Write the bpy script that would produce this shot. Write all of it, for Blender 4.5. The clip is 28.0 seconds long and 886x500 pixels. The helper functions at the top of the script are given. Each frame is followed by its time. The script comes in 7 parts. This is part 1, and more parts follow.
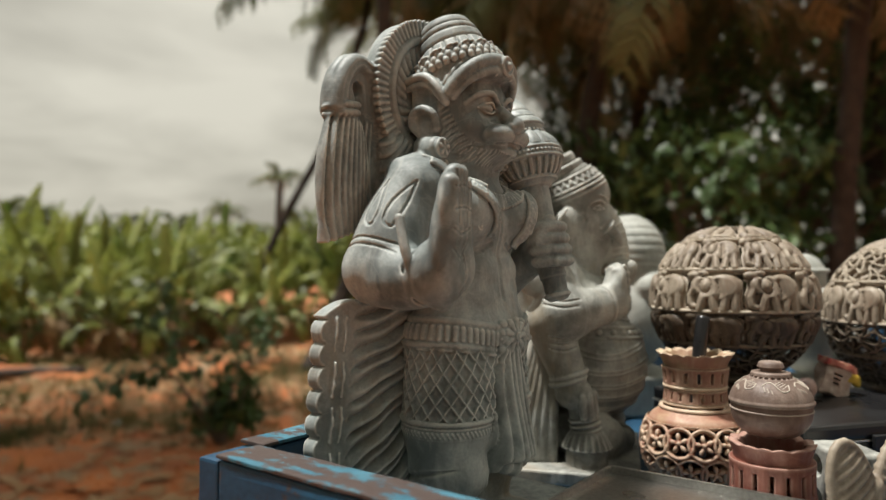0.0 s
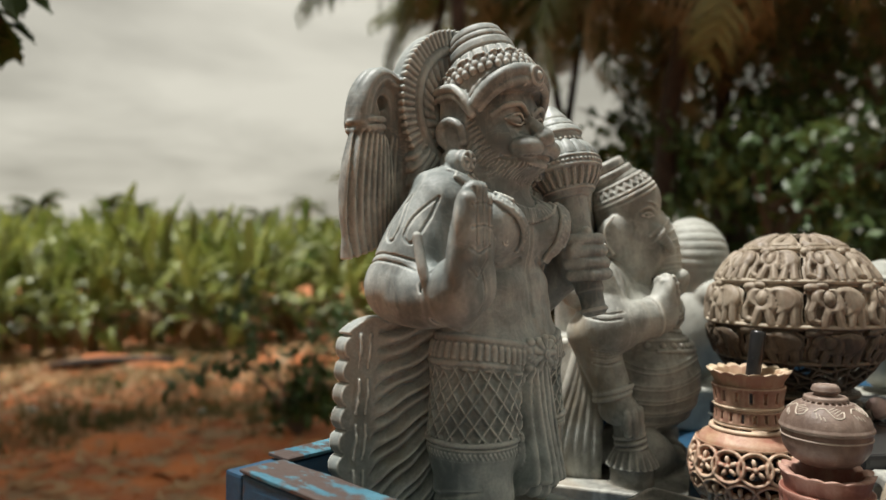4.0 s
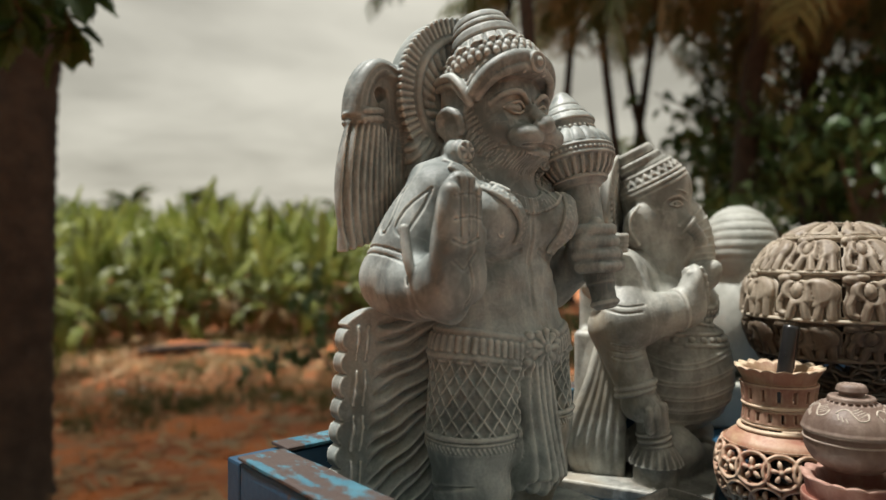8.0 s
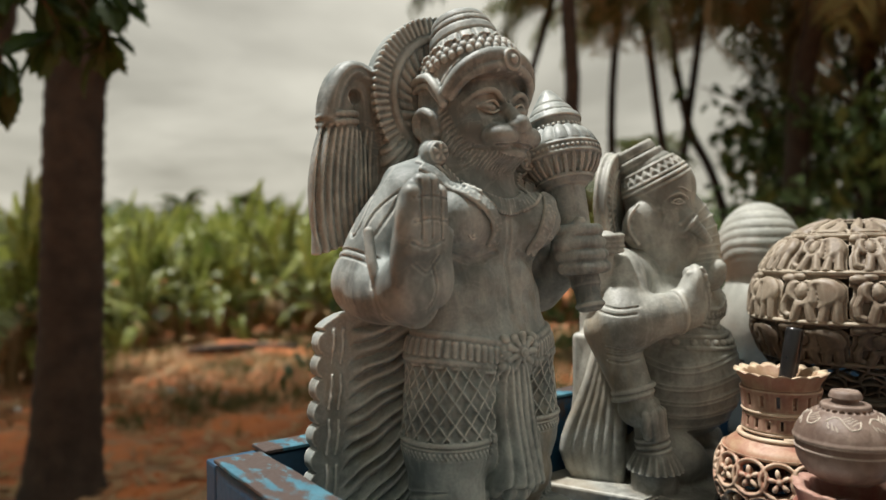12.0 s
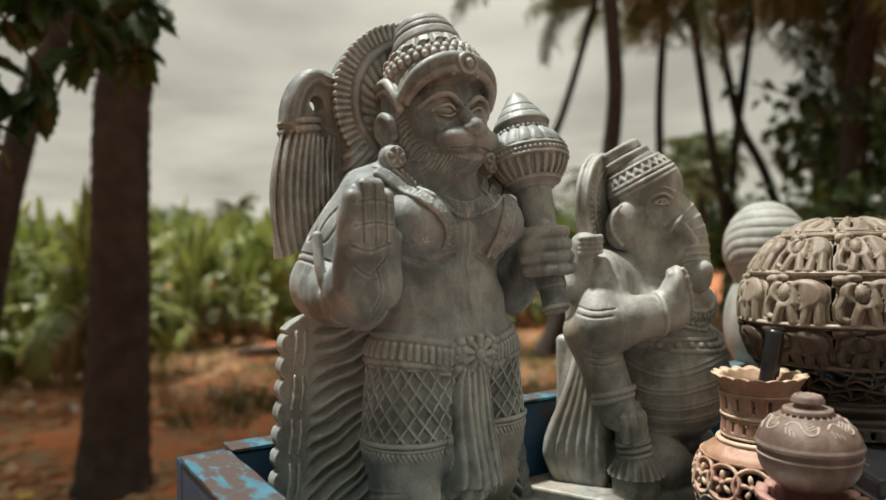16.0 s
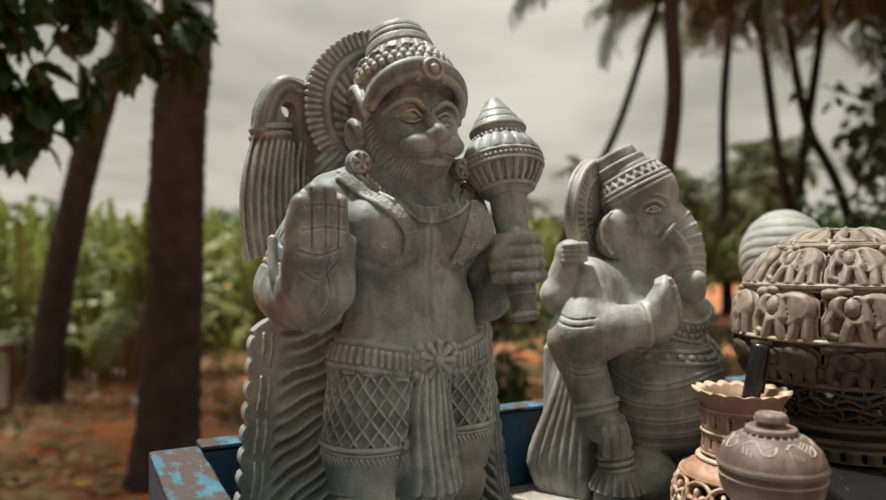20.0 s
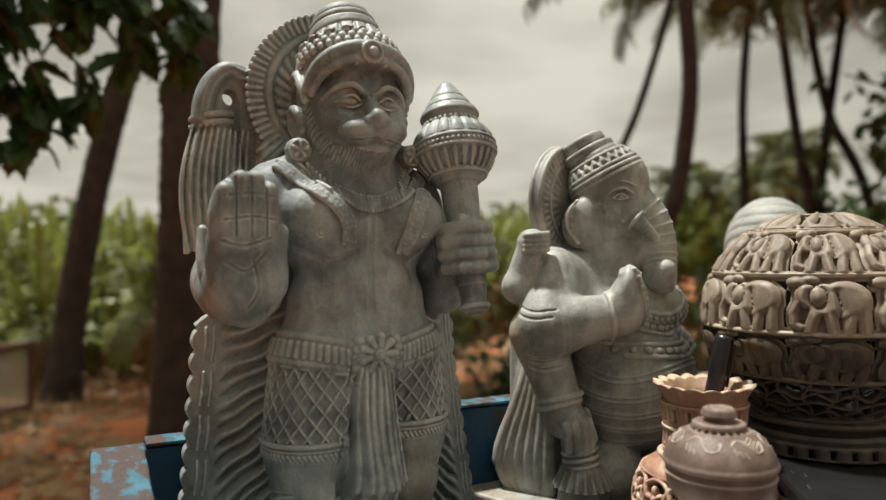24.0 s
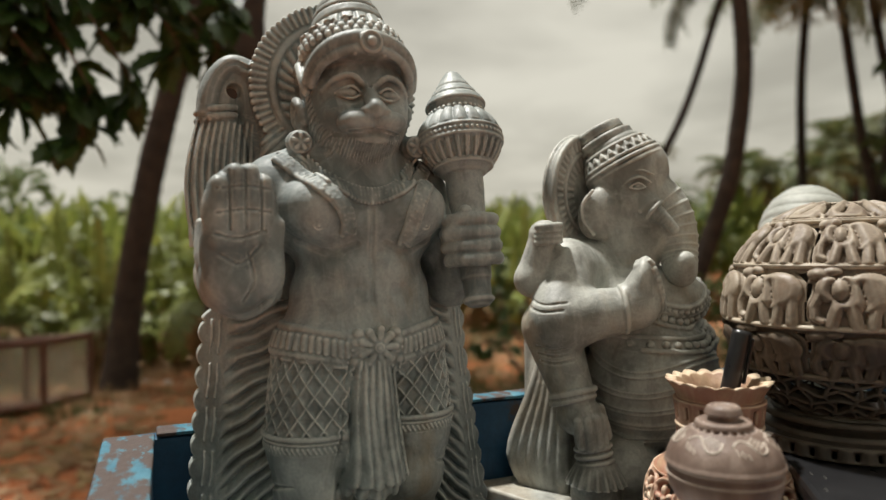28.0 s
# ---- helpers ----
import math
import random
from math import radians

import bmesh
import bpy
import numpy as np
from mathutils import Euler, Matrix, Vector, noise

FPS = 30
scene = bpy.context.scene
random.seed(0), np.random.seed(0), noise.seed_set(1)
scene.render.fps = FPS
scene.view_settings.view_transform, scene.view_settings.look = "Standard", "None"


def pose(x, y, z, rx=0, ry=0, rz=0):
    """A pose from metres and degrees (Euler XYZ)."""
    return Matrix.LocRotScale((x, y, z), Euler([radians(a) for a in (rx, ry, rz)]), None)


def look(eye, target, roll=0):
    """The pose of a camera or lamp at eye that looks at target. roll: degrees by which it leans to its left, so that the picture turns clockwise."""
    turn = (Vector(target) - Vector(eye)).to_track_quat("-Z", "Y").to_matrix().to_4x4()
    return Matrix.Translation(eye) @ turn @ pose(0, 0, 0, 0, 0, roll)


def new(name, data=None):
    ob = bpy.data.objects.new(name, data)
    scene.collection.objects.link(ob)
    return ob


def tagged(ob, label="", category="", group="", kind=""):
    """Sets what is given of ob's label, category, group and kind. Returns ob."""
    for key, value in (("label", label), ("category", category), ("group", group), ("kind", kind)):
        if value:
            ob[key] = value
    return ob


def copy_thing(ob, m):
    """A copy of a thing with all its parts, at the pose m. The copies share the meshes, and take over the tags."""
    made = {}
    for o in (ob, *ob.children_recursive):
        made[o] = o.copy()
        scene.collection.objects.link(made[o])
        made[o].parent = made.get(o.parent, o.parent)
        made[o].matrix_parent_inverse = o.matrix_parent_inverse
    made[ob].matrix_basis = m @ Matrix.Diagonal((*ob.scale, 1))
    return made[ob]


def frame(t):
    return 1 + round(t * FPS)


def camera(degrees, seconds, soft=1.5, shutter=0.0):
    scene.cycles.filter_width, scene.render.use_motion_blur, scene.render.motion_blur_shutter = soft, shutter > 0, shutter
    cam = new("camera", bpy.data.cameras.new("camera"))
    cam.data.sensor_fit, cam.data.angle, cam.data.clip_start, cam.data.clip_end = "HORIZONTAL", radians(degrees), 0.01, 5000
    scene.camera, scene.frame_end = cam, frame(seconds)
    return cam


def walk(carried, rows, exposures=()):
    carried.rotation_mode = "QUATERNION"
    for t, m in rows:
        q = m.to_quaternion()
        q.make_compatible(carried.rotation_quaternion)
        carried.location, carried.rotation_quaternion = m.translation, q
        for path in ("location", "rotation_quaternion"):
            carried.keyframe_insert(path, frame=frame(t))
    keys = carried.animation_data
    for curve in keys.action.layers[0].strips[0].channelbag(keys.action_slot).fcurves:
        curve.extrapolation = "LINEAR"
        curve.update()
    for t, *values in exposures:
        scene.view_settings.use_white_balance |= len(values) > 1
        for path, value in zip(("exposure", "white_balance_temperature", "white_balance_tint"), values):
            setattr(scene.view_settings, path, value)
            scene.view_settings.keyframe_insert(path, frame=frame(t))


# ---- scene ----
cam = camera(65.6, 28.0)
cam.data.dof.use_dof = True
cam.data.dof.focus_distance = 0.56
cam.data.dof.aperture_fstop = 4.2
METRES, EYE, TILT, LEAN, TURN = 0.4, 1.2, 1.5, 0.0, 0.0
ROWS = [
    (0.0, 0.0, 0.0, 0.0, 0.0, 0.0, -0.0),
    (0.5, 0.0052, 0.0008, 0.0112, 0.54, 0.02, -0.0),
    (1.0, 0.0147, 0.0017, 0.0198, 1.36, 0.05, 0.15),
    (1.5, 0.0268, 0.0019, 0.0245, 2.19, 0.09, 0.13),
    (2.0, 0.041, 0.0048, 0.0256, 3.04, 0.02, -0.01),
    (2.5, 0.0578, 0.0087, 0.0285, 3.76, -0.09, 0.07),
    (3.0, 0.073, 0.0135, 0.0322, 4.59, -0.23, 0.1),
    (3.5, 0.0857, 0.0217, 0.0395, 5.48, -0.37, 0.04),
    (5.5, 0.144, 0.0549, 0.0438, 8.99, -0.92, 0.27),
    (6.0, 0.1649, 0.0592, 0.0361, 9.55, -1.0, 0.24),
    (6.5, 0.1868, 0.0621, 0.0352, 10.14, -1.14, 0.33),
    (7.0, 0.2062, 0.0637, 0.0396, 10.97, -1.23, 0.51),
    (7.5, 0.2226, 0.0663, 0.0439, 11.77, -1.29, 0.48),
    (8.0, 0.2374, 0.0696, 0.0449, 12.53, -1.33, 0.41),
    (8.5, 0.253, 0.0739, 0.045, 13.21, -1.37, 0.37),
    (9.0, 0.2687, 0.0791, 0.0459, 13.73, -1.38, 0.29),
    (9.5, 0.2858, 0.0843, 0.0487, 14.09, -1.41, 0.36),
    (10.0, 0.3027, 0.0895, 0.0505, 14.51, -1.38, 0.52),
    (10.5, 0.3199, 0.0961, 0.0503, 14.92, -1.36, 0.68),
    (11.0, 0.3357, 0.1042, 0.0495, 15.35, -1.37, 0.83),
    (11.5, 0.3494, 0.112, 0.0491, 15.83, -1.35, 0.9),
    (12.0, 0.3647, 0.1188, 0.0487, 16.41, -1.34, 0.99),
    (12.5, 0.3807, 0.1256, 0.048, 16.92, -1.31, 1.09),
    (14.5, 0.4625, 0.1498, 0.0521, 18.91, -1.15, 1.23),
    (15.0, 0.4854, 0.1557, 0.0486, 19.42, -1.09, 1.4),
    (15.5, 0.5073, 0.1588, 0.0465, 19.9, -1.07, 1.56),
    (16.0, 0.5293, 0.1609, 0.0458, 20.42, -1.04, 1.52),
    (16.5, 0.5503, 0.1631, 0.0444, 21.14, -1.01, 1.31),
    (17.0, 0.5725, 0.1684, 0.043, 21.76, -0.99, 1.24),
    (17.5, 0.5938, 0.177, 0.0408, 22.37, -0.97, 1.13),
    (18.0, 0.6164, 0.1879, 0.0385, 22.98, -0.96, 1.08),
    (18.5, 0.6392, 0.1988, 0.0396, 23.55, -0.9, 1.11),
    (19.0, 0.6586, 0.2101, 0.0429, 24.1, -0.75, 0.94),
    (19.5, 0.6762, 0.2207, 0.045, 24.7, -0.63, 0.78),
    (20.0, 0.6932, 0.2324, 0.0449, 25.26, -0.59, 0.68),
    (20.5, 0.712, 0.2452, 0.042, 25.81, -0.49, 0.6),
    (21.0, 0.7287, 0.26, 0.0394, 25.99, -0.45, 0.62),
    (21.5, 0.7413, 0.275, 0.0366, 26.17, -0.46, 0.62),
    (23.5, 0.7909, 0.3262, 0.026, 26.73, -0.82, 0.91),
    (24.0, 0.7989, 0.3345, 0.0304, 26.84, -0.9, 1.26),
    (24.5, 0.8048, 0.3409, 0.0346, 27.1, -0.95, 1.58),
    (25.0, 0.8096, 0.3487, 0.0333, 27.84, -1.39, 1.56),
    (25.5, 0.8177, 0.3623, 0.0295, 28.55, -1.66, 1.95),
    (26.0, 0.8298, 0.3728, 0.0264, 28.84, -1.71, 2.26),
    (26.5, 0.8407, 0.3806, 0.0282, 29.19, -1.75, 1.98),
    (27.0, 0.8506, 0.3874, 0.0264, 29.66, -1.39, 2.04),
    (27.5, 0.8578, 0.3905, 0.0264, 30.22, -1.42, 1.79),
    (28.0, 0.8644, 0.3944, 0.0276, 30.88, -1.45, 1.58),
]
walk(cam, [(t, pose(0, 0, EYE, TILT, LEAN, TURN) @ pose(METRES * x, METRES * y, METRES * z, 90 + pitch, roll, yaw)) for t, x, y, z, yaw, pitch, roll in ROWS])


# ------------------------------------------------------------------ light
SUN_DIR = Vector((-0.29, 0.0, 0.957)).normalized()


def make_world():
    w = bpy.data.worlds.new("overcast_sky")
    w.use_nodes = True
    nt = w.node_tree
    nt.nodes.clear()
    N = nt.nodes.new
    L = nt.links.new
    tc = N("ShaderNodeTexCoord")
    sky = N("ShaderNodeTexSky")
    sky.sky_type = "NISHITA"
    sky.sun_disc = False
    sky.sun_elevation = math.asin(SUN_DIR.z)
    sky.sun_rotation = math.atan2(SUN_DIR.x, SUN_DIR.y)
    sky.air_density, sky.dust_density = 1.6, 4.0
    # cloud deck: the direction is flattened onto a plane overhead, so that the clouds close up towards the horizon
    sep = N("ShaderNodeSeparateXYZ")
    L(tc.outputs["Generated"], sep.inputs[0])
    up = N("ShaderNodeMath")
    up.operation = "MAXIMUM"
    L(sep.outputs["Z"], up.inputs[0])
    up.inputs[1].default_value = 0.0
    lift = N("ShaderNodeMath")
    lift.operation = "ADD"
    L(up.outputs[0], lift.inputs[0])
    lift.inputs[1].default_value = 0.16
    div = N("ShaderNodeVectorMath")
    div.operation = "DIVIDE"
    L(tc.outputs["Generated"], div.inputs[0])
    comb = N("ShaderNodeCombineXYZ")
    for k in range(3):
        L(lift.outputs[0], comb.inputs[k])
    L(comb.outputs[0], div.inputs[1])
    noi = N("ShaderNodeTexNoise")
    noi.inputs["Scale"].default_value = 1.1
    noi.inputs["Detail"].default_value = 6.0
    noi.inputs["Roughness"].default_value = 0.5
    noi.inputs["Distortion"].default_value = 0.25
    L(div.outputs[0], noi.inputs["Vector"])
    ramp = N("ShaderNodeValToRGB")
    ramp.color_ramp.elements[0].position = 0.36
    ramp.color_ramp.elements[0].color = (0.395, 0.375, 0.312, 1)
    ramp.color_ramp.elements[1].position = 0.64
    ramp.color_ramp.elements[1].color = (0.655, 0.627, 0.53, 1)
    L(noi.outputs["Fac"], ramp.inputs[0])
    b1, b2 = N("ShaderNodeBackground"), N("ShaderNodeBackground")
    L(sky.outputs[0], b1.inputs[0])
    b1.inputs[1].default_value = 0.045
    L(ramp.outputs[0], b2.inputs[0])
    # an overcast sky is brighter overhead than at the horizon
    grow = N("ShaderNodeMath")
    grow.operation = "MULTIPLY_ADD"
    L(up.outputs[0], grow.inputs[0])
    grow.inputs[1].default_value, grow.inputs[2].default_value = 0.36, 0.88
    L(grow.outputs[0], b2.inputs[1])
    mix = N("ShaderNodeMixShader")
    mix.inputs[0].default_value = 0.9
    L(b1.outputs[0], mix.inputs[1])
    L(b2.outputs[0], mix.inputs[2])
    out = N("ShaderNodeOutputWorld")
    L(mix.outputs[0], out.inputs[0])
    scene.world = w


make_world()
sun_data = bpy.data.lights.new("sun", "SUN")
sun_data.energy = 5.0
sun_data.angle = radians(4)
sun_data.color = (1.0, 0.975, 0.92)
sun = new("sun", sun_data)
sun.matrix_world = look(tuple(SUN_DIR * 30), (0, 0, 0))
scene.view_settings.exposure = 0.28

# ------------------------------------------------------------------ materials
def material(name, low, high, scale=8.0, rough=(0.6, 0.8), bump=0.2, fine=60.0, metal=0.0, spots=None, per_object=0.0,
             stretch=(1, 1, 1), object_space=True, translucent=0.0, grain_mix=0.35):
    """A surface with two colours mixed by broad noise, fine grain in roughness and relief, and spots of a third colour."""
    m = bpy.data.materials.new(name)
    m.use_nodes = True
    nt = m.node_tree
    N, L = nt.nodes.new, nt.links.new
    bs = nt.nodes["Principled BSDF"]
    tc = N("ShaderNodeTexCoord")
    mp = N("ShaderNodeMapping")
    mp.inputs["Scale"].default_value = stretch
    L(tc.outputs["Object" if object_space else "Generated"], mp.inputs[0])
    broad = N("ShaderNodeTexNoise")
    broad.inputs["Scale"].default_value = scale
    broad.inputs["Detail"].default_value = 5.0
    L(mp.outputs[0], broad.inputs["Vector"])
    grain = N("ShaderNodeTexNoise")
    grain.inputs["Scale"].default_value = fine
    grain.inputs["Detail"].default_value = 4.0
    L(mp.outputs[0], grain.inputs["Vector"])
    ramp = N("ShaderNodeValToRGB")
    ramp.color_ramp.elements[0].position, ramp.color_ramp.elements[1].position = 0.32, 0.68
    ramp.color_ramp.elements[0].color = (*low, 1)
    ramp.color_ramp.elements[1].color = (*high, 1)
    L(broad.outputs["Fac"], ramp.inputs[0])
    col = ramp.outputs[0]
    gm = N("ShaderNodeMix")
    gm.data_type, gm.blend_type = "RGBA", "OVERLAY"
    gm.inputs[0].default_value = grain_mix
    L(col, gm.inputs[6])
    L(grain.outputs["Fac"], gm.inputs[7])
    col = gm.outputs[2]
    if spots:
        colour, size, amount = spots
        sp = N("ShaderNodeTexNoise")
        sp.inputs["Scale"].default_value = size
        sp.inputs["Detail"].default_value = 6.0
        sp.inputs["Roughness"].default_value = 0.65
        L(mp.outputs[0], sp.inputs["Vector"])
        r2 = N("ShaderNodeValToRGB")
        r2.color_ramp.elements[0].position, r2.color_ramp.elements[1].position = 1 - amount, min(1.0, 1 - amount + 0.07)
        r2.color_ramp.elements[0].color, r2.color_ramp.elements[1].color = (0, 0, 0, 1), (1, 1, 1, 1)
        L(sp.outputs["Fac"], r2.inputs[0])
        mx = N("ShaderNodeMix")
        mx.data_type = "RGBA"
        L(r2.outputs[0], mx.inputs[0])
        L(col, mx.inputs[6])
        mx.inputs[7].default_value = (*colour, 1)
        col = mx.outputs[2]
    if per_object:
        oi = N("ShaderNodeObjectInfo")
        hs = N("ShaderNodeHueSaturation")
        mr = N("ShaderNodeMapRange")
        mr.inputs[3].default_value, mr.inputs[4].default_value = 1 - per_object, 1 + per_object
        L(oi.outputs["Random"], mr.inputs[0])
        L(mr.outputs[0], hs.inputs["Value"])
        L(col, hs.inputs["Color"])
        col = hs.outputs[0]
    L(col, bs.inputs["Base Color"])
    rr = N("ShaderNodeMapRange")
    rr.inputs[3].default_value, rr.inputs[4].default_value = rough
    L(broad.outputs["Fac"], rr.inputs[0])
    L(rr.outputs[0], bs.inputs["Roughness"])
    bs.inputs["Metallic"].default_value = metal
    if bump:
        bp = N("ShaderNodeBump")
        bp.inputs["Strength"].default_value = bump
        bp.inputs["Distance"].default_value = 0.35 / fine
        L(grain.outputs["Fac"], bp.inputs["Height"])
        L(bp.outputs[0], bs.inputs["Normal"])
    if translucent:
        tr = N("ShaderNodeBsdfTranslucent")
        L(col, tr.inputs[0])
        ms = N("ShaderNodeMixShader")
        ms.inputs[0].default_value = translucent
        L(bs.outputs[0], ms.inputs[1])
        L(tr.outputs[0], ms.inputs[2])
        L(ms.outputs[0], nt.nodes["Material Output"].inputs[0])
    return m


def stone_material(name, dark, light, stain, dust, rough=(0.34, 0.62), stain_amount=0.5, relief=0.5):
    """Carved soapstone: clouded grey, thin veins, brown stains, dusty worn edges, chisel scratches and pits."""
    m = bpy.data.materials.new(name)
    m.use_nodes = True
    nt = m.node_tree
    N, L = nt.nodes.new, nt.links.new
    bs = nt.nodes["Principled BSDF"]
    tc = N("ShaderNodeTexCoord")

    def noise_at(scale, detail=5.0, stretch=(1, 1, 1), turn=(0, 0, 0), distort=0.0, rough_=0.55):
        mp = N("ShaderNodeMapping")
        mp.inputs["Scale"].default_value = stretch
        mp.inputs["Rotation"].default_value = turn
        L(tc.outputs["Object"], mp.inputs[0])
        n = N("ShaderNodeTexNoise")
        n.inputs["Scale"].default_value = scale
        n.inputs["Detail"].default_value = detail
        n.inputs["Distortion"].default_value = distort
        n.inputs["Roughness"].default_value = rough_
        L(mp.outputs[0], n.inputs["Vector"])
        return n.outputs["Fac"]

    def ramp(fac, a, b, lo=0.0, hi=1.0):
        r = N("ShaderNodeMapRange")
        r.inputs[1].default_value, r.inputs[2].default_value = a, b
        r.inputs[3].default_value, r.inputs[4].default_value = lo, hi
        L(fac, r.inputs[0])
        return r.outputs[0]

    def mixed(fac, a, b, kind="MIX"):
        x = N("ShaderNodeMix")
        x.data_type, x.blend_type = "RGBA", kind
        L(fac, x.inputs[0])
        for k, q in ((6, a), (7, b)):
            if isinstance(q, tuple):
                x.inputs[k].default_value = (*q, 1)
            else:
                L(q, x.inputs[k])
        return x.outputs[2]
    cloud = noise_at(13, 6, (1, 1, 0.7), distort=0.6)
    col = mixed(ramp(cloud, 0.40, 0.60), dark, light)
    blot = noise_at(42, 5, distort=0.3)
    col = mixed(ramp(blot, 0.47, 0.62, 0.0, 0.6), col, light)
    mottle = noise_at(95, 4, (1, 1, 0.6), (0.3, 0.1, 0), 0.5)
    col = mixed(ramp(mottle, 0.50, 0.66, 0.0, 0.45), col, dark)
    vein = noise_at(9, 4, (1, 1, 1.6), (0.4, 0.3, 0.2), 1.4)
    band = N("ShaderNodeMath")
    band.operation = "COMPARE"
    L(vein, band.inputs[0])
    band.inputs[1].default_value, band.inputs[2].default_value = 0.5, 0.006
    col = mixed(ramp(band.outputs[0], 0, 1, 0.0, 0.1), col, dust)
    patch = noise_at(6.5, 6, (1, 1, 0.8), (0.2, 0.5, 0.1), 0.8, 0.62)
    col = mixed(ramp(patch, 1 - stain_amount, 1 - stain_amount + 0.12, 0.0, 0.85), col, stain)
    streak = noise_at(80, 4, (1, 1, 0.22), (0.5, 0.4, 0.2), 0.8)
    col = mixed(ramp(streak, 0.52, 0.68, 0.0, 0.26), col, dust)
    speck = noise_at(420, 3)
    col = mixed(ramp(speck, 0.3, 0.7, 0.0, 0.3), col, dark)
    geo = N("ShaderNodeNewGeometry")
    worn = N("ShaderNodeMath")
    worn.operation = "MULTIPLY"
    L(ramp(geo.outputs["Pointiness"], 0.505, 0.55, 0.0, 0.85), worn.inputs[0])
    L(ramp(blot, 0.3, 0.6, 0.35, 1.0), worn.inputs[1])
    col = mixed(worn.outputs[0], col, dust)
    L(col, bs.inputs["Base Color"])
    L(ramp(patch, 0.35, 0.65, rough[1], rough[0]), bs.inputs["Roughness"])
    bs.inputs["Specular IOR Level"].default_value = 0.42
    b1, b2 = N("ShaderNodeBump"), N("ShaderNodeBump")
    b1.inputs["Strength"].default_value, b1.inputs["Distance"].default_value = relief, 0.003
    b2.inputs["Strength"].default_value, b2.inputs["Distance"].default_value = relief * 0.6, 0.0011
    L(blot, b1.inputs["Height"])
    sc = noise_at(260, 3, (1, 1, 0.22), (0.5, 0.3, 0))
    L(sc, b2.inputs["Height"])
    L(b1.outputs[0], b2.inputs["Normal"])
    L(b2.outputs[0], bs.inputs["Normal"])
    return m


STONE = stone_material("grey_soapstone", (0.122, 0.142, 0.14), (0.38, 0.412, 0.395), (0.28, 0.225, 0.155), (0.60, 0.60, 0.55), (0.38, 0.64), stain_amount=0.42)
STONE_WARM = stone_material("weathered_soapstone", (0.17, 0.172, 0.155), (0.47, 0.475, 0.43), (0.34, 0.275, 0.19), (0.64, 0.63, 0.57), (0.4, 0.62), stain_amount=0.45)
STONE_PALE = stone_material("pale_soapstone", (0.27, 0.28, 0.25), (0.42, 0.425, 0.385), (0.36, 0.33, 0.26), (0.52, 0.52, 0.48), (0.5, 0.7), 0.40)
CREAM = stone_material("cream_soapstone", (0.15, 0.112, 0.08), (0.33, 0.272, 0.205), (0.20, 0.125, 0.082), (0.50, 0.43, 0.335), (0.4, 0.6), 0.48)
PINK = stone_material("pink_soapstone", (0.31, 0.135, 0.09), (0.52, 0.35, 0.235), (0.52, 0.43, 0.25), (0.66, 0.53, 0.39), (0.42, 0.6), 0.5)
ROSE = stone_material("dusky_rose_soapstone", (0.115, 0.075, 0.058), (0.24, 0.175, 0.14), (0.16, 0.105, 0.085), (0.45, 0.36, 0.30), (0.42, 0.62), 0.45)
LIP_CREAM = stone_material("cream_pink_soapstone", (0.30, 0.15, 0.10), (0.47, 0.33, 0.20), (0.42, 0.19, 0.13), (0.60, 0.48, 0.34), (0.45, 0.62), 0.5)
PALE_CUT = stone_material("freshly_cut_soapstone", (0.26, 0.2, 0.16), (0.42, 0.35, 0.29), (0.3, 0.22, 0.17), (0.5, 0.44, 0.37), (0.5, 0.65), 0.3)
EGG_PINK = stone_material("pale_pink_soapstone", (0.50, 0.33, 0.30), (0.66, 0.50, 0.46), (0.58, 0.40, 0.36), (0.72, 0.60, 0.56), (0.4, 0.55), 0.2)
NECK_PINK = stone_material("stained_pink_soapstone", (0.22, 0.095, 0.065), (0.40, 0.24, 0.165), (0.34, 0.16, 0.11), (0.58, 0.44, 0.32), (0.45, 0.62), 0.5)
ROSE_BROWN = stone_material("red_brown_soapstone", (0.09, 0.048, 0.036), (0.19, 0.115, 0.088), (0.16, 0.07, 0.05), (0.36, 0.27, 0.22), (0.34, 0.56), 0.5)
RED_STONE = stone_material("red_soapstone", (0.19, 0.065, 0.045), (0.33, 0.14, 0.10), (0.33, 0.19, 0.13), (0.48, 0.30, 0.24), (0.4, 0.6), 0.38)
# globe undersides and stands: cream soapstone darkened to stand for shade
SHADED_CREAM = stone_material("shaded_cream_soapstone", (0.045, 0.031, 0.022), (0.095, 0.07, 0.05), (0.07, 0.042, 0.028), (0.22, 0.175, 0.125), (0.42, 0.6), 0.45)
DEEP_SHADED_CREAM = stone_material("deep_shaded_soapstone", (0.028, 0.021, 0.016), (0.065, 0.05, 0.037), (0.05, 0.033, 0.024), (0.13, 0.105, 0.08), (0.42, 0.6), 0.42)
BLUE = material("worn_blue_paint", (0.002, 0.03, 0.07), (0.006, 0.065, 0.13), 12, (0.5, 0.7), 0.25, 160,
                spots=((0.045, 0.028, 0.022), 30, 0.40))
BLUE_SCUFFED = material("scuffed_blue_paint", (0.02, 0.10, 0.15), (0.07, 0.20, 0.26), 34, (0.65, 0.85), 0.7, 200,
                        spots=((0.062, 0.042, 0.036), 58, 0.585), stretch=(1.0, 0.45, 1))
BLUE_WORN = material("chipped_blue_paint", (0.02, 0.115, 0.17), (0.075, 0.21, 0.27), 30, (0.7, 0.85), 0.6, 160,
                     spots=((0.055, 0.036, 0.03), 34, 0.56), stretch=(1.3, 0.6, 1))
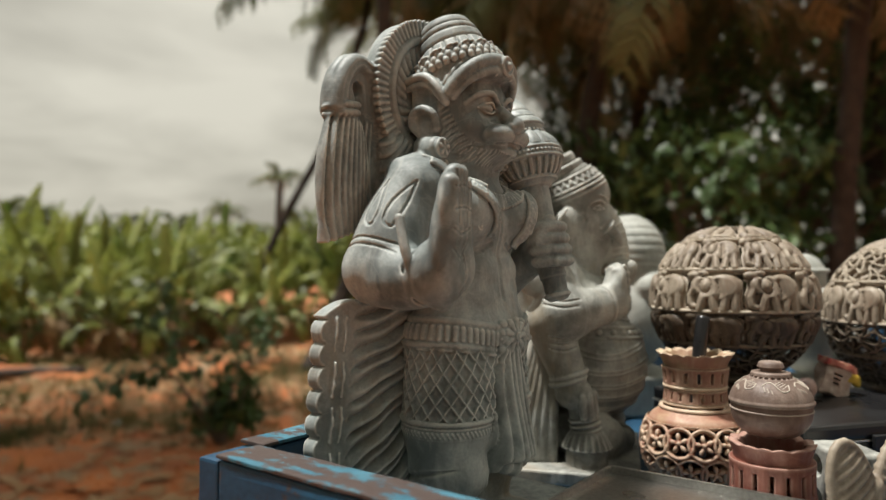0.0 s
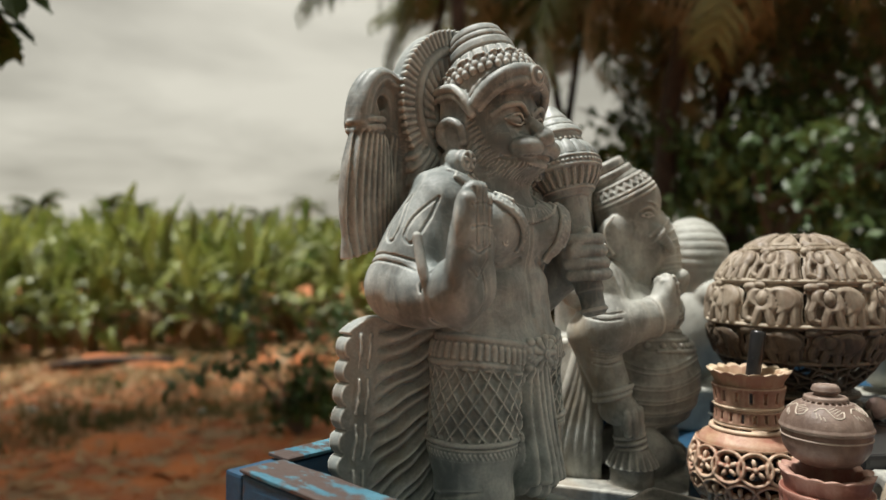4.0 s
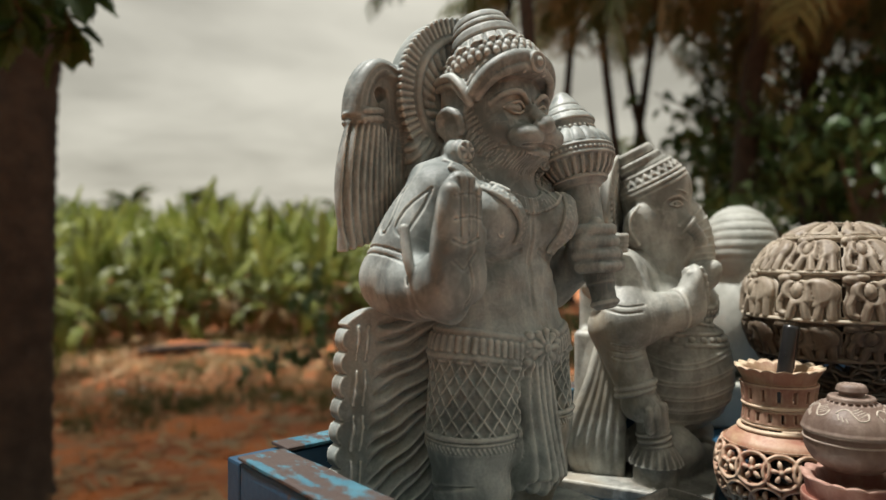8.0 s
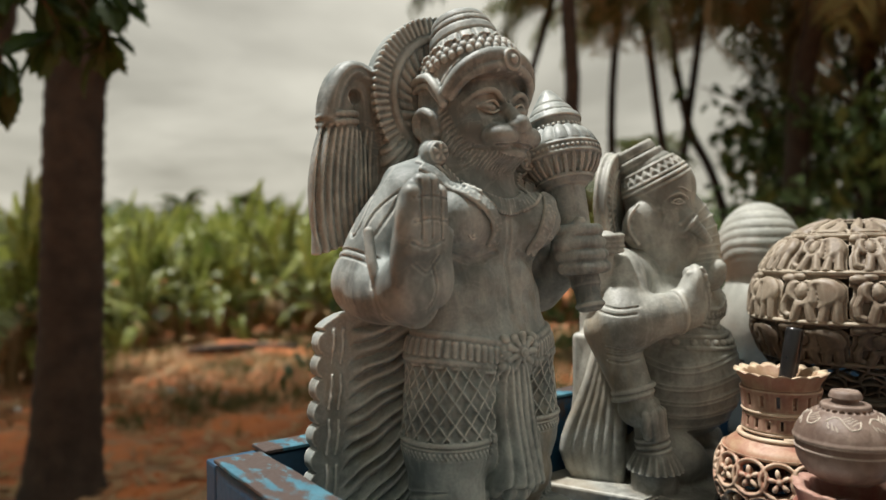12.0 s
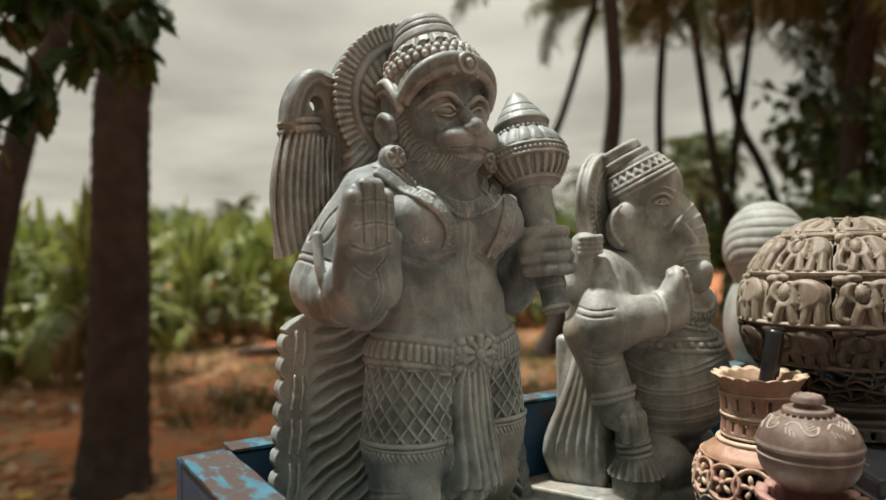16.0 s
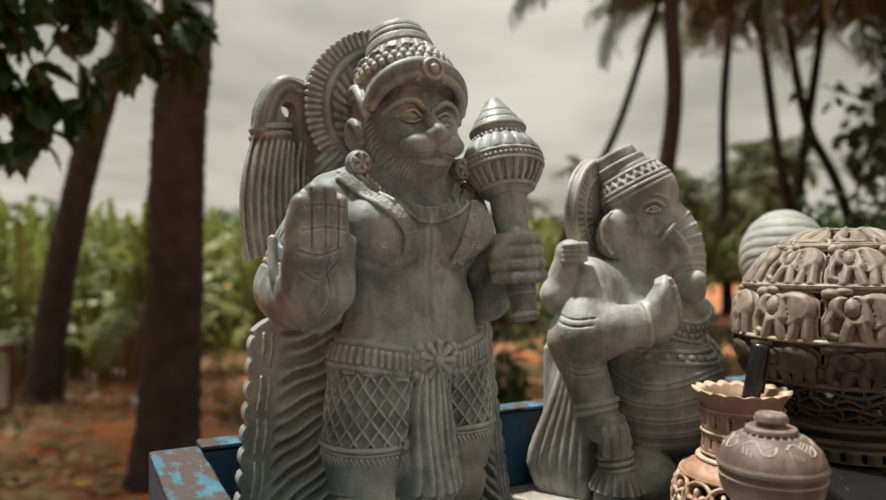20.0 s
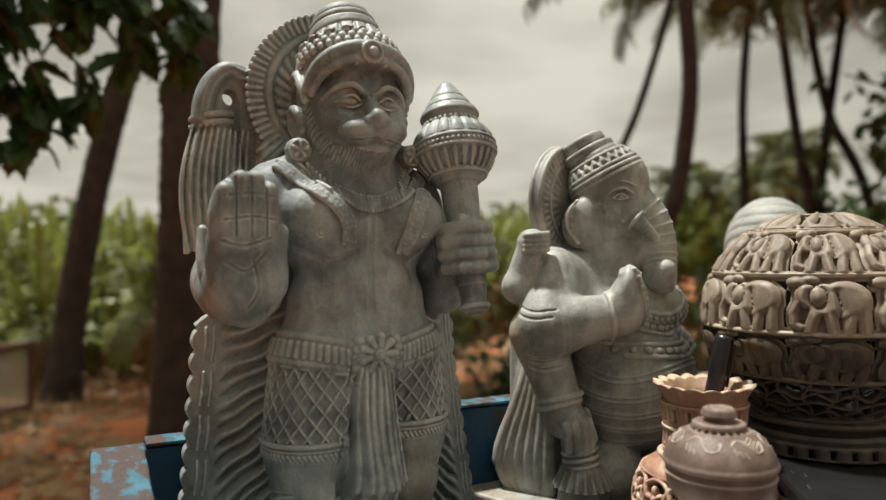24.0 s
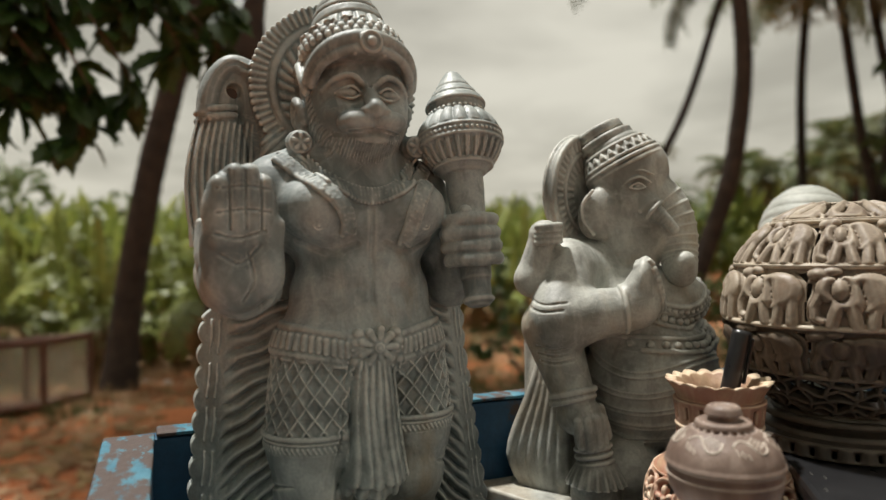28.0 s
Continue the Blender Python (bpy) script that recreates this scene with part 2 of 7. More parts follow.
EARTH = material("red_earth", (0.28, 0.088, 0.03), (0.50, 0.165, 0.05), 2.2, (0.85, 0.95), 0.8, 34,
                 spots=((0.26, 0.175, 0.10), 3.1, 0.47))
PALM_BARK = material("coconut_bark", (0.02, 0.0135, 0.010), (0.055, 0.038, 0.028), 9, (0.85, 0.95), 1.0, 40)
BARK = material("brown_bark", (0.085, 0.06, 0.045), (0.15, 0.11, 0.08), 5, (0.85, 0.95), 0.6, 40)
PALM_LEAF = material("palm_leaf", (0.05, 0.072, 0.026), (0.13, 0.145, 0.058), 0.9, (0.4, 0.6), 0.0, 20, per_object=0.3, translucent=0.25)
DRY_LEAF = material("dry_palm_leaf", (0.15, 0.11, 0.055), (0.30, 0.235, 0.125), 0.9, (0.6, 0.8), 0.0, 20, per_object=0.3, translucent=0.2)
BANANA_LEAF = material("banana_leaf", (0.07, 0.11, 0.022), (0.30, 0.31, 0.075), 1.1, (0.4, 0.6), 0.0, 20, per_object=0.45, translucent=0.3)
BANANA_DRY = material("dry_banana_leaf", (0.20, 0.12, 0.05), (0.33, 0.22, 0.10), 0.8, (0.7, 0.85), 0.0, 20, per_object=0.3, translucent=0.15)
BROAD_LEAF = material("dark_green_leaf", (0.04, 0.085, 0.025), (0.105, 0.165, 0.05), 1.3, (0.4, 0.55), 0.0, 20, per_object=0.3, translucent=0.25)
NEAR_LEAF = material("tree_leaf", (0.02, 0.045, 0.010), (0.05, 0.095, 0.02), 12, (0.35, 0.5), 0.1, 90, per_object=0.25, translucent=0.3)
WEED = material("weed_leaf", (0.045, 0.07, 0.017), (0.11, 0.13, 0.036), 1.2, (0.5, 0.7), 0.0, 20, per_object=0.3, translucent=0.2)
STRAW = material("dry_litter", (0.30, 0.16, 0.075), (0.48, 0.32, 0.18), 1.2, (0.8, 0.9), 0.0, 20, per_object=0.3)
BLACK = material("black_plastic", (0.010, 0.010, 0.011), (0.018, 0.018, 0.019), 20, (0.22, 0.36), 0.05, 300)
STEEL = material("dull_steel", (0.42, 0.41, 0.39), (0.55, 0.54, 0.51), 20, (0.22, 0.36), 0.05, 300, metal=1.0)
CASE_WOOD = material("red_brown_wood", (0.08, 0.032, 0.018), (0.15, 0.066, 0.036), 6, (0.6, 0.75), 0.3, 60)
RED_PACK = material("red_wrapper", (0.34, 0.03, 0.03), (0.62, 0.34, 0.24), 55, (0.3, 0.45), 0.1, 100)
PACK_PALE = material("pale_wrapper", (0.42, 0.30, 0.25), (0.62, 0.52, 0.46), 60, (0.3, 0.45), 0.1, 100)
YELLOW = material("yellow_scrap", (0.62, 0.40, 0.04), (0.72, 0.52, 0.08), 20, (0.5, 0.6), 0.1, 100)


def glass_material(name, tint=(0.9, 0.92, 0.88), dirt=0.35):
    m = bpy.data.materials.new(name)
    m.use_nodes = True
    nt = m.node_tree
    N, L = nt.nodes.new, nt.links.new
    bs = nt.nodes["Principled BSDF"]
    bs.inputs["Base Color"].default_value = (*tint, 1)
    bs.inputs["Transmission Weight"].default_value = 1.0
    bs.inputs["Roughness"].default_value = 0.05
    bs.inputs["IOR"].default_value = 1.45
    df = N("ShaderNodeBsdfDiffuse")
    df.inputs[0].default_value = (0.50, 0.44, 0.34, 1)
    noi = N("ShaderNodeTexNoise")
    noi.inputs["Scale"].default_value = 7.0
    noi.inputs["Detail"].default_value = 6.0
    mr = N("ShaderNodeMapRange")
    mr.inputs[1].default_value, mr.inputs[2].default_value = 0.3, 0.7
    mr.inputs[3].default_value, mr.inputs[4].default_value = dirt * 0.5, dirt * 1.5
    L(noi.outputs["Fac"], mr.inputs[0])
    ms = N("ShaderNodeMixShader")
    L(mr.outputs[0], ms.inputs[0])
    L(bs.outputs[0], ms.inputs[1])
    L(df.outputs[0], ms.inputs[2])
    L(ms.outputs[0], nt.nodes["Material Output"].inputs[0])
    return m


GLASS = glass_material("dusty_glass", dirt=0.16)

# ------------------------------------------------------------------ tools
def mesh_object(name, verts, faces, mat, smooth=True, parent=None, label=""):
    me = bpy.data.meshes.new(name)
    me.from_pydata(verts, [], faces)
    me.materials.append(mat)
    if smooth:
        me.polygons.foreach_set("use_smooth", [True] * len(me.polygons))
    me.update()
    ob = new(name, me)
    if parent is not None:
        ob.parent = parent
    if label:
        ob["label"] = label
    return ob


def part(name, bm, mat, parent=None, label="", smooth=False):
    me = bpy.data.meshes.new(name)
    if smooth:
        for f in bm.faces:
            f.smooth = True
    bm.to_mesh(me)
    bm.free()
    me.materials.append(mat)
    ob = new(name, me)
    if parent is not None:
        ob.parent = parent
    if label:
        ob["label"] = label
    return ob


def thing(name, m, label, category, group="", kind=""):
    """An Empty at the base of a thing, to carry its parts."""
    ob = new(name)
    ob.empty_display_size = 0.05
    ob.matrix_world = m
    return tagged(ob, label, category, group, kind)


def block(size, centre=(0, 0, 0), bevel=0.0, segments=1, turn=None):
    bm = bmesh.new()
    bmesh.ops.create_cube(bm, size=1.0)
    for v in bm.verts:
        v.co = Vector((v.co.x * size[0], v.co.y * size[1], v.co.z * size[2]))
    if bevel:
        bmesh.ops.bevel(bm, geom=bm.edges[:], offset=bevel, segments=segments, affect="EDGES", profile=0.6)
    for v in bm.verts:
        v.co = (turn @ v.co if turn is not None else v.co) + Vector(centre)
    return bm


def lathe(profile, steps=64, wobble=0.0, seed=0):
    """A turned body from (radius, height) pairs."""
    bm = bmesh.new()
    rings = []
    for i, (r, z) in enumerate(profile):
        ring = []
        for k in range(steps):
            a = 2 * math.pi * k / steps
            q = r * (1 + wobble * noise.noise((math.cos(a) * 1.7 + seed, math.sin(a) * 1.7, z * 30)))
            ring.append(bm.verts.new((q * math.cos(a), q * math.sin(a), z)))
        rings.append(ring)
    for a, b in zip(rings, rings[1:]):
        for k in range(steps):
            bm.faces.new((a[k], a[(k + 1) % steps], b[(k + 1) % steps], b[k]))
    if profile[0][0] > 1e-5:
        bm.faces.new(rings[0][::-1])
    if profile[-1][0] > 1e-5:
        bm.faces.new(rings[-1])
    bmesh.ops.remove_doubles(bm, verts=bm.verts[:], dist=1e-6)
    bmesh.ops.recalc_face_normals(bm, faces=bm.faces[:])
    return bm


def spline(points, n):
    """n points evenly along a Catmull-Rom curve through points."""
    p = np.array(points, float)
    q = np.vstack((2 * p[0] - p[1], p, 2 * p[-1] - p[-2]))
    out = []
    for u in np.linspace(0, len(p) - 1 - 1e-9, n):
        i = int(u)
        f = u - i
        a, b, c, d = q[i], q[i + 1], q[i + 2], q[i + 3]
        out.append(0.5 * (2 * b + (c - a) * f + (2 * a - 5 * b + 4 * c - d) * f * f + (3 * b - a - 3 * c + d) * f ** 3))
    return np.array(out)


def pipe(points, radii, sides=10, rough=0.0, seed=0):
    """Vertices and faces of a tube along points."""
    pts = [Vector(p) for p in points]
    verts, faces = [], []
    up = Vector((0.31, 0.17, 0.93))
    for i, p in enumerate(pts):
        d = (pts[min(i + 1, len(pts) - 1)] - pts[max(i - 1, 0)]).normalized()
        a = d.cross(up if abs(d.dot(up)) < 0.95 else Vector((1, 0, 0))).normalized()
        b = d.cross(a)
        r = radii[i] if hasattr(radii, "__len__") else radii
        for k in range(sides):
            t = 2 * math.pi * k / sides
            q = r * (1 + rough * noise.noise((k * 1.7 + seed, i * 0.6, seed * 0.3)))
            verts.append(p + a * (q * math.cos(t)) + b * (q * math.sin(t)))
    for i in range(len(pts) - 1):
        for k in range(sides):
            j = (k + 1) % sides
            faces.append((i * sides + k, i * sides + j, (i + 1) * sides + j, (i + 1) * sides + k))
    faces.append(tuple(range(sides))[::-1])
    faces.append(tuple((len(pts) - 1) * sides + k for k in range(sides)))
    return verts, faces


class Carving:
    """A block of stone as a field of distances (centimetres): shapes are added, cut away and blended, then skinned."""

    def __init__(self, lo, hi, h):
        self.lo, self.h = np.array(lo, float), h
        self.n = np.ceil((np.array(hi, float) - self.lo) / h).astype(int) + 1
        self.D = np.full(self.n, 4.0, np.float32)
        self.bend = None

    def region(self, lo, hi):
        a = np.clip(np.floor((np.array(lo) - self.lo) / self.h).astype(int), 0, self.n)
        b = np.clip(np.ceil((np.array(hi) - self.lo) / self.h).astype(int) + 1, 0, self.n)
        sl = tuple(slice(i, j) for i, j in zip(a, b))
        ax = [(self.lo[k] + self.h * np.arange(a[k], b[k])).astype(np.float32) for k in range(3)]
        return sl, ax[0][:, None, None], ax[1][None, :, None], ax[2][None, None, :]

    def blend(self, f, lo, hi, k=0.0, cut=False):
        pad = k + 2.5 * self.h
        sl, X, Y, Z = self.region(np.array(lo) - pad, np.array(hi) + pad)
        a = self.D[sl]
        if a.size == 0:
            return
        d = f(X, Y, Z).astype(np.float32)
        if cut:
            a, d = -a, d
        if k > 0:
            t = np.clip(0.5 + 0.5 * (a - d) / k, 0, 1)
            r = a + (d - a) * t - k * t * (1 - t)
        else:
            r = np.minimum(a, d)
        self.D[sl] = -r if cut else r

    def ball(self, c, r, k=0.4, cut=False, turn=None):
        """An ellipsoid at c with the radii r; turn: degrees about x, y, z."""
        r = np.array((r, r, r) if not hasattr(r, "__len__") else r, float)
        if turn is None:
            def f(X, Y, Z):
                x, y, z = (X - c[0]) / r[0], (Y - c[1]) / r[1], (Z - c[2]) / r[2]
                k0 = np.sqrt(x * x + y * y + z * z)
                k1 = np.sqrt((x / r[0]) ** 2 + (y / r[1]) ** 2 + (z / r[2]) ** 2) + 1e-6
                return k0 * (k0 - 1) / k1
            e = r
        else:
            R = np.array(Euler([radians(q) for q in turn]).to_matrix()).T

            def f(X, Y, Z):
                p = [R[i, 0] * (X - c[0]) + R[i, 1] * (Y - c[1]) + R[i, 2] * (Z - c[2]) for i in range(3)]
                x, y, z = p[0] / r[0], p[1] / r[1], p[2] / r[2]
                k0 = np.sqrt(x * x + y * y + z * z)
                k1 = np.sqrt((x / r[0]) ** 2 + (y / r[1]) ** 2 + (z / r[2]) ** 2) + 1e-6
                return k0 * (k0 - 1) / k1
            e = np.full(3, r.max())
        self.blend(f, c - e, c + e, k, cut)

    def rod(self, a, b, ra, rb=None, k=0.4, cut=False, flat=None):
        """A rounded rod from a to b; flat: (axis, factor) squashes it."""
        a, b = np.array(a, float), np.array(b, float)
        rb = ra if rb is None else rb
        s = np.ones(3)
        if flat:
            s["xyz".index(flat[0])] = flat[1]
        A, B = a * s, b * s
        ab = B - A
        den = float(ab @ ab) + 1e-9

        def f(X, Y, Z):
            x, y, z = X * s[0] - A[0], Y * s[1] - A[1], Z * s[2] - A[2]
            t = np.clip((x * ab[0] + y * ab[1] + z * ab[2]) / den, 0, 1)
            return np.sqrt((x - t * ab[0]) ** 2 + (y - t * ab[1]) ** 2 + (z - t * ab[2]) ** 2) - (ra + (rb - ra) * t)
        m = max(ra, rb) / s.min()
        self.blend(f, np.minimum(a, b) - m, np.maximum(a, b) + m, k, cut)

    def cord(self, points, r, k=0.15, cut=False):
        """One smooth strand through points, with one radius or one for each point."""
        P = np.array(points, np.float32)
        R = np.full(len(P), r, np.float32) if not hasattr(r, "__len__") else np.array(r, np.float32)

        def f(X, Y, Z):
            best = None
            for i in range(len(P) - 1):
                a, ab = P[i], P[i + 1] - P[i]
                den = float(ab @ ab) + 1e-9
                x, y, z = X - a[0], Y - a[1], Z - a[2]
                t = np.clip((x * ab[0] + y * ab[1] + z * ab[2]) / den, 0, 1)
                d = np.sqrt((x - t * ab[0]) ** 2 + (y - t * ab[1]) ** 2 + (z - t * ab[2]) ** 2) - (R[i] + (R[i + 1] - R[i]) * t)
                best = d if best is None else np.minimum(best, d)
            return best
        self.blend(f, P.min(0) - R.max(), P.max(0) + R.max(), k, cut)

    def slab(self, c, half, rnd=0.3, k=0.4, cut=False, turn=None):
        half = np.array(half, float)
        R = np.eye(3) if turn is None else np.array(Euler([radians(q) for q in turn]).to_matrix()).T

        def f(X, Y, Z):
            p = [R[i, 0] * (X - c[0]) + R[i, 1] * (Y - c[1]) + R[i, 2] * (Z - c[2]) for i in range(3)]
            q = [np.abs(p[i]) - (half[i] - rnd) for i in range(3)]
            out = np.sqrt(sum(np.maximum(v, 0) ** 2 for v in q))
            return out + np.minimum(np.maximum(q[0], np.maximum(q[1], q[2])), 0) - rnd
        e = half if turn is None else np.full(3, np.linalg.norm(half))
        self.blend(f, np.array(c) - e, np.array(c) + e, k, cut)

    def drum(self, c, R, half, rnd=0.25, k=0.15, cut=False, tilt=0.0):
        """A flat round disc with rounded edges about z; tilt: rise per centimetre of y."""
        def f(X, Y, Z):
            q = np.sqrt((X - c[0]) ** 2 + (Y - c[1]) ** 2) - (R - rnd)
            w = np.abs(Z - c[2] - tilt * (Y - c[1])) - (half - rnd)
            return np.sqrt(np.maximum(q, 0) ** 2 + np.maximum(w, 0) ** 2) + np.minimum(np.maximum(q, w), 0) - rnd
        e = np.array((R, R, half + abs(tilt) * R))
        self.blend(f, np.array(c) - e, np.array(c) + e, k, cut)

    def hoop(self, c, R, r, axis="z", k=0.15, cut=False, squash=1.0, flat=1.0):
        """A ring round an axis; squash: its second radius over its first; flat: its height over its width."""
        def f(X, Y, Z):
            x, y, z = X - c[0], Y - c[1], Z - c[2]
            u, v, w = (x, y, z) if axis == "z" else ((x, z, y) if axis == "y" else (y, z, x))
            q = np.sqrt(u * u + (v / squash) ** 2) - R
            return (np.sqrt(q * q + (w / flat) ** 2) - r) * min(1.0, flat)
        e = np.full(3, R * max(1, squash) + r)
        e["xyz".index(axis)] = r * flat
        self.blend(f, np.array(c) - e, np.array(c) + e, k, cut)

    def ring(self, c, axis, R, r, k=0.12, cut=False, flat=1.0):
        """A ring about any axis; flat: its height along the axis over its width."""
        c, n = np.array(c, float), np.array(axis, float)
        n = n / np.linalg.norm(n)

        def f(X, Y, Z):
            x, y, z = X - c[0], Y - c[1], Z - c[2]
            w = x * n[0] + y * n[1] + z * n[2]
            q = np.sqrt(np.maximum(x * x + y * y + z * z - w * w, 0)) - R
            return (np.sqrt(q * q + (w / flat) ** 2) - r) * min(1.0, flat)
        self.blend(f, c - R - r * max(1, flat), c + R + r * max(1, flat), k, cut)

    def cone(self, a, b, ra, rb, rnd=0.2, k=0.12, cut=False, squash=1.0):
        """A turned plug from a to b, with flat ends and rounded edges; squash: its x radius over the other."""
        a, b = np.array(a, float), np.array(b, float)
        L = np.linalg.norm(b - a)
        n = (b - a) / L

        def f(X, Y, Z):
            x, y, z = X - a[0], Y - a[1], Z - a[2]
            w = x * n[0] + y * n[1] + z * n[2]
            px, py, pz = (x - w * n[0]) / squash, y - w * n[1], z - w * n[2]
            q = np.sqrt(px * px + py * py + pz * pz) - (ra + (rb - ra) * np.clip(w / L, 0, 1)) + rnd
            v = np.abs(w - L / 2) - L / 2 + rnd
            return np.sqrt(np.maximum(q, 0) ** 2 + np.maximum(v, 0) ** 2) + np.minimum(np.maximum(q, v), 0) - rnd
        m = max(ra, rb) * max(1, squash)
        self.blend(f, np.minimum(a, b) - m, np.maximum(a, b) + m, k, cut)

    def relief(self, f, lo, hi):
        """Raises the skin by f centimetres (lowers it where f is negative)."""
        sl, X, Y, Z = self.region(lo, hi)
        self.D[sl] -= f(X, Y, Z).astype(np.float32)

    def front(self, axis=1, sign=1):
        """Remembers how deep the skin lies, seen along an axis."""
        inside = self.D < 0
        if sign < 0:
            inside = np.flip(inside, axis)
        hit = inside.any(axis)
        i = inside.argmax(axis)
        if sign < 0:
            i = self.n[axis] - 1 - i
        self.view = (axis, np.where(hit, self.lo[axis] + self.h * i, np.nan))

    def on(self, u, v):
        """The point of the skin at (u, v) in the view last remembered, or None."""
        axis, m = self.view
        o = [k for k in range(3) if k != axis]
        i = int(round((u - self.lo[o[0]]) / self.h))
        j = int(round((v - self.lo[o[1]]) / self.h))
        if not (0 <= i < m.shape[0] and 0 <= j < m.shape[1]) or np.isnan(m[i, j]):
            return None
        p = [0.0, 0.0, 0.0]
        p[o[0]], p[o[1]], p[axis] = u, v, float(m[i, j])
        return p

    def reach(self, x, y, a, z, far=9.5):
        """The outermost point of the skin at height z, from (x, y) in the direction a."""
        r = np.arange(far, 0.5, -self.h * 0.5)
        i = np.clip(np.round((x + r * math.cos(a) - self.lo[0]) / self.h).astype(int), 0, self.n[0] - 1)
        j = np.clip(np.round((y + r * math.sin(a) - self.lo[1]) / self.h).astype(int), 0, self.n[1] - 1)
        k = int(round((z - self.lo[2]) / self.h))
        inside = self.D[i, j, k] < 0
        q = r[inside.argmax()] if inside.any() else 0.5
        return np.array((x + q * math.cos(a), y + q * math.sin(a), z))

    def trace(self, uv, r, k=0.1, cut=False, lift=0.0, n=None):
        """A cord (or, cut, a groove) laid on the skin along a curve."""
        uv = np.array(uv, float)
        if n is None:
            n = max(3, int(np.sum(np.linalg.norm(np.diff(uv, axis=0), axis=1)) / 0.35))
        pts = [self.on(*q) for q in spline(uv, n)]
        run = []
        for p in pts + [None]:
            if p is not None:
                p = list(p)
                p[self.view[0]] -= lift
            if p is None or (run and abs(p[self.view[0]] - run[-1][self.view[0]]) > 0.9):
                if len(run) > 1:
                    self.cord(run, r, k, cut)
                run = []
            if p is not None:
                run.append(p)

    def beads(self, uv, r, step, k=0.05, cut=False, stretch=None, lift=0.0):
        uv = np.array(uv, float)
        n = max(2, int(np.sum(np.linalg.norm(np.diff(uv, axis=0), axis=1)) / step))
        for q in spline(uv, n):
            p = self.on(*q)
            if p:
                p[self.view[0]] -= lift
                self.ball(np.array(p), r if stretch is None else np.array(stretch) * r, k, cut)

    def skin(self):
        """Vertices (metres) and quads of the surface, by naive surface nets."""
        D, h = self.D, self.h
        D[[0, -1]] = D[:, [0, -1]] = D[:, :, [0, -1]] = 1.0
        s = D < 0
        n = np.array(D.shape) - 1
        cnt = np.zeros(n, np.uint8)
        corner = [(i, j, k) for i in (0, 1) for j in (0, 1) for k in (0, 1)]
        for i, j, k in corner:
            cnt += s[i:n[0] + i, j:n[1] + j, k:n[2] + k]
        cells = np.argwhere((cnt > 0) & (cnt < 8))
        index = np.full(n, -1, np.int32)
        index[tuple(cells.T)] = np.arange(len(cells))
        total, num = np.zeros((len(cells), 3), np.float32), np.zeros(len(cells), np.float32)
        for a in range(8):
            for axis in range(3):
                ca = np.array(corner[a])
                if ca[axis]:
                    continue
                cb = ca.copy()
                cb[axis] = 1
                va, vb = D[tuple((cells + ca).T)], D[tuple((cells + cb).T)]
                cross = (va < 0) != (vb < 0)
                t = np.where(cross, va / np.where(cross, va - vb, 1), 0)
                p = np.repeat(ca[None].astype(np.float32), len(cells), 0)
                p[:, axis] += t
                total += p * cross[:, None]
                num += cross
        verts = self.lo + h * (cells + total / num[:, None])
        if self.bend:
            verts = self.bend(verts)
        verts = verts * 0.01
        quads = []
        for axis in range(3):
            lo = [slice(1, n[k]) for k in range(3)]
            lo[axis] = slice(0, n[axis])
            hi = list(lo)
            hi[axis] = slice(1, n[axis] + 1)
            a, b = s[tuple(lo)], s[tuple(hi)]
            u, v = (axis + 1) % 3, (axis + 2) % 3
            for want in (True, False):
                at = np.argwhere((a != b) & (a == want)) + np.array([0 if k == axis else 1 for k in range(3)])
                q = []
                for du, dv in ((-1, -1), (0, -1), (0, 0), (-1, 0)):
                    c = at.copy()
                    c[:, u] += du
                    c[:, v] += dv
                    q.append(index[tuple(c.T)])
                q = np.stack(q, 1)
                quads.append(q if want else q[:, ::-1])
        return verts, np.concatenate(quads)

    def thing(self, name, mat, m=None, parent=None, label="", wrap=None, joined=()):
        """The skin as an object; joined: further carvings, each (carving, degrees, pivot), turned and taken into the same mesh."""
        verts, quads = self.skin()
        for other, turn, (px, py) in joined:
            v, q = other.skin()
            a = radians(turn)
            x, y = v[:, 0] - px * 0.01, v[:, 1] - py * 0.01
            v = np.stack((math.cos(a) * x - math.sin(a) * y + px * 0.01, math.sin(a) * x + math.cos(a) * y + py * 0.01, v[:, 2]), 1)
            quads = np.concatenate((quads, q + len(verts)))
            verts = np.concatenate((verts, v))
        if wrap:
            verts = wrap(verts * 100) * 0.01
        me = bpy.data.meshes.new(name)
        me.vertices.add(len(verts))
        me.vertices.foreach_set("co", verts.astype(np.float32).ravel())
        me.loops.add(quads.size)
        me.loops.foreach_set("vertex_index", quads.astype(np.int32).ravel())
        me.polygons.add(len(quads))
        me.polygons.foreach_set("loop_start", np.arange(0, quads.size, 4, dtype=np.int32))
        me.polygons.foreach_set("use_smooth", np.ones(len(quads), bool))
        me.update(calc_edges=True)
        me.validate()
        me.materials.append(mat)
        ob = new(name, me)
        if parent is not None:
            ob.parent = parent
        if m is not None:
            ob.matrix_world = m
        if label:
            ob["label"] = label
        return ob


# the cart's tray: x along its back rail, y from front to back; heights are from the first eye's height
TRAY = pose(0.01, 0.5755, EYE, 0, 0, 53.13)
FLOOR_Z = -0.222


def on_tray(x, y, z=-22.2, turn=0.0):
    """A pose on the tray, from centimetres."""
    return TRAY @ pose(x * 0.01, y * 0.01, z * 0.01, 0, 0, turn)

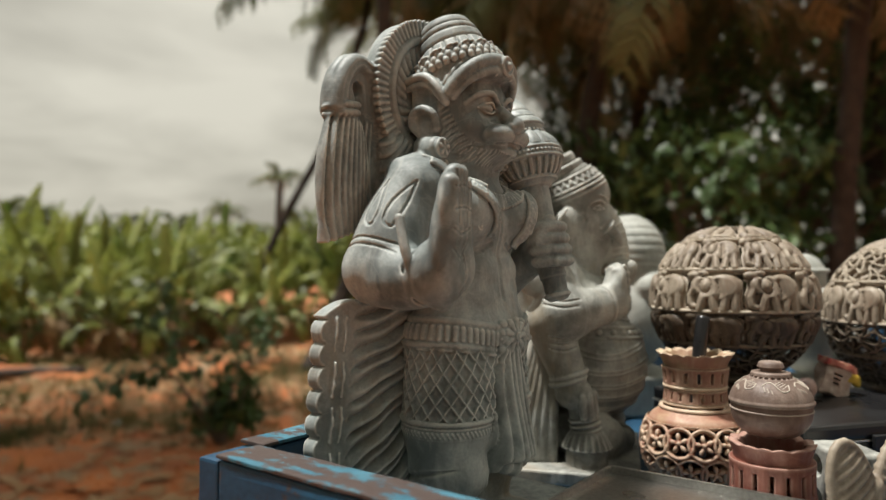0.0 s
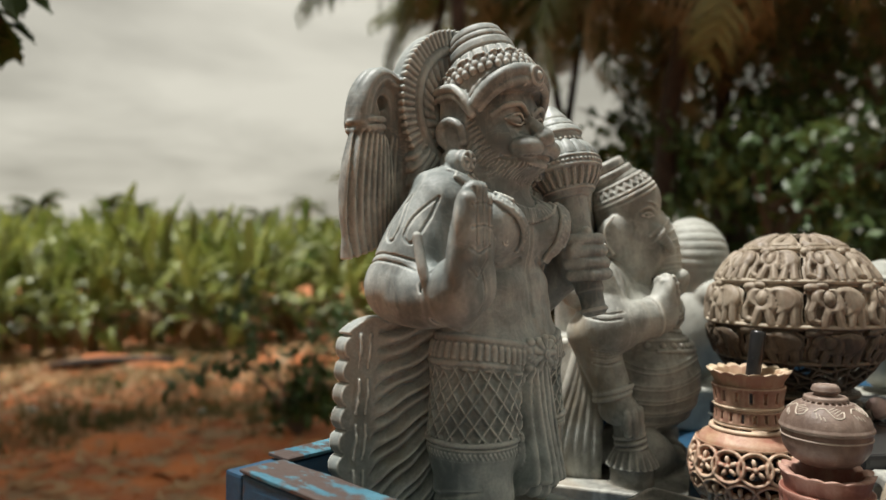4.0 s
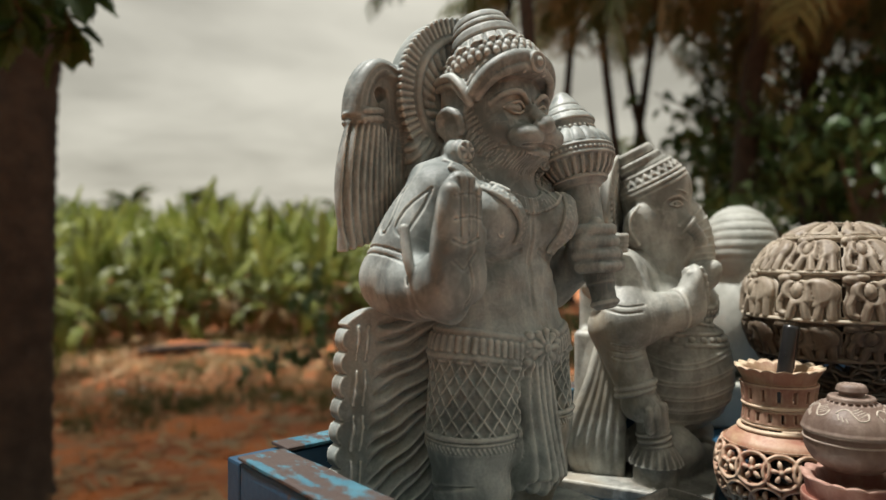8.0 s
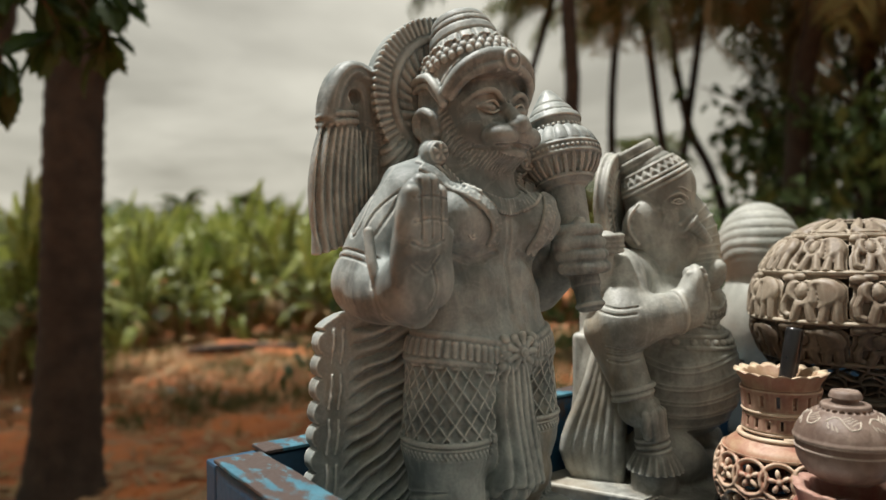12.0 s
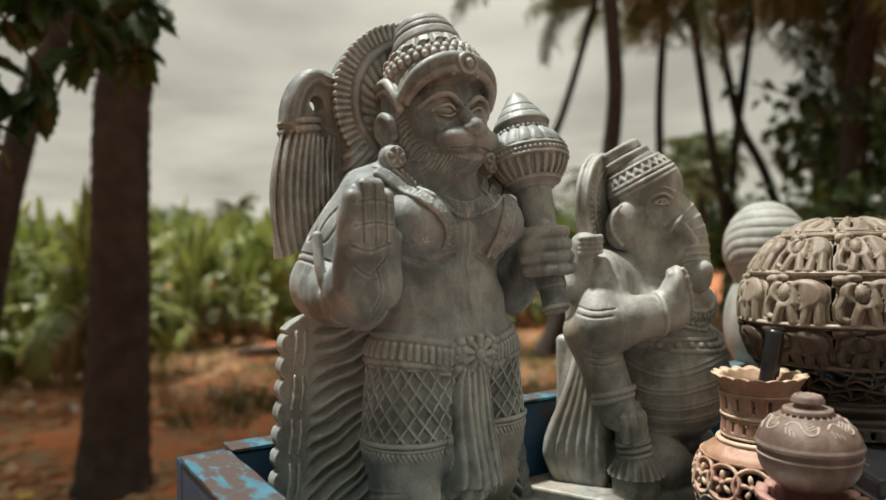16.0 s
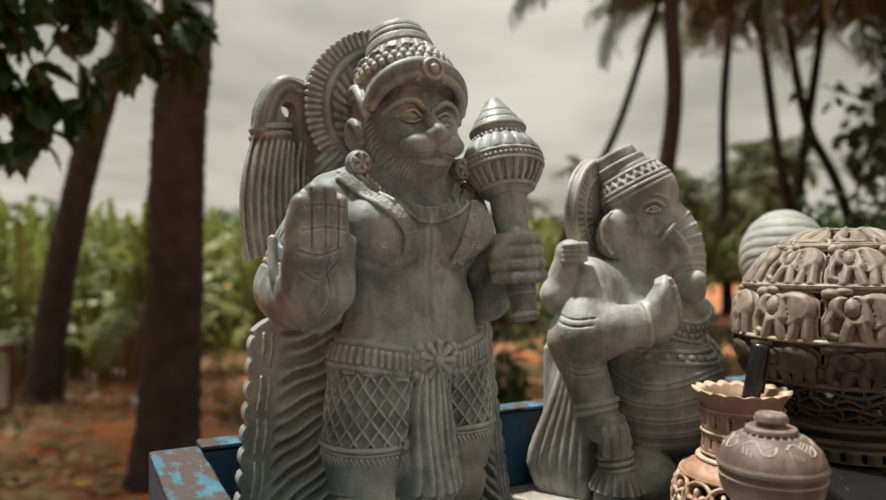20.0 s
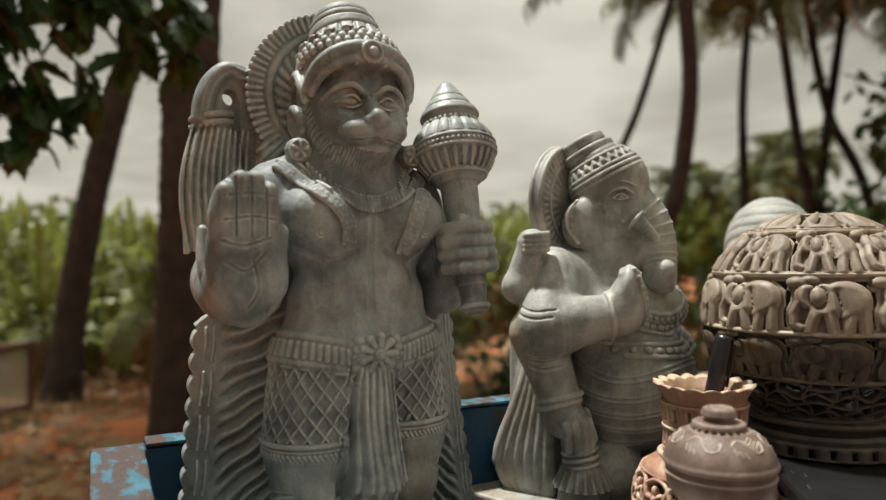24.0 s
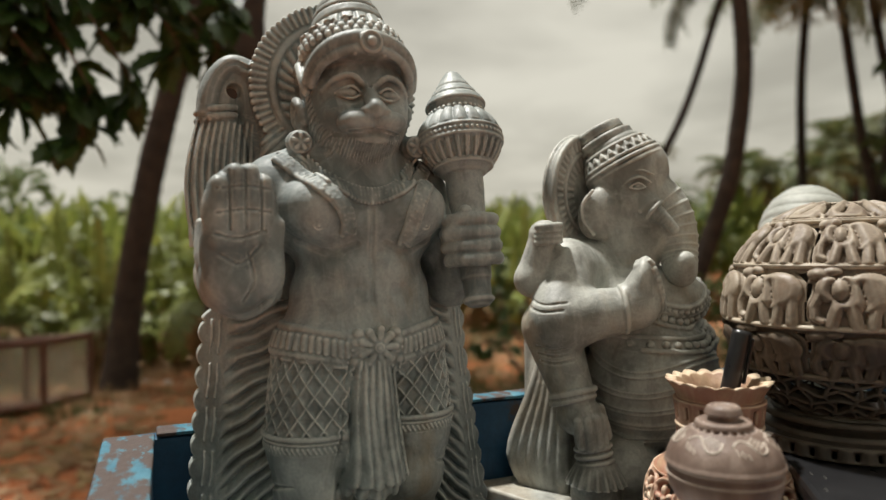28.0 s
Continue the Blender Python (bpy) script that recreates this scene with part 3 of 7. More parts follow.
# ------------------------------------------------------------------ ground
def ground_height(x, y):
    d = math.hypot(x, y)
    return 0.05 * noise.noise((x * 0.35, y * 0.35, 0.0)) * min(1, d / 2) + 0.018 * noise.noise((x * 2.1, y * 2.1, 3.0))


def build_ground():
    """One sheet to the horizon, finer near the cart."""
    rings = [0.0] + [0.25 * 1.062 ** i for i in range(160)]
    rings = [r for r in rings if r < 3000] + [3000]
    steps = 180
    verts = [(0, 0, 0)]
    for r in rings[1:]:
        for k in range(steps):
            a = 2 * math.pi * k / steps
            x, y = r * math.cos(a), r * math.sin(a)
            verts.append((x, y, ground_height(x, y) if r < 60 else 0.0))
    faces = [(0, 1 + k, 1 + (k + 1) % steps) for k in range(steps)]
    for i in range(len(rings) - 2):
        for k in range(steps):
            j = (k + 1) % steps
            faces.append((1 + i * steps + k, 1 + (i + 1) * steps + k, 1 + (i + 1) * steps + j, 1 + i * steps + j))
    g = mesh_object("ground", verts, faces, EARTH)
    tagged(g, "bare red earth with dry grass and leaf litter", "ground", kind="structure")


build_ground()

# ------------------------------------------------------------------ cart
def build_cart():
    cart = thing("market_cart", on_tray(0, 0, -22.2), "blue painted wooden market cart with chipped raised rails", "cart")
    X0, X1, Y0, Y1 = -0.176, 1.35, -0.62, 0.099
    top = -0.133 + 0.222

    def rail(name, x0, x1, y0, y1, z0, z1, mat, label=""):
        bm = block((x1 - x0, y1 - y0, z1 - z0), ((x0 + x1) / 2, (y0 + y1) / 2, (z0 + z1) / 2), 0.0025, 2)
        bmesh.ops.subdivide_edges(bm, edges=[e for e in bm.edges if e.calc_length() > 0.1], cuts=40)
        for v in bm.verts:
            n = noise.noise_vector(v.co * 28)
            v.co += n * 0.0011
        return part(name, bm, mat, cart, label)
    rail("left_rail", X0, X0 + 0.034, Y0, Y1 - 0.025, -0.05, top, BLUE)
    rail("back_rail", X0, X1, Y1 - 0.024, Y1, -0.05, top - 0.001, BLUE)
    rail("right_rail", X1 - 0.034, X1, Y0, Y1 - 0.025, -0.05, top, BLUE)
    # worn capping boards on the rails
    rail("left_cap", X0 - 0.001, X0 + 0.035, Y0, Y1 - 0.022, top + 0.0005, top + 0.004, BLUE_SCUFFED, "scuffed cap, bare brown wood with blue flakes")
    rail("back_cap", X0 + 0.036, X1, Y1 - 0.026, Y1 + 0.001, top + 0.0005, top + 0.004, BLUE_WORN, "chipped blue cap")
    for i in range(9):
        y0 = Y0 + i * (Y1 - Y0 - 0.026) / 9
        rail("bed_board", X0 + 0.035, X1 - 0.035, y0 + 0.001, y0 + (Y1 - Y0 - 0.026) / 9 - 0.001, -0.024, -0.0005, BLUE)
    for x in (X0 + 0.05, X1 - 0.05):
        for y in (Y0 + 0.05, Y1 - 0.05):
            h = EYE - 0.222
            part("leg", block((0.06, 0.06, h - 0.026), (x, y, -0.026 - (h - 0.026) / 2), 0.004), BLUE, cart)


build_cart()

# ------------------------------------------------------------------ standing statue
def carve_standing():
    c = Carving((-13.6, -7.2, -22.4), (15.6, 6.8, 22.0), 0.1)
    A = np.array

    # mantle at the back, with a scalloped border
    def wrap_y(X, Z):
        """How far back the mantle's face lies: it curves away towards both borders."""
        t = np.clip((-Z - 3) / 19, 0, 1)
        left, right = -10.2 - 1.5 * t, 11.2 + 2.4 * t ** 1.3
        mid, half = (left + right) / 2, (right - left) / 2
        s = np.clip((np.abs(X - mid) - 5.0) / (half - 5.0), 0, 1.05)
        return mid, half, 1.3 + 3.0 * s ** 1.6

    def mantle(X, Y, Z):
        mid, half, y0 = wrap_y(X, Z)
        bump = 0.46 * np.abs(np.sin(np.pi * (Z + 0.4) / 1.75)) ** 0.6
        edge = np.abs(X - mid) - half - bump
        thick = np.maximum(y0 - Y, Y - np.maximum(y0 + 1.25, 3.2))
        tall = np.maximum(Z + 2.0, -22.2 - Z)
        slope = (Z + 2.4) + 0.30 * np.clip(np.abs(X - mid) - 9.0, 0, 4) ** 2
        return np.maximum(np.maximum(edge, thick), np.maximum(tall, slope)) * 0.8
    c.blend(mantle, (-13.2, 0, -22.3), (15.0, 6.2, -1), 0.25)

    def folds(X, Y, Z):
        mid, half, y0 = wrap_y(X, Z)
        u = np.clip(half - np.abs(X - mid), 0, 12)
        s0 = np.interp(Z, (-18, -12, -7, -3), (0.92, 0.66, 0.36, 0.18)).astype(np.float32)
        ph = (Z - s0 * u - 0.036 * u * u + 0.12 * np.sin(1.7 * u + 0.9 * Z)) / 1.42
        w = ph - np.floor(ph)
        crest = np.where(w < 0.62, np.sin(np.pi * w / 1.24) ** 1.1, np.cos(np.pi * (w - 0.62) / 0.76))
        odd = np.where(np.floor(ph) % 2 < 1, 1.0, 0.62)
        mask = np.clip((u - 1.5) / 0.7, 0, 1) * np.clip((y0 + 0.9 - Y) / 0.4, 0, 1)
        return mask * (odd * 0.95 * crest - 0.5)
    c.relief(folds, (-13.2, -0.5, -22.2), (15.0, 6.2, -2.4))
    # twin welts inside the border
    c.front()
    for k in range(6):
        z = -3.6 - 3.35 * k
        for d in (0.0, 0.55):
            x = -9.75 - 0.07 * (-z - 3) + d
            c.trace([(x, z - 0.2), (x - 0.05, z - 1.4), (x - 0.25, z - 2.7)], 0.13, 0.06, lift=0.1)
            x = 10.8 + 0.115 * (-z - 3) - d
            c.trace([(x, z - 0.2), (x + 0.05, z - 1.4), (x + 0.25, z - 2.7)], 0.13, 0.06, lift=0.1)

    # stone left standing behind the trunk and the head
    c.slab((0.3, 3.4, 3.0), (6.4, 1.7, 7.5), 0.8, 0.6)
    c.slab((-0.1, 3.4, 9.5), (4.9, 1.2, 4.0), 0.8, 0.6)
    # base
    c.slab((0.8, -0.4, -21.6), (12.2, 5.6, 0.9), 0.3, 0.3)

    # tail: a flat doubled loop with a hole, bound at the top of a hanging tassel
    loop = [(-4.9, 3.7, 5.4), (-5.2, 3.7, 9.0), (-5.75, 3.7, 12.4), (-6.2, 3.7, 14.5), (-7.0, 3.7, 15.7), (-8.2, 3.75, 15.95), (-9.2, 3.8, 15.0), (-9.75, 3.8, 13.6), (-9.9, 3.8, 12.2)]
    for q in np.linspace(0, 1, 9):
        inner = [(x + (-7.7 - x) * 0.55 * q, y + 0.75, z - 1.3 * q * max(0, (z - 9) / 8)) for x, y, z in loop]
        c.cord(spline(inner, 22), 0.85, 0.3)
    c.cord(spline(loop, 34), 0.78, 0.12)
    c.cord(spline([(x, 2.92, z) for x, y, z in loop], 34), 0.17, 0.08, cut=True)
    c.rod((-7.75, 1.5, 14.0), (-8.3, 7.0, 14.0), 0.55, 0.55, 0.15, cut=True)
    c.cord(spline([(-7.75, 3.5, 13.6), (-7.6, 3.4, 10.5), (-7.0, 3.2, 6.5)], 14), 0.42, 0.25, cut=True)
    for z in (12.45, 11.85):
        c.cord(spline([(-10.7, 4.4, z - 0.3), (-9.9, 3.2, z - 0.1), (-8.7, 3.1, z + 0.1), (-7.9, 3.6, z + 0.2)], 9), 0.26, 0.08)

    def tassel(X, Y, Z):
        t = np.clip((11.8 - Z) / 9.6, 0, 1)
        wave = np.sin(np.pi * np.clip(t * 1.15, 0, 1))
        mid = -9.05 - 0.45 * t + 0.2 * wave
        half = 1.45 + 0.85 * wave + 0.45 * t
        depth = 1.0 + 0.3 * wave
        q = np.sqrt(((X - mid) / half) ** 2 + ((Y - 4.2) / depth) ** 2) - 1
        return np.maximum(q * np.minimum(half, depth) * 0.9, np.maximum(Z - 11.9, 2.1 - Z + 0.35 * (X + 10.6)))
    c.blend(tassel, (-12.4, 2.4, 1.9), (-6.0, 5.6, 12), 0.12)

    def strands(X, Y, Z):
        t = np.clip((11.8 - Z) / 9.6, 0, 1)
        ph = (X + 8.75 + 0.9 * np.sin(2.6 * t + 0.3)) / (0.46 + 0.16 * t)
        mask = np.clip((11.7 - Z) / 0.4, 0, 1) * np.clip((4.6 - Y) / 0.6, 0, 1) * np.clip((-6.3 - X + 0.0 * Z) / 0.5, 0, 1)
        return mask * (0.26 * np.abs(np.sin(np.pi * ph)) ** 0.7 - 0.15)
    c.relief(strands, (-12.4, 2.2, 2.0), (-6.3, 5.2, 11.8))

    # halo behind the head
    hc = A((-0.2, 3.3, 14.4))

    def disc(X, Y, Z):
        r = np.sqrt((X - hc[0]) ** 2 + (Z - hc[2]) ** 2)
        return np.maximum(r - 6.7, np.abs(Y - hc[1]) - 0.85) * 0.95
    c.blend(disc, hc - A((7, 1, 7)), hc + A((7, 1, 7)), 0.2)

    def rays(X, Y, Z):
        x, z = X - hc[0], Z - hc[2]
        r, a = np.sqrt(x * x + z * z), np.arctan2(z, x)
        rim = np.clip((r - 5.35) / 0.2, 0, 1)
        inner = np.clip((r - 3.2) / 0.2, 0, 1) * np.clip((4.75 - r) / 0.2, 0, 1)
        m = np.clip((3.2 - Y) / 0.4, 0, 1)
        return m * (rim * (0.2 * np.abs(np.sin(36 * a)) - 0.1) + inner * (0.32 * np.abs(np.sin(16 * a + 1.6 * (r - 3.2))) ** 0.7 - 0.18))
    c.relief(rays, hc - A((7.2, 1.6, 7.2)), hc + A((7.2, 0.4, 7.2)))
    c.hoop(hc + A((0, -0.85, 0)), 5.0, 0.33, "y", 0.12)

    # the body is carved apart, finer, and taken into the same block
    slab, c = c, Carving((-12.6, -9.4, -22.3), (13.4, 5.6, 22.2), 0.085)

    # thighs, knees and feet
    hips = ((-3.2, -1.6, 1), (4.4, -0.5, 0))
    for x, y, near in hips:
        c.rod((x * 0.92 + 0.1, y + 0.1, -8.4), (x, y, -12.4), 3.45, 3.5, 0.5)
        c.rod((x, y + 0.1, -12.0), (x, y + 0.1, -15.8), 3.15, 2.95, 0.4)
        c.rod((x, y + 0.2, -15.4), (x - 0.05, y + 0.7, -20.6), 2.75, 2.1, 0.5)
        c.ball(A((x - 0.1, y - 2.5, -15.6)), (1.5, 0.9, 1.5), 0.7)
        c.ball(A((x - 0.1, y - 2.2, -20.6)), (1.9, 3.0, 1.0), 0.5)
        for i in range(5):
            c.ball(A((x - 1.35 + 0.62 * i, y - 4.7 + 0.12 * abs(i - 2), -20.8)), (0.38, 0.6, 0.42), 0.1)
    c.slab((0.6, 0.4, -13.0), (3.4, 2.0, 8.6), 0.6, 0.6)
    # trunk: hips, waist, ribs, chest
    c.ball(A((0.6, -0.9, -5.6)), (6.6, 4.3, 3.9), 0.8)
    c.ball(A((0.7, -0.9, -2.0)), (5.4, 3.3, 4.4), 1.2)
    c.ball(A((0.7, -0.4, 3.6)), (6.3, 3.8, 4.4), 1.2)
    for s in (-1, 1):
        c.ball(A((0.6 + 3.4 * s, -2.75 + 0.1 * s, 4.3)), (3.0, 2.35, 2.35), 0.35, turn=(0, -14 * s, 0))
        c.ball(A((0.7 + 1.5 * s, -3.0, -0.2)), (1.75, 1.2, 1.5), 0.5)
        c.ball(A((0.7 + 1.4 * s, -3.0, -2.6)), (1.7, 1.3, 1.5), 0.5)
    c.ball(A((-5.0, -0.4, 5.6)), (2.5, 2.6, 2.9), 0.9)
    c.ball(A((6.0, 1.0, 5.6)), (2.5, 2.5, 2.9), 0.9)
    c.rod((-5.6, 0.9, 7.2), (0.4, -0.2, 8.6), 1.5, 2.4, 0.8)
    c.rod((6.4, 1.4, 6.8), (0.8, -0.2, 8.6), 1.5, 2.4, 0.8)
    c.rod((0.6, -0.6, 6.0), (0.6, -0.8, 9.5), 2.9, 2.6, 0.8)

    # bent arm: sleeve, elbow, forearm and an open palm
    c.rod((-5.8, -0.4, 6.0), (-8.8, 1.1, 0.2), 2.3, 2.25, 0.6)
    c.rod((-8.8, 0.9, -0.4), (-8.9, -3.4, -0.7), 2.35, 2.0, 0.6)
    c.ball(A((-7.6, 0.2, 2.4)), (2.5, 2.7, 4.6), 0.9, turn=(0, 24, 0))
    c.ball(A((-8.0, -1.4, -1.3)), (2.7, 3.2, 1.7), 0.9)
    # the palm is a long mitt, turned a little outwards: heel, hollow and four fingers held together
    def palm(x, y, z):
        a = radians(19)
        return A((-8.6 + math.cos(a) * x - math.sin(a) * y, -5.9 + math.sin(a) * x + math.cos(a) * y, z))
    c.ball(palm(-0.1, 0.9, -0.3), (2.2, 1.9, 2.4), 0.6)
    c.ball(palm(0, 0.15, 1.6), (2.65, 1.15, 3.7), 0.5, turn=(0, 0, 19))
    c.ball(palm(0, -0.1, 4.0), (2.6, 0.85, 3.0), 0.4, turn=(0, 0, 19))
    c.ball(palm(0.1, -1.35, 1.2), (1.3, 0.5, 1.9), 0.6, cut=True, turn=(0, 0, 19))
    tips = ((-1.65, 6.3), (-0.55, 7.1), (0.5, 7.15), (1.5, 6.5))
    for i, (x, z) in enumerate(tips):
        c.rod(palm(x * 1.05, -0.3, 2.2), palm(x * 0.95, -0.45, z - 0.6), 0.68, 0.62, 0.3)
    c.rod(palm(2.1, 0.2, -0.4), palm(2.35, -0.4, 3.2), 0.85, 0.55, 0.35)
    c.ball(palm(1.6, -0.3, 0.2), (1.2, 0.9, 1.8), 0.6, turn=(0, 0, 19))
    c.front()
    on_palm = lambda pts: [(palm(x, -0.9, z)[0], z) for x, z in pts]
    for x in (-1.12, -0.03, 1.03):
        c.trace(on_palm([(x, 2.9), (x, 4.6), (x, 6.6)]), 0.1, 0.06, cut=True)
    for z in (4.0, 5.5):
        c.trace(on_palm([(-1.9, z - 0.1), (0, z + 0.15), (1.7, z)]), 0.06, 0.05, cut=True)
    for path in ([(-2.1, 2.6), (-0.6, 2.3), (1.3, 2.8)], [(-1.8, 1.3), (-0.4, 0.7), (1.0, 1.9)], [(0.1, 1.4), (0.4, -0.4), (-0.3, -1.7)]):
        c.trace(on_palm(path), 0.08, 0.06, cut=True)
    # open cuff of the sleeve round the wrist, and the crease at the elbow
    c.cord(spline([(-10.9, -3.2, 3.4), (-11.0, -3.9, 1.0), (-10.3, -4.6, -1.6), (-8.6, -5.2, -2.7), (-6.9, -4.7, -2.0), (-6.2, -4.0, -0.6)], 18), 0.36, 0.2)
    c.cord(spline([(-10.7, -2.5, 3.2), (-10.8, -3.2, 0.8), (-10.1, -3.9, -2.0), (-8.5, -4.4, -3.0), (-6.9, -4.0, -2.4)], 16), 0.2, 0.1, cut=True)

    # arm that grips the mace
    c.rod((6.6, 1.2, 5.4), (9.2, 1.5, -1.2), 2.2, 2.0, 0.6)
    c.rod((9.2, 1.5, -1.4), (9.2, -2.4, 1.2), 1.95, 1.7, 0.6)
    lean = A((0.0, 0.26, 1.0)) / math.hypot(0.26, 1.0)
    foot = A((8.75, -5.1, -2.9))
    at = lambda d, dx=0.0, dy=0.0: foot + lean * d + A((dx, dy, 0))
    c.cone(at(0), at(2.8), 1.0, 1.1, 0.35, 0.15)
    c.ring(at(0.5), lean, 1.0, 0.22)
    c.cone(at(2.0), at(11.2), 1.2, 1.55, 0.2, 0.15)
    # fist: four stacked fingers and a thumb over them
    c.ball(at(5.1, 0.05, 0.3), (2.3, 2.05, 2.35), 0.4)
    for k, d in enumerate((6.75, 5.7, 4.65, 3.65)):
        w = 0.1 * (k == 3)
        c.cord(spline([at(d - 0.1, -1.95 + w, 0.3), at(d, -1.35, -1.25), at(d + 0.05, 0.0, -1.85 + w), at(d + 0.1, 1.4, -1.2), at(d + 0.1, 2.0 - w, 0.2)], 12), 0.52, 0.22)
    c.rod(at(5.6, -1.9, -0.4), at(7.4, -0.9, -1.5), 0.62, 0.5, 0.16)
    # mace: collar, slotted bowl, beaded belt, petals, stepped spire
    m0 = at(13.15)
    c.ring(at(10.7), lean, 1.6, 0.3)
    c.cone(at(10.6), at(11.5), 1.65, 2.0, 0.2, 0.15)
    c.ring(at(11.2), lean, 1.95, 0.22)

    def across(X, Y, Z):
        """Height along the mace, distance from its axis, and the angle round it."""
        x, y, z = X - m0[0], Y - m0[1], Z - m0[2]
        w = x * lean[0] + y * lean[1] + z * lean[2]
        v = y * lean[2] - z * lean[1]
        return w, np.sqrt(x * x + v * v), np.arctan2(v, x)

    def bulb(X, Y, Z):
        w, r, a = across(X, Y, Z)
        k0 = np.sqrt((r / 3.4) ** 2 + (w / 2.95) ** 2)
        return (k0 - 1) * 3.0
    c.blend(bulb, m0 - 3.7, m0 + 3.7, 0.12)

    def ribs(X, Y, Z):
        w, r, a = across(X, Y, Z)
        up = np.clip((w - 0.55) / 0.15, 0, 1) * np.clip((2.3 - w) / 0.2, 0, 1)
        dn = np.clip((-0.55 - w) / 0.12, 0, 1) * np.clip((w + 2.0 + 0.0 * a) / 0.15, 0, 1)
        out = np.clip(r - 1.0, 0, 1)
        return out * (up * (0.2 * np.abs(np.sin(9 * a)) ** 0.45 - 0.12) - dn * 0.3 * np.clip(0.5 + 2.2 * np.cos(26 * a), 0, 1))
    c.relief(ribs, m0 - 3.9, m0 + 3.9)
    for d, R in ((0.4, 3.36), (-0.4, 3.36), (-2.15, 2.35)):
        c.ring(m0 + lean * d, lean, R, 0.13, 0.06)
    side = A((0.0, lean[2], -lean[1]))
    for n, d, R, r in ((52, 0.0, 3.4, 0.15), (34, 2.3, 2.25, 0.19)):
        for k in range(n):
            a = 2 * math.pi * k / n
            c.ball(m0 + lean * d + R * (A((1, 0, 0)) * math.cos(a) + side * math.sin(a)), r, 0.04)
    c.cone(m0 + lean * 2.3, m0 + lean * 3.0, 2.2, 2.35, 0.2, 0.1)
    c.cone(m0 + lean * 2.95, m0 + lean * 3.75, 2.55, 2.15, 0.25, 0.05)
    c.cone(m0 + lean * 3.75, m0 + lean * 4.55, 2.05, 1.6, 0.25, 0.05)
    c.cone(m0 + lean * 4.5, m0 + lean * 6.3, 1.6, 0.4, 0.35, 0.08)

    # head: skull, bearded jaw, deep-set face, muzzle
    c.ball(A((0.7, -0.4, 12.4)), (4.0, 3.7, 4.6), 0.5)
    c.ball(A((0.65, -1.3, 10.9)), (3.4, 2.9, 2.7), 0.7)
    c.ball(A((0.72, -2.5, 9.5)), (2.3, 2.1, 1.75), 0.6)
    c.ball(A((0.75, -2.0, 13.2)), (3.2, 1.75, 2.5), 0.6)
    # the face is sunk below the headdress
    for s in (-1, 1):
        c.ball(A((0.75 + 1.55 * s, -4.55, 12.75)), (1.45, 0.95, 0.85), 0.6, cut=True)
        c.ball(A((0.75 + 1.5 * s, -3.5, 12.75)), (0.85, 0.55, 0.42), 0.12)
        c.cord(spline([(0.75 + 0.45 * s, -4.0, 13.35), (0.75 + 1.3 * s, -4.1, 13.95), (0.75 + 2.4 * s, -3.55, 13.75), (0.75 + 3.1 * s, -2.75, 13.0)], 10), 0.22, 0.25)
        c.cord(spline([(0.75 + 0.6 * s, -3.9, 12.75), (0.75 + 1.4 * s, -4.08, 13.2), (0.75 + 2.4 * s, -3.45, 12.75)], 8), 0.1, 0.08)
        c.cord(spline([(0.75 + 0.6 * s, -3.9, 12.65), (0.75 + 1.45 * s, -3.98, 12.3), (0.75 + 2.4 * s, -3.45, 12.7)], 8), 0.09, 0.08)
        c.cord(spline([(0.75 + 0.9 * s, -4.1, 11.85), (0.75 + 1.9 * s, -3.7, 11.6), (0.75 + 2.7 * s, -3.1, 12.0)], 7), 0.1, 0.1, cut=True)
        c.ball(A((0.75 + 2.0 * s, -2.95, 11.3)), (1.2, 0.95, 0.85), 0.5)
        # upper lip, a broad rounded pad on either side
        c.ball(A((0.75 + 1.1 * s, -4.45, 10.55)), (1.5, 1.4, 0.95), 0.25)
        c.ball(A((0.75 + 0.58 * s, -5.35, 11.2)), (0.52, 0.55, 0.42), 0.14)
    c.ball(A((0.75, -3.6, 9.3)), (1.9, 1.6, 0.8), 0.3)
    c.ball(A((0.75, -5.6, 11.35)), (0.64, 0.6, 0.68), 0.2)
    c.rod((0.75, -5.2, 11.6), (0.75, -3.75, 13.0), 0.58, 0.45, 0.35)
    c.cord(spline([(0.75, -4.15, 14.5), (0.75, -4.1, 13.9), (0.75, -4.15, 13.2)], 6), 0.13, 0.1, cut=True)
    for s in (-1, 1):
        c.cord(spline([(0.75, -4.2, 13.5), (0.75 + 0.5 * s, -4.1, 13.75), (0.75 + 0.9 * s, -3.9, 14.1)], 6), 0.08, 0.08, cut=True)
    c.front()
    c.trace([(-1.75, 9.75), (-0.9, 9.72), (0.75, 9.9), (2.4, 9.72), (3.25, 9.75)], 0.15, 0.08, cut=True)
    # combed beard round the jaw and up the cheeks
    for x in np.linspace(-2.0, 3.5, 27):
        q = x - 0.75
        z = 7.75 + 0.16 * q * q
        c.trace([(x, z), (0.75 + q * 0.93, z + 1.2 - 0.02 * q * q)], 0.065, 0.05, cut=True, n=6)
    for side_ in (0, 1):
        c.front(0, 1 if side_ == 0 else -1)
        for i in range(13):
            y, z = -2.8 + 0.2 * i, 8.5 + 0.36 * i
            c.trace([(y - 0.6, z + 0.6), (y + 0.2, z + 0.2), (y + 0.8, z - 0.25)], 0.06, 0.05, cut=True, n=6)

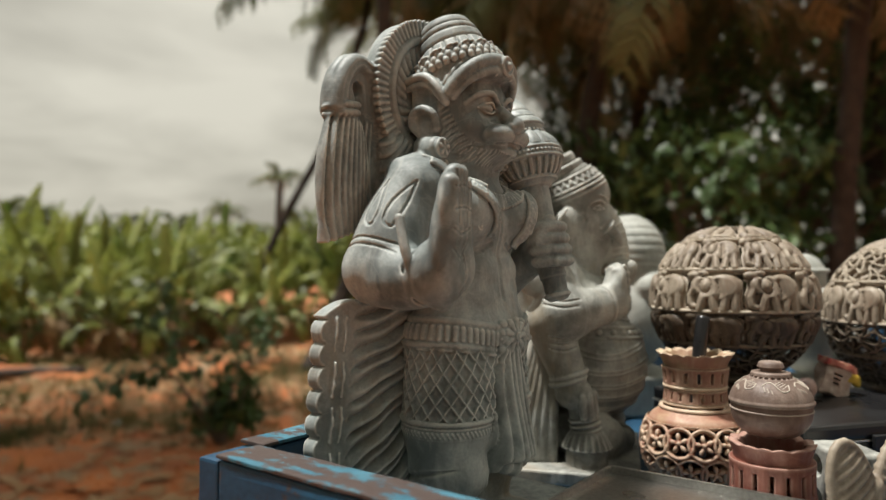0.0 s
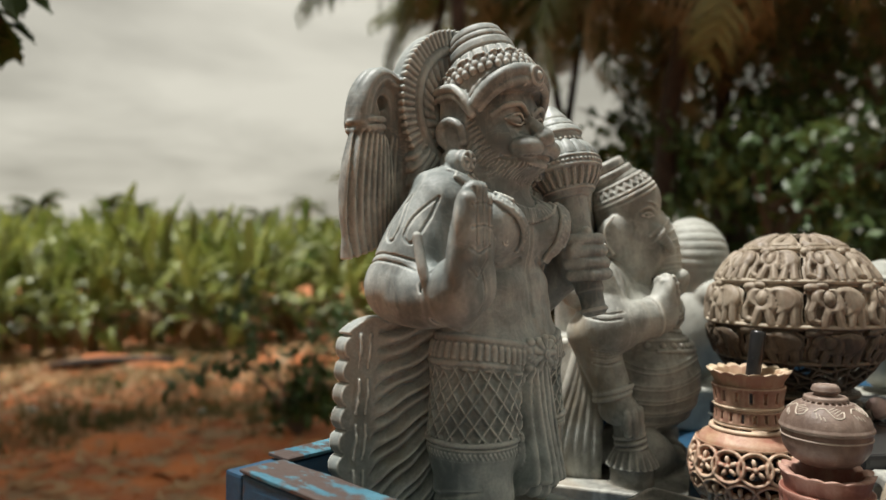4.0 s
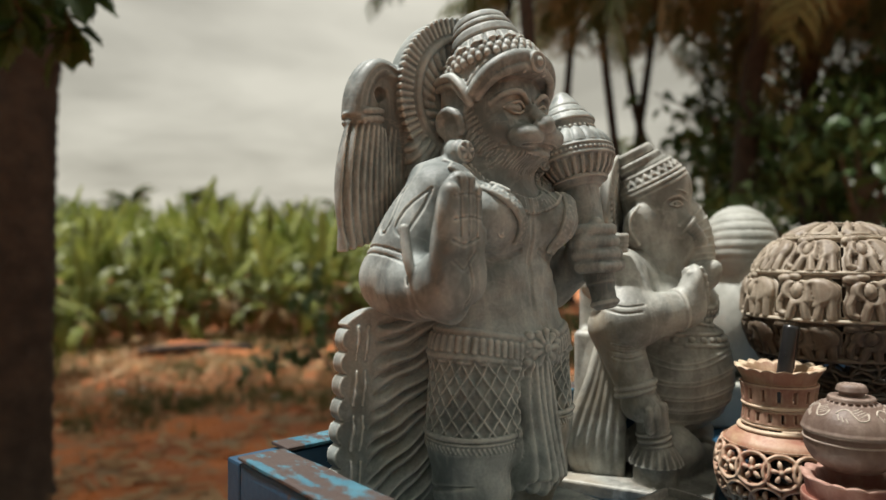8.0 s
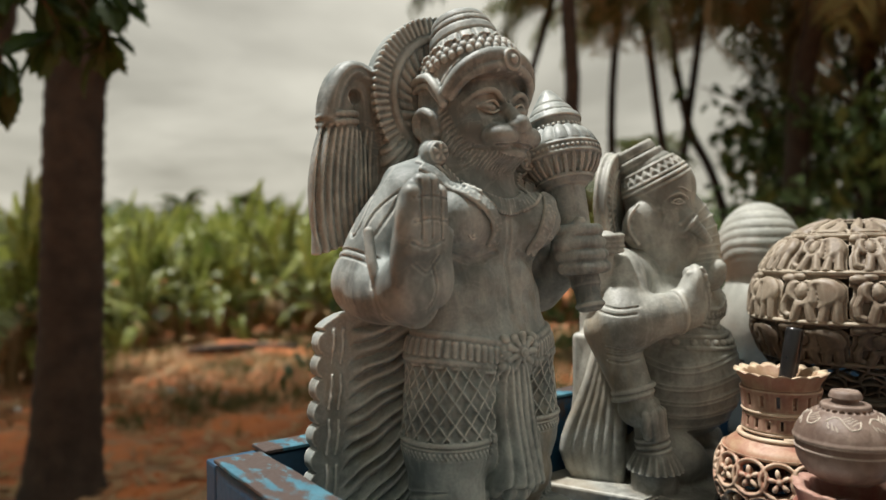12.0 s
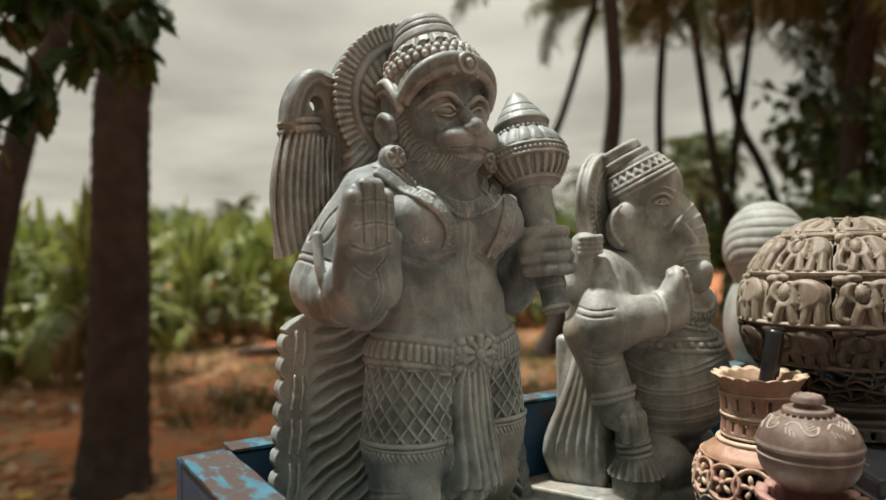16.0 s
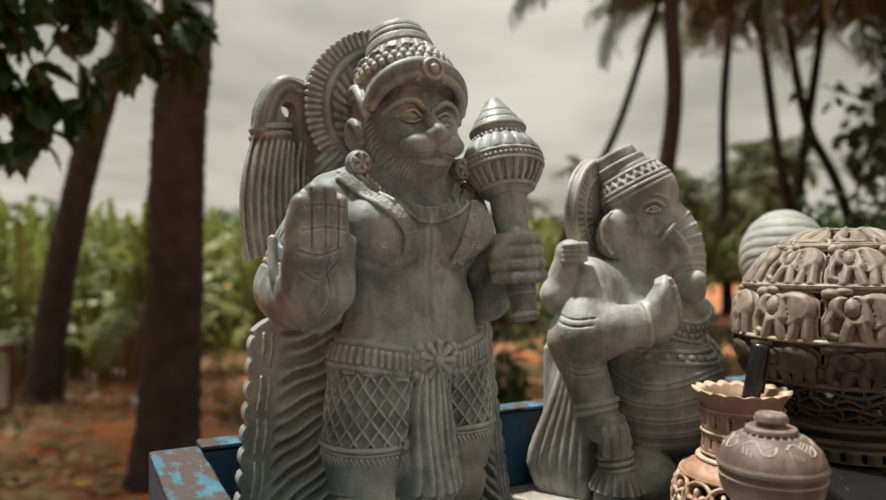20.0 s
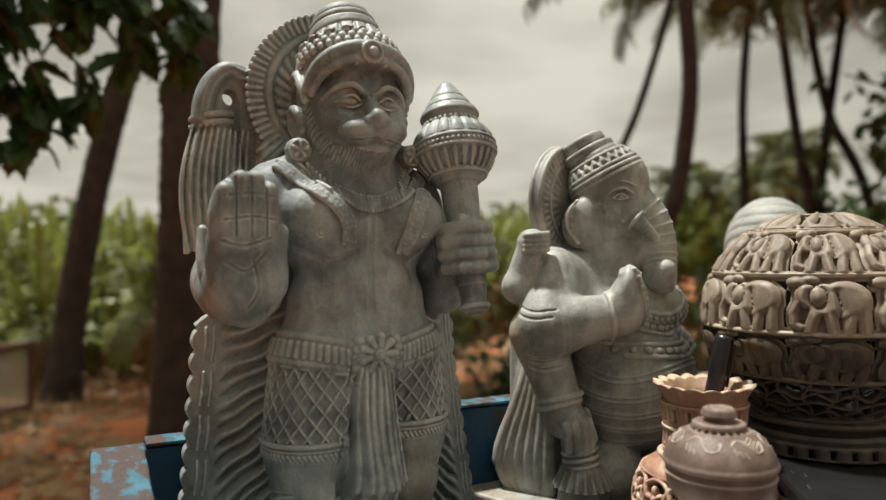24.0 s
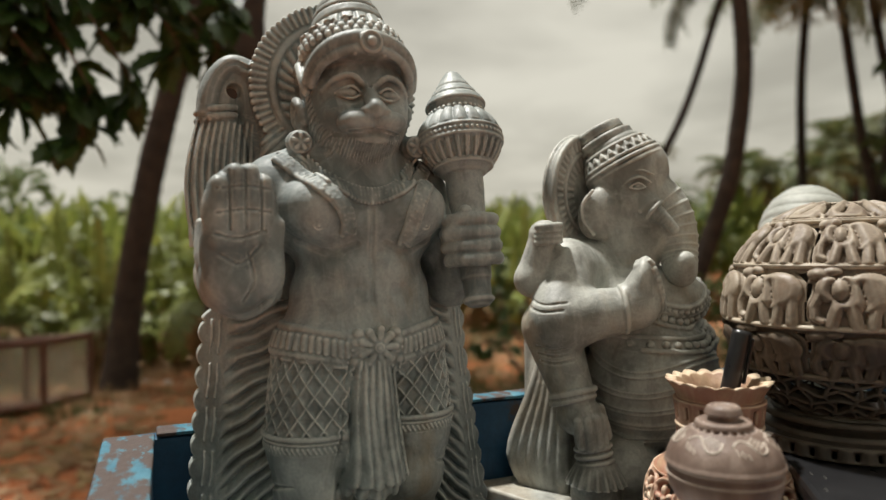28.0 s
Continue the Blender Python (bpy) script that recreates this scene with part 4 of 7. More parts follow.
    # two rolls over the brow, a wing over each ear, jewel, ears and ear flowers
    for r, R, dy, z0, rise in ((0.6, 3.85, -0.05, 13.0, 3.75), (0.36, 3.75, -0.3, 12.8, 3.1), (0.17, 3.95, 0.6, 13.4, 4.05)):
        arch = [(0.7 + R * math.cos(a), -1.1 + dy - 2.95 * math.sin(a) ** 0.75, z0 + rise * math.sin(a) ** 0.66) for a in np.linspace(0.12, math.pi - 0.12, 34)]
        c.cord(arch, r, 0.1)
    jw = A((0.7, -4.45, 16.3))
    c.ball(jw, (0.9, 0.45, 0.85), 0.1)
    c.hoop(jw + A((0, -0.3, 0)), 0.7, 0.16, "y", 0.05)
    c.ball(jw + A((0, -0.4, 0)), 0.38, 0.04)
    for s in (-1, 1):
        for d, h in ((1.1, 0.75), (1.55, 0.65)):
            c.rod(jw + A((d * s, 0.12 * d, -h)), jw + A((d * s, 0.2 * d + 0.15, h - 0.1)), 0.2, 0.2, 0.06)
        x = 0.6 + 3.85 * s
        for r, o in ((0.36, 0.0), (0.22, 0.62)):
            c.cord(spline([(x + 0.1 * s, -1.5, 13.1 - 0.2 * o), (x + 0.3 * s, -1.0, 14.2 - o), (x + 0.25 * s, 0.2, 15.3 - o), (x + 0.1 * s, 1.6, 15.5 - o), (x, 2.5, 15.3 - o)], 14), r, 0.08)
        c.slab((x - 0.5 * s, 0.6, 13.6), (0.45, 1.6, 1.7), 0.3, 0.3)
        c.cord(spline([(x + 0.05 * s, -0.6, 11.2), (x + 0.4 * s, -0.5, 12.2), (x + 0.5 * s, 0.5, 12.75), (x + 0.45 * s, 1.5, 12.4), (x + 0.35 * s, 1.6, 11.5), (x + 0.2 * s, 0.9, 10.8)], 16), 0.36, 0.14)
        c.ball(A((x, 0.4, 11.5)), (0.6, 1.1, 1.2), 0.25)
        e = A((0.65 + 4.5 * s, -0.75, 9.4))
        c.rod(e + A((-0.8 * s, 1.6, 0.3)), e, 0.95, 0.9, 0.3)
        c.ball(e + A((0, -0.3, 0)), (1.0, 0.7, 0.95), 0.15)
        c.hoop(e + A((0, -0.85, 0)), 0.68, 0.17, "y", 0.06)
        for k in range(5):
            a = 2 * math.pi * k / 5 + 0.3
            c.rod(e + A((0, -1.0, 0)), e + A((0.52 * math.cos(a), -0.95, 0.52 * math.sin(a))), 0.13, 0.2, 0.04)

    # tall cap, leaning back: leafy beads, pleated ring, plain rolls
    tilt = A((-0.05, 0.34, 0.94))
    tilt /= np.linalg.norm(tilt)
    k0 = A((0.62, -0.55, 15.15))
    up = lambda d: k0 + tilt * d
    c.cone(up(-1.0), up(1.9), 3.85, 3.55, 0.6, 0.3, squash=1.04)
    front_dir = A((0.0, -tilt[2], tilt[1]))
    for row, (d, R, n, r) in enumerate(((0.95, 3.78, 36, 0.32), (1.4, 3.7, 36, 0.34), (1.85, 3.58, 36, 0.3))):
        for k in range(n):
            a = 2 * math.pi * (k + 0.5 * row) / n
            c.ball(up(d) + R * (A((1.04, 0, 0)) * math.cos(a) + front_dir * math.sin(a)), (r, r, r * 1.15), 0.03)
    c.cone(up(1.8), up(3.45), 3.4, 2.85, 0.25, 0.1)

    def pleats(X, Y, Z):
        x, y, z = X - k0[0], Y - k0[1], Z - k0[2]
        w = x * tilt[0] + y * tilt[1] + z * tilt[2]
        v = y * tilt[2] - z * tilt[1]
        a, r = np.arctan2(v, x), np.sqrt(x * x + v * v)
        m = np.clip((w - 2.15) / 0.12, 0, 1) * np.clip((3.35 - w) / 0.12, 0, 1) * np.clip(r - 1.8, 0, 1)
        return m * (0.26 * np.clip(1.8 * np.abs(np.sin(9 * a)), 0, 1) - 0.06 - 0.06 * (w - 1.9))
    c.relief(pleats, k0 + A((-4.6, -4.6, 0.6)), k0 + A((4.6, 4.6, 5.2)))
    c.cone(up(3.35), up(4.4), 2.95, 2.8, 0.35, 0.05)
    c.cone(up(4.4), up(5.0), 2.7, 2.6, 0.24, 0.04)
    c.cone(up(4.9), up(5.95), 2.5, 2.15, 0.45, 0.05)

    # necklaces, the braided cord over each shoulder
    c.front()
    left = [(-5.6, 8.3), (-4.7, 7.5), (-3.4, 6.3), (-2.2, 5.2), (-1.35, 4.0), (-1.1, 2.6)]
    right = [(6.2, 8.0), (5.6, 7.2), (4.7, 6.0), (3.9, 4.6), (3.5, 3.2), (3.3, 1.8)]
    for path in (left, right):
        p = spline(path, 22)
        d = np.gradient(p, axis=0)
        d /= np.linalg.norm(d, axis=1)[:, None]
        nrm = np.stack((-d[:, 1], d[:, 0]), 1)
        for o in (-0.42, 0.42):
            c.trace(p + nrm * o, 0.19, 0.05, lift=0.3)
        for i in range(1, 44):
            q = np.array((np.interp(i / 44, np.linspace(0, 1, 22), p[:, 0]), np.interp(i / 44, np.linspace(0, 1, 22), p[:, 1])))
            g = np.array((np.interp(i / 44, np.linspace(0, 1, 22), nrm[:, 0]), np.interp(i / 44, np.linspace(0, 1, 22), nrm[:, 1])))
            t = np.array((g[1], -g[0]))
            c.trace([q - g * 0.3 - t * 0.12, q + g * 0.3 + t * 0.12], 0.2, 0.03, n=3, lift=0.34)
    c.front()
    collar = lambda o: [(-3.9 + 0.2 * o, 8.1 - o), (-2.6, 6.6 - o), (-0.8, 5.55 - o), (0.75, 5.25 - o), (2.3, 5.55 - o), (4.0, 6.6 - o), (5.1 - 0.2 * o, 8.1 - o)]
    for o in (-0.35, 0.3):
        c.trace(collar(o), 0.16, 0.05, lift=0.2)
    for x in np.linspace(-3.3, 4.8, 31):
        z = 5.55 + 0.155 * (x - 0.75) ** 2
        c.trace([(x, z + 0.3), (x * 0.985, z - 0.7)], 0.17, 0.03, n=3, lift=0.2)
    for x in (-3.3, 4.7):
        p = c.on(x, 3.2)
        if p:
            c.hoop(p, 0.3, 0.08, "y", 0.03)
            c.ball(A(p), 0.17, 0.03)
    # folds under the chest, the middle line of the belly
    for s in (-1, 1):
        c.trace([(0.75 + 1.1 * s, 1.9), (0.75 + 2.9 * s, 1.35), (0.75 + 5.0 * s, 2.2)], 0.16, 0.3, cut=True)
    c.trace([(0.75, 4.4), (0.78, 2.2), (0.72, -0.6), (0.75, -2.4)], 0.07, 0.35, cut=True)
    c.ball(A((0.75, -4.6, -2.3)), (0.28, 0.45, 0.36), 0.15, cut=True)

    # net of raised cords round each thigh, hem bands
    for cx, cy, near in hips:
        low = -11.5 if near else -11.0

        def net(X, Y, Z):
            x, y = X - cx, Y - cy
            a, r = np.arctan2(x, -y), np.sqrt(x * x + y * y)
            m = np.clip((r - 2.4) / 0.3, 0, 1) * np.clip((5.0 - r) / 0.3, 0, 1) * np.clip((Z - low) / 0.1, 0, 1) * np.clip((-5.9 - Z) / 0.1, 0, 1)
            u, p = 3.55 * a, 1.22
            d1 = np.abs((u + 0.78 * Z) / p - np.round((u + 0.78 * Z) / p)) * p
            d2 = np.abs((u - 0.78 * Z) / p - np.round((u - 0.78 * Z) / p)) * p
            return m * (0.34 * np.exp(-(np.minimum(d1, d2) / 0.15) ** 2) - 0.16)
        c.relief(net, (cx - 5.0, cy - 5.0, low - 0.2), (cx + 5.0, cy + 4.0, -5.8))
        for d, q, R in ((0.0, 0.2, 3.56), (-0.4, 0.12, 3.5), (-1.15, 0.1, 3.45)):
            c.hoop((cx, cy, low + d), R, q, "z", 0.08)
        for k in range(60):
            a = 2 * math.pi * k / 60
            c.rod(A((cx + 3.52 * math.cos(a), cy + 3.52 * math.sin(a), low - 0.65)), A((cx + 3.5 * math.cos(a + 0.06), cy + 3.5 * math.sin(a + 0.06), low - 0.95)), 0.15, 0.13, 0.03)
        c.ring((cx, cy + 0.1, low - 4.2), (0.1, 0.25, 1), 2.95, 0.1, 0.3, cut=True)
    # belt: it dips at the middle; a roll, upright flutes, a lower roll
    dip = lambda a: 0.85 * max(0.0, -math.sin(a)) ** 2.5

    def girdle(a, d, out=0.0):
        p = c.reach(0.7, -0.7, a, -3.95 - d - dip(a))
        return p + out * A((math.cos(a), math.sin(a), 0))
    turns = np.linspace(0, 2 * math.pi, 73)
    rows = {d: [girdle(a, d) for a in turns] for d in (0.0, 0.5, 1.35, 1.8, 2.15)}
    c.cord(rows[0.0], 0.28, 0.08)
    c.cord(rows[1.8], 0.26, 0.08)
    c.cord(rows[2.15], 0.14, 0.05)
    for a in np.linspace(0, 2 * math.pi, 68, endpoint=False):
        if abs(a - 1.5 * math.pi) > 0.3:
            ends = [A([np.interp(a, turns, [p[i] for p in rows[d]]) for i in range(3)]) for d in (0.5, 1.35)]
            c.rod(ends[0], ends[1], 0.25, 0.22, 0.04)
    # hanging sash, flaring to a ragged hem
    c.cone((0.6, -4.2, -6.2), (0.45, -4.5, -15.0), 1.3, 2.45, 0.4, 0.3)
    c.slab((0.5, -3.2, -11.0), (1.6, 1.5, 4.4), 0.5, 0.5)
    for x, z in ((-1.4, -15.0), (-0.4, -15.4), (0.6, -15.6), (1.5, -15.2), (2.2, -14.8)):
        c.ball(A((x, -5.3 + 0.18 * (x - 0.45) ** 2, z)), (0.6, 0.75, 0.75), 0.2)

    def drape(X, Y, Z):
        t = np.clip((-6.0 - Z) / 9.5, 0, 1)
        u = (X - 0.5 + 0.3 * np.sin(0.55 * Z + 0.8 * X) * t) / (0.4 + 0.42 * t)
        m = np.clip((2.0 + 1.3 * t - np.abs(X - 0.5)) / 0.2, 0, 1) * np.clip((-6.0 - Z) / 0.3, 0, 1) * np.clip((-4.2 - Y) / 0.3, 0, 1)
        return m * (0.24 * np.abs(np.sin(np.pi * u + 0.4)) ** 0.6 - 0.13 + 0.07 * np.sin(4.1 * X + 0.35 * Z))
    c.relief(drape, (-3.2, -8.0, -16.6), (4.2, -4.0, -5.8))
    # buckle: a flower on a leafy plate
    c.front()
    ro = A(c.on(0.7, -5.4) or [0.7, -5.1, -5.4]) + A((0, -0.25, 0))
    for s in (-1, 1):
        for k in range(4):
            c.ball(ro + A(((1.35 + 0.18 * (k % 2)) * s, 0.35, 1.0 - 0.65 * k)), (0.42, 0.4, 0.36), 0.05)
    for k in range(9):
        a = 2 * math.pi * k / 9
        c.rod(ro + A((0.35 * math.cos(a), -0.05, 0.35 * math.sin(a))), ro + A((1.25 * math.cos(a), 0.1, 1.25 * math.sin(a))), 0.2, 0.3, 0.04)
    for k in range(8):
        a = math.pi * (1.02 + 0.96 * k / 7)
        c.rod(ro + A((1.1 * math.cos(a), 0.2, 1.1 * math.sin(a))), ro + A((1.75 * math.cos(a), 0.25, 1.7 * math.sin(a))), 0.24, 0.18, 0.04)
    c.ball(ro, (0.45, 0.5, 0.45), 0.04)
    c.hoop(ro + A((0, -0.35, 0)), 0.28, 0.08, "y", 0.03)

    # teardrops and an armlet cut into the sleeve
    c.front(0)
    for path in ([(-1.9, 6.4), (-0.9, 5.0), (-0.7, 3.6), (-1.3, 3.0), (-1.7, 4.0), (-1.9, 6.2)], [(0.3, 6.6), (0.9, 5.0), (0.9, 3.6), (0.2, 3.2), (-0.1, 4.4), (0.3, 6.4)]):
        c.trace(path, 0.11, 0.06, cut=True)
    for d in (0.0, 0.5):
        c.trace([(-2.2, 1.6 - d), (-0.6, 2.1 - d), (1.0, 2.3 - d), (2.6, 2.0 - d)], 0.1, 0.05, cut=True)

    # chisel marks: the skin is not quite even
    rng = np.random.default_rng(5)
    for _ in range(300):
        p = A((rng.uniform(-12, 13), rng.uniform(-6, 5), rng.uniform(-21, 20)))
        r = rng.uniform(0.8, 2.0)
        a = rng.uniform(-0.08, 0.06)
        for block_ in (c, slab):
            block_.relief(lambda X, Y, Z: a * np.clip(1 - ((X - p[0]) ** 2 + (Y - p[1]) ** 2 + (Z - p[2]) ** 2) / r ** 2, 0, 1), p - r, p + r)
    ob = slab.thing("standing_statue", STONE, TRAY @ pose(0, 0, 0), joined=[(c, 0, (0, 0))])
    tagged(ob, "grey carved soapstone statue with raised palm and a mace", "statue")


carve_standing()

# ------------------------------------------------------------------ seated statue
def carve_seated():
    c = Carving((-12.6, -11.4, -22.4), (10.8, 9.0, 14.8), 0.1)
    A = np.array
    c.slab((-0.6, -0.4, -21.5), (10.0, 8.4, 0.75), 0.25, 0.2)
    # back slab, with a hanging drape at its edge
    c.slab((1.6, 4.0, -11.0), (5.4, 1.5, 10.5), 0.8, 0.5)
    c.slab((-4.6, 3.2, -13.6), (2.0, 2.0, 7.2), 0.6, 0.6)
    for k in range(6):
        u = k / 5
        c.cord(spline([(-6.2 - 0.3 * u, 0.2 + 1.6 * u, -5.6 - 0.5 * u), (-6.7 - 0.5 * u, 0.2 + 3.0 * u, -11.5), (-6.9 - 1.0 * u, 0.4 + 4.9 * u, -17.6 - 0.3 * (1 - u)), (-6.7 - 0.3 * u, 0.6 + 3.6 * u, -21.0)], 14), np.linspace(0.55, 0.75, 14), 0.04)
        c.cord(spline([(-5.4, 0.9 + 1.4 * u, -6.0), (-5.7, 1.0 + 2.8 * u, -12.0), (-5.7, 1.2 + 3.6 * u, -18.0), (-5.7, 1.2 + 2.8 * u, -20.8)], 10), 1.2, 0.3)
    # round plate behind the head: rim of two rolls, rays, an inner ring
    h = A((-0.3, 2.2, 6.6))

    def disc(X, Y, Z):
        r = np.sqrt((X - h[0]) ** 2 + (Z - h[2]) ** 2)
        return np.maximum(r - 5.8, np.abs(Y - h[1]) - 0.65) * 0.9
    c.blend(disc, h - A((6, 1.2, 6)), h + A((6, 1.2, 6)), 0.3)

    def rays(X, Y, Z):
        x, z = X - h[0], Z - h[2]
        r, a = np.sqrt(x * x + z * z), np.arctan2(z, x)
        m = np.clip((h[1] - 0.2 - Y) / 0.3, 0, 1)
        outer = np.clip((r - 4.3) / 0.15, 0, 1) * np.clip((5.5 - r) / 0.15, 0, 1)
        inner = np.clip((r - 2.6) / 0.15, 0, 1) * np.clip((3.8 - r) / 0.15, 0, 1)
        return m * (outer * (0.24 * np.abs(np.sin(24 * a)) - 0.14) + inner * (0.2 * np.abs(np.sin(15 * a)) - 0.12))
    c.relief(rays, h - A((6.3, 2.0, 6.3)), h + A((6.3, 1.4, 6.3)))
    c.hoop(h + A((0, -0.65, 0)), 4.05, 0.22, "y", 0.08)
    c.hoop(h + A((0, -0.5, 0)), 5.6, 0.28, "y", 0.1)
    c.hoop(h + A((0, 0.4, 0)), 5.7, 0.28, "y", 0.1)
    # folded legs and a round belly
    for s in (-1, 1):
        c.ball(A((1.2 + 4.0 * s, -3.0, -18.6)), (3.8, 4.4, 2.6), 0.8, turn=(0, 0, 25 * s))
        c.rod((1.0 + 5.0 * s, -5.0, -19.5), (1.0 + 1.0 * s, -7.0, -19.6), 1.4, 1.3, 0.6)
    c.ball(A((1.9, -3.6, -11.2)), (6.3, 6.2, 6.6), 0.7)
    c.ball(A((1.2, -1.6, -4.4)), (5.9, 4.8, 4.6), 0.9)
    c.ball(A((3.6, -4.2, -3.8)), (4.6, 3.6, 3.2), 0.8)
    c.ball(A((0, 0.6, -1.6)), (6.2, 4.0, 4.4), 1.0)
    for s in (-1, 1):
        c.ball(A((0.2 + 5.8 * s, 0.6, -0.6)), (2.9, 2.8, 2.9), 1.0)

    def cloth(X, Y, Z):
        ph = (Z + 0.05 * (X - 2) ** 2 - 0.16 * (Y + 6)) / 1.75
        w = ph - np.floor(ph)
        m = np.clip((-7.6 - Z) / 0.4, 0, 1) * np.clip((Z + 17) / 0.6, 0, 1) * np.clip((1.5 - Y) / 0.6, 0, 1) * np.clip((X + 5.6) / 0.6, 0, 1)
        ridge = np.exp(-((w - 0.3) / 0.09) ** 2) + np.exp(-((w - 0.55) / 0.09) ** 2)
        return m * 0.16 * ridge
    c.relief(cloth, (-6.0, -10.8, -17.0), (8.6, 2.0, -7.4))

    # bent arm, the hand held up before the chest
    c.rod((-5.9, 0.2, -1.2), (-9.0, -1.0, -4.6), 2.7, 2.6, 0.7)
    c.rod((-8.9, -1.2, -4.8), (-4.6, -5.9, -3.9), 2.55, 1.85, 0.5)
    c.ball(A((-8.6, -1.4, -5.0)), (2.6, 2.8, 2.6), 0.6)
    c.ring((-5.4, -5.1, -4.0), (0.66, -0.74, 0.12), 1.95, 0.24, 0.1)
    c.ball(A((-4.3, -6.2, -2.8)), (2.0, 1.45, 2.2), 0.6)
    c.ball(A((-4.0, -6.3, -1.3)), (1.9, 0.95, 1.9), 0.5, turn=(8, 0, 24))
    for k in range(4):
        c.rod((-5.1 + 0.68 * k, -6.7 + 0.26 * k, -2.4), (-4.9 + 0.6 * k, -6.3 + 0.24 * k, -0.35 + (0.25 if k in (1, 2) else 0.0)), 0.5, 0.42, 0.12)
    c.rod((-2.9, -6.6, -3.6), (-2.5, -6.5, -1.9), 0.7, 0.5, 0.3)
    # rear arm with a closed hand at the shoulder
    c.rod((-6.2, 1.8, -0.4), (-8.9, 2.0, -1.4), 1.8, 1.6, 0.5)
    c.rod((-8.9, 2.0, -1.4), (-8.7, 1.2, 1.6), 1.5, 1.2, 0.4)
    c.ball(A((-8.6, 0.8, 2.6)), (1.35, 1.4, 1.3), 0.3)
    for k in range(4):
        c.cord(spline([(-9.8, 0.6, 1.9 + 0.45 * k), (-9.4, -0.4, 1.95 + 0.45 * k), (-8.5, -0.75, 2.0 + 0.45 * k), (-7.6, -0.2, 2.0 + 0.45 * k)], 8), 0.32, 0.1)
    # lower arm with bangle; the hand holds a tasselled club by its grip
    c.rod((-8.3, 0.6, -5.6), (-7.8, -1.5, -11.4), 2.5, 1.85, 0.6)
    for z, r in ((-11.3, 1.9), (-11.9, 1.85)):
        c.ring((-7.8, -1.5 - 0.1 * (z + 11.3), z), (0.0, -0.3, -1), r, 0.28, 0.08)
    c.ball(A((-7.7, -2.0, -13.2)), (1.95, 2.0, 1.75), 0.35)
    for k in range(4):
        a = -2.75 + 0.44 * k
        x, y = -7.6 + 1.6 * math.cos(a), -2.2 + 1.75 * math.sin(a)
        c.rod((x, y, -13.3), (x + 0.15, y - 0.25, -15.6 + 0.18 * abs(k - 1)), 0.55, 0.42, 0.1)
    c.rod((-6.1, -3.0, -12.8), (-5.9, -3.7, -15.0), 0.55, 0.42, 0.2)
    c.cone((-7.3, -2.5, -13.5), (-7.1, -3.2, -17.2), 1.3, 1.5, 0.3, 0.15)
    for z in (-15.9, -16.5, -17.1):
        c.ring((-7.15, -3.05 - 0.18 * (-16 - z), z), (0.04, -0.18, -1), 1.5, 0.2, 0.06)

    def bell(X, Y, Z):
        x, y = X + 7.1, Y + 3.3
        r, a = np.sqrt(x * x + y * y), np.arctan2(y, x)
        t = np.clip((-17.0 - Z) / 2.0, 0, 1)
        R = np.where(Z > -19.0, 1.45 + 1.15 * t ** 0.7 + 0.16 * t * np.cos(20 * a), 2.2)
        return np.maximum((r - R) * 0.8, np.maximum(Z + 17.0, -21.2 - Z))
    c.blend(bell, (-10.2, -6.4, -21.3), (-4.0, -0.2, -16.8), 0.1)
    # the far arms
    c.rod((6.0, 0.3, -0.8), (8.4, -2.6, -5.6), 2.3, 2.1, 0.6)
    c.rod((8.4, -2.8, -5.6), (5.6, -6.6, -8.0), 1.9, 1.5, 0.5)
    c.ball(A((5.2, -6.9, -8.0)), (1.7, 1.5, 1.3), 0.3)
    c.rod((6.2, 1.6, -0.4), (8.2, 2.2, -1.0), 1.6, 1.4, 0.5)
    for d in (0.0, 0.7):
        c.ring((7.4 + 0.25 * d, -1.3 - 0.3 * d, -3.4 - 0.6 * d), (0.4, -0.45, -0.8), 2.25, 0.2, 0.08)

    # head and trunk: carved apart, turned further round
    body, c = c, Carving((-7.4, -8.0, -4.0), (7.4, 6.6, 14.8), 0.095)
    c.rod((0, 0.6, -2.0), (0, 0.4, 3.0), 3.2, 3.2, 0.5)
    c.ball(A((0, -0.1, 5.6)), (3.7, 3.6, 4.2), 0.5)
    c.ball(A((0, 0.3, 8.3)), (3.75, 3.7, 3.6), 0.6)
    c.ball(A((0, -1.5, 8.7)), (2.9, 2.2, 2.9), 0.7)
    c.ball(A((0, -1.6, 2.4)), (2.7, 2.6, 2.6), 0.6)
    for s in (-1, 1):
        # eye under heavy lids, creases over it
        c.ball(A((3.8 * s, -1.1, 6.9)), (0.5, 0.8, 0.5), 0.5, cut=True)
        c.ball(A((3.3 * s, -1.0, 6.87)), (0.42, 0.42, 0.28), 0.08)
        eye = lambda y, z: (s * (3.7 - 0.16 * (y + 0.6) ** 2 - 0.03 * (z - 6) ** 2), y, z)
        for path, r in (([(-1.65, 6.8), (-1.15, 7.15), (-0.6, 7.0), (-0.3, 6.75)], 0.09), ([(-1.65, 6.75), (-1.05, 6.6), (-0.4, 6.7)], 0.08),
                        ([(-2.1, 7.2), (-1.3, 7.7), (-0.3, 7.5), (0.4, 6.9)], 0.13), ([(-2.4, 7.9), (-1.3, 8.35), (0.1, 8.1)], 0.09)):
            c.cord(spline([eye(y, z) for y, z in path], 10), r, 0.1)
        c.ball(A((2.6 * s, -1.7, 4.9)), (1.2, 1.3, 1.2), 0.5)
        # tusk
        c.ring((2.95 * s, -2.3, 4.7), (0.0, -0.75, -0.65), 0.95, 0.2, 0.1)
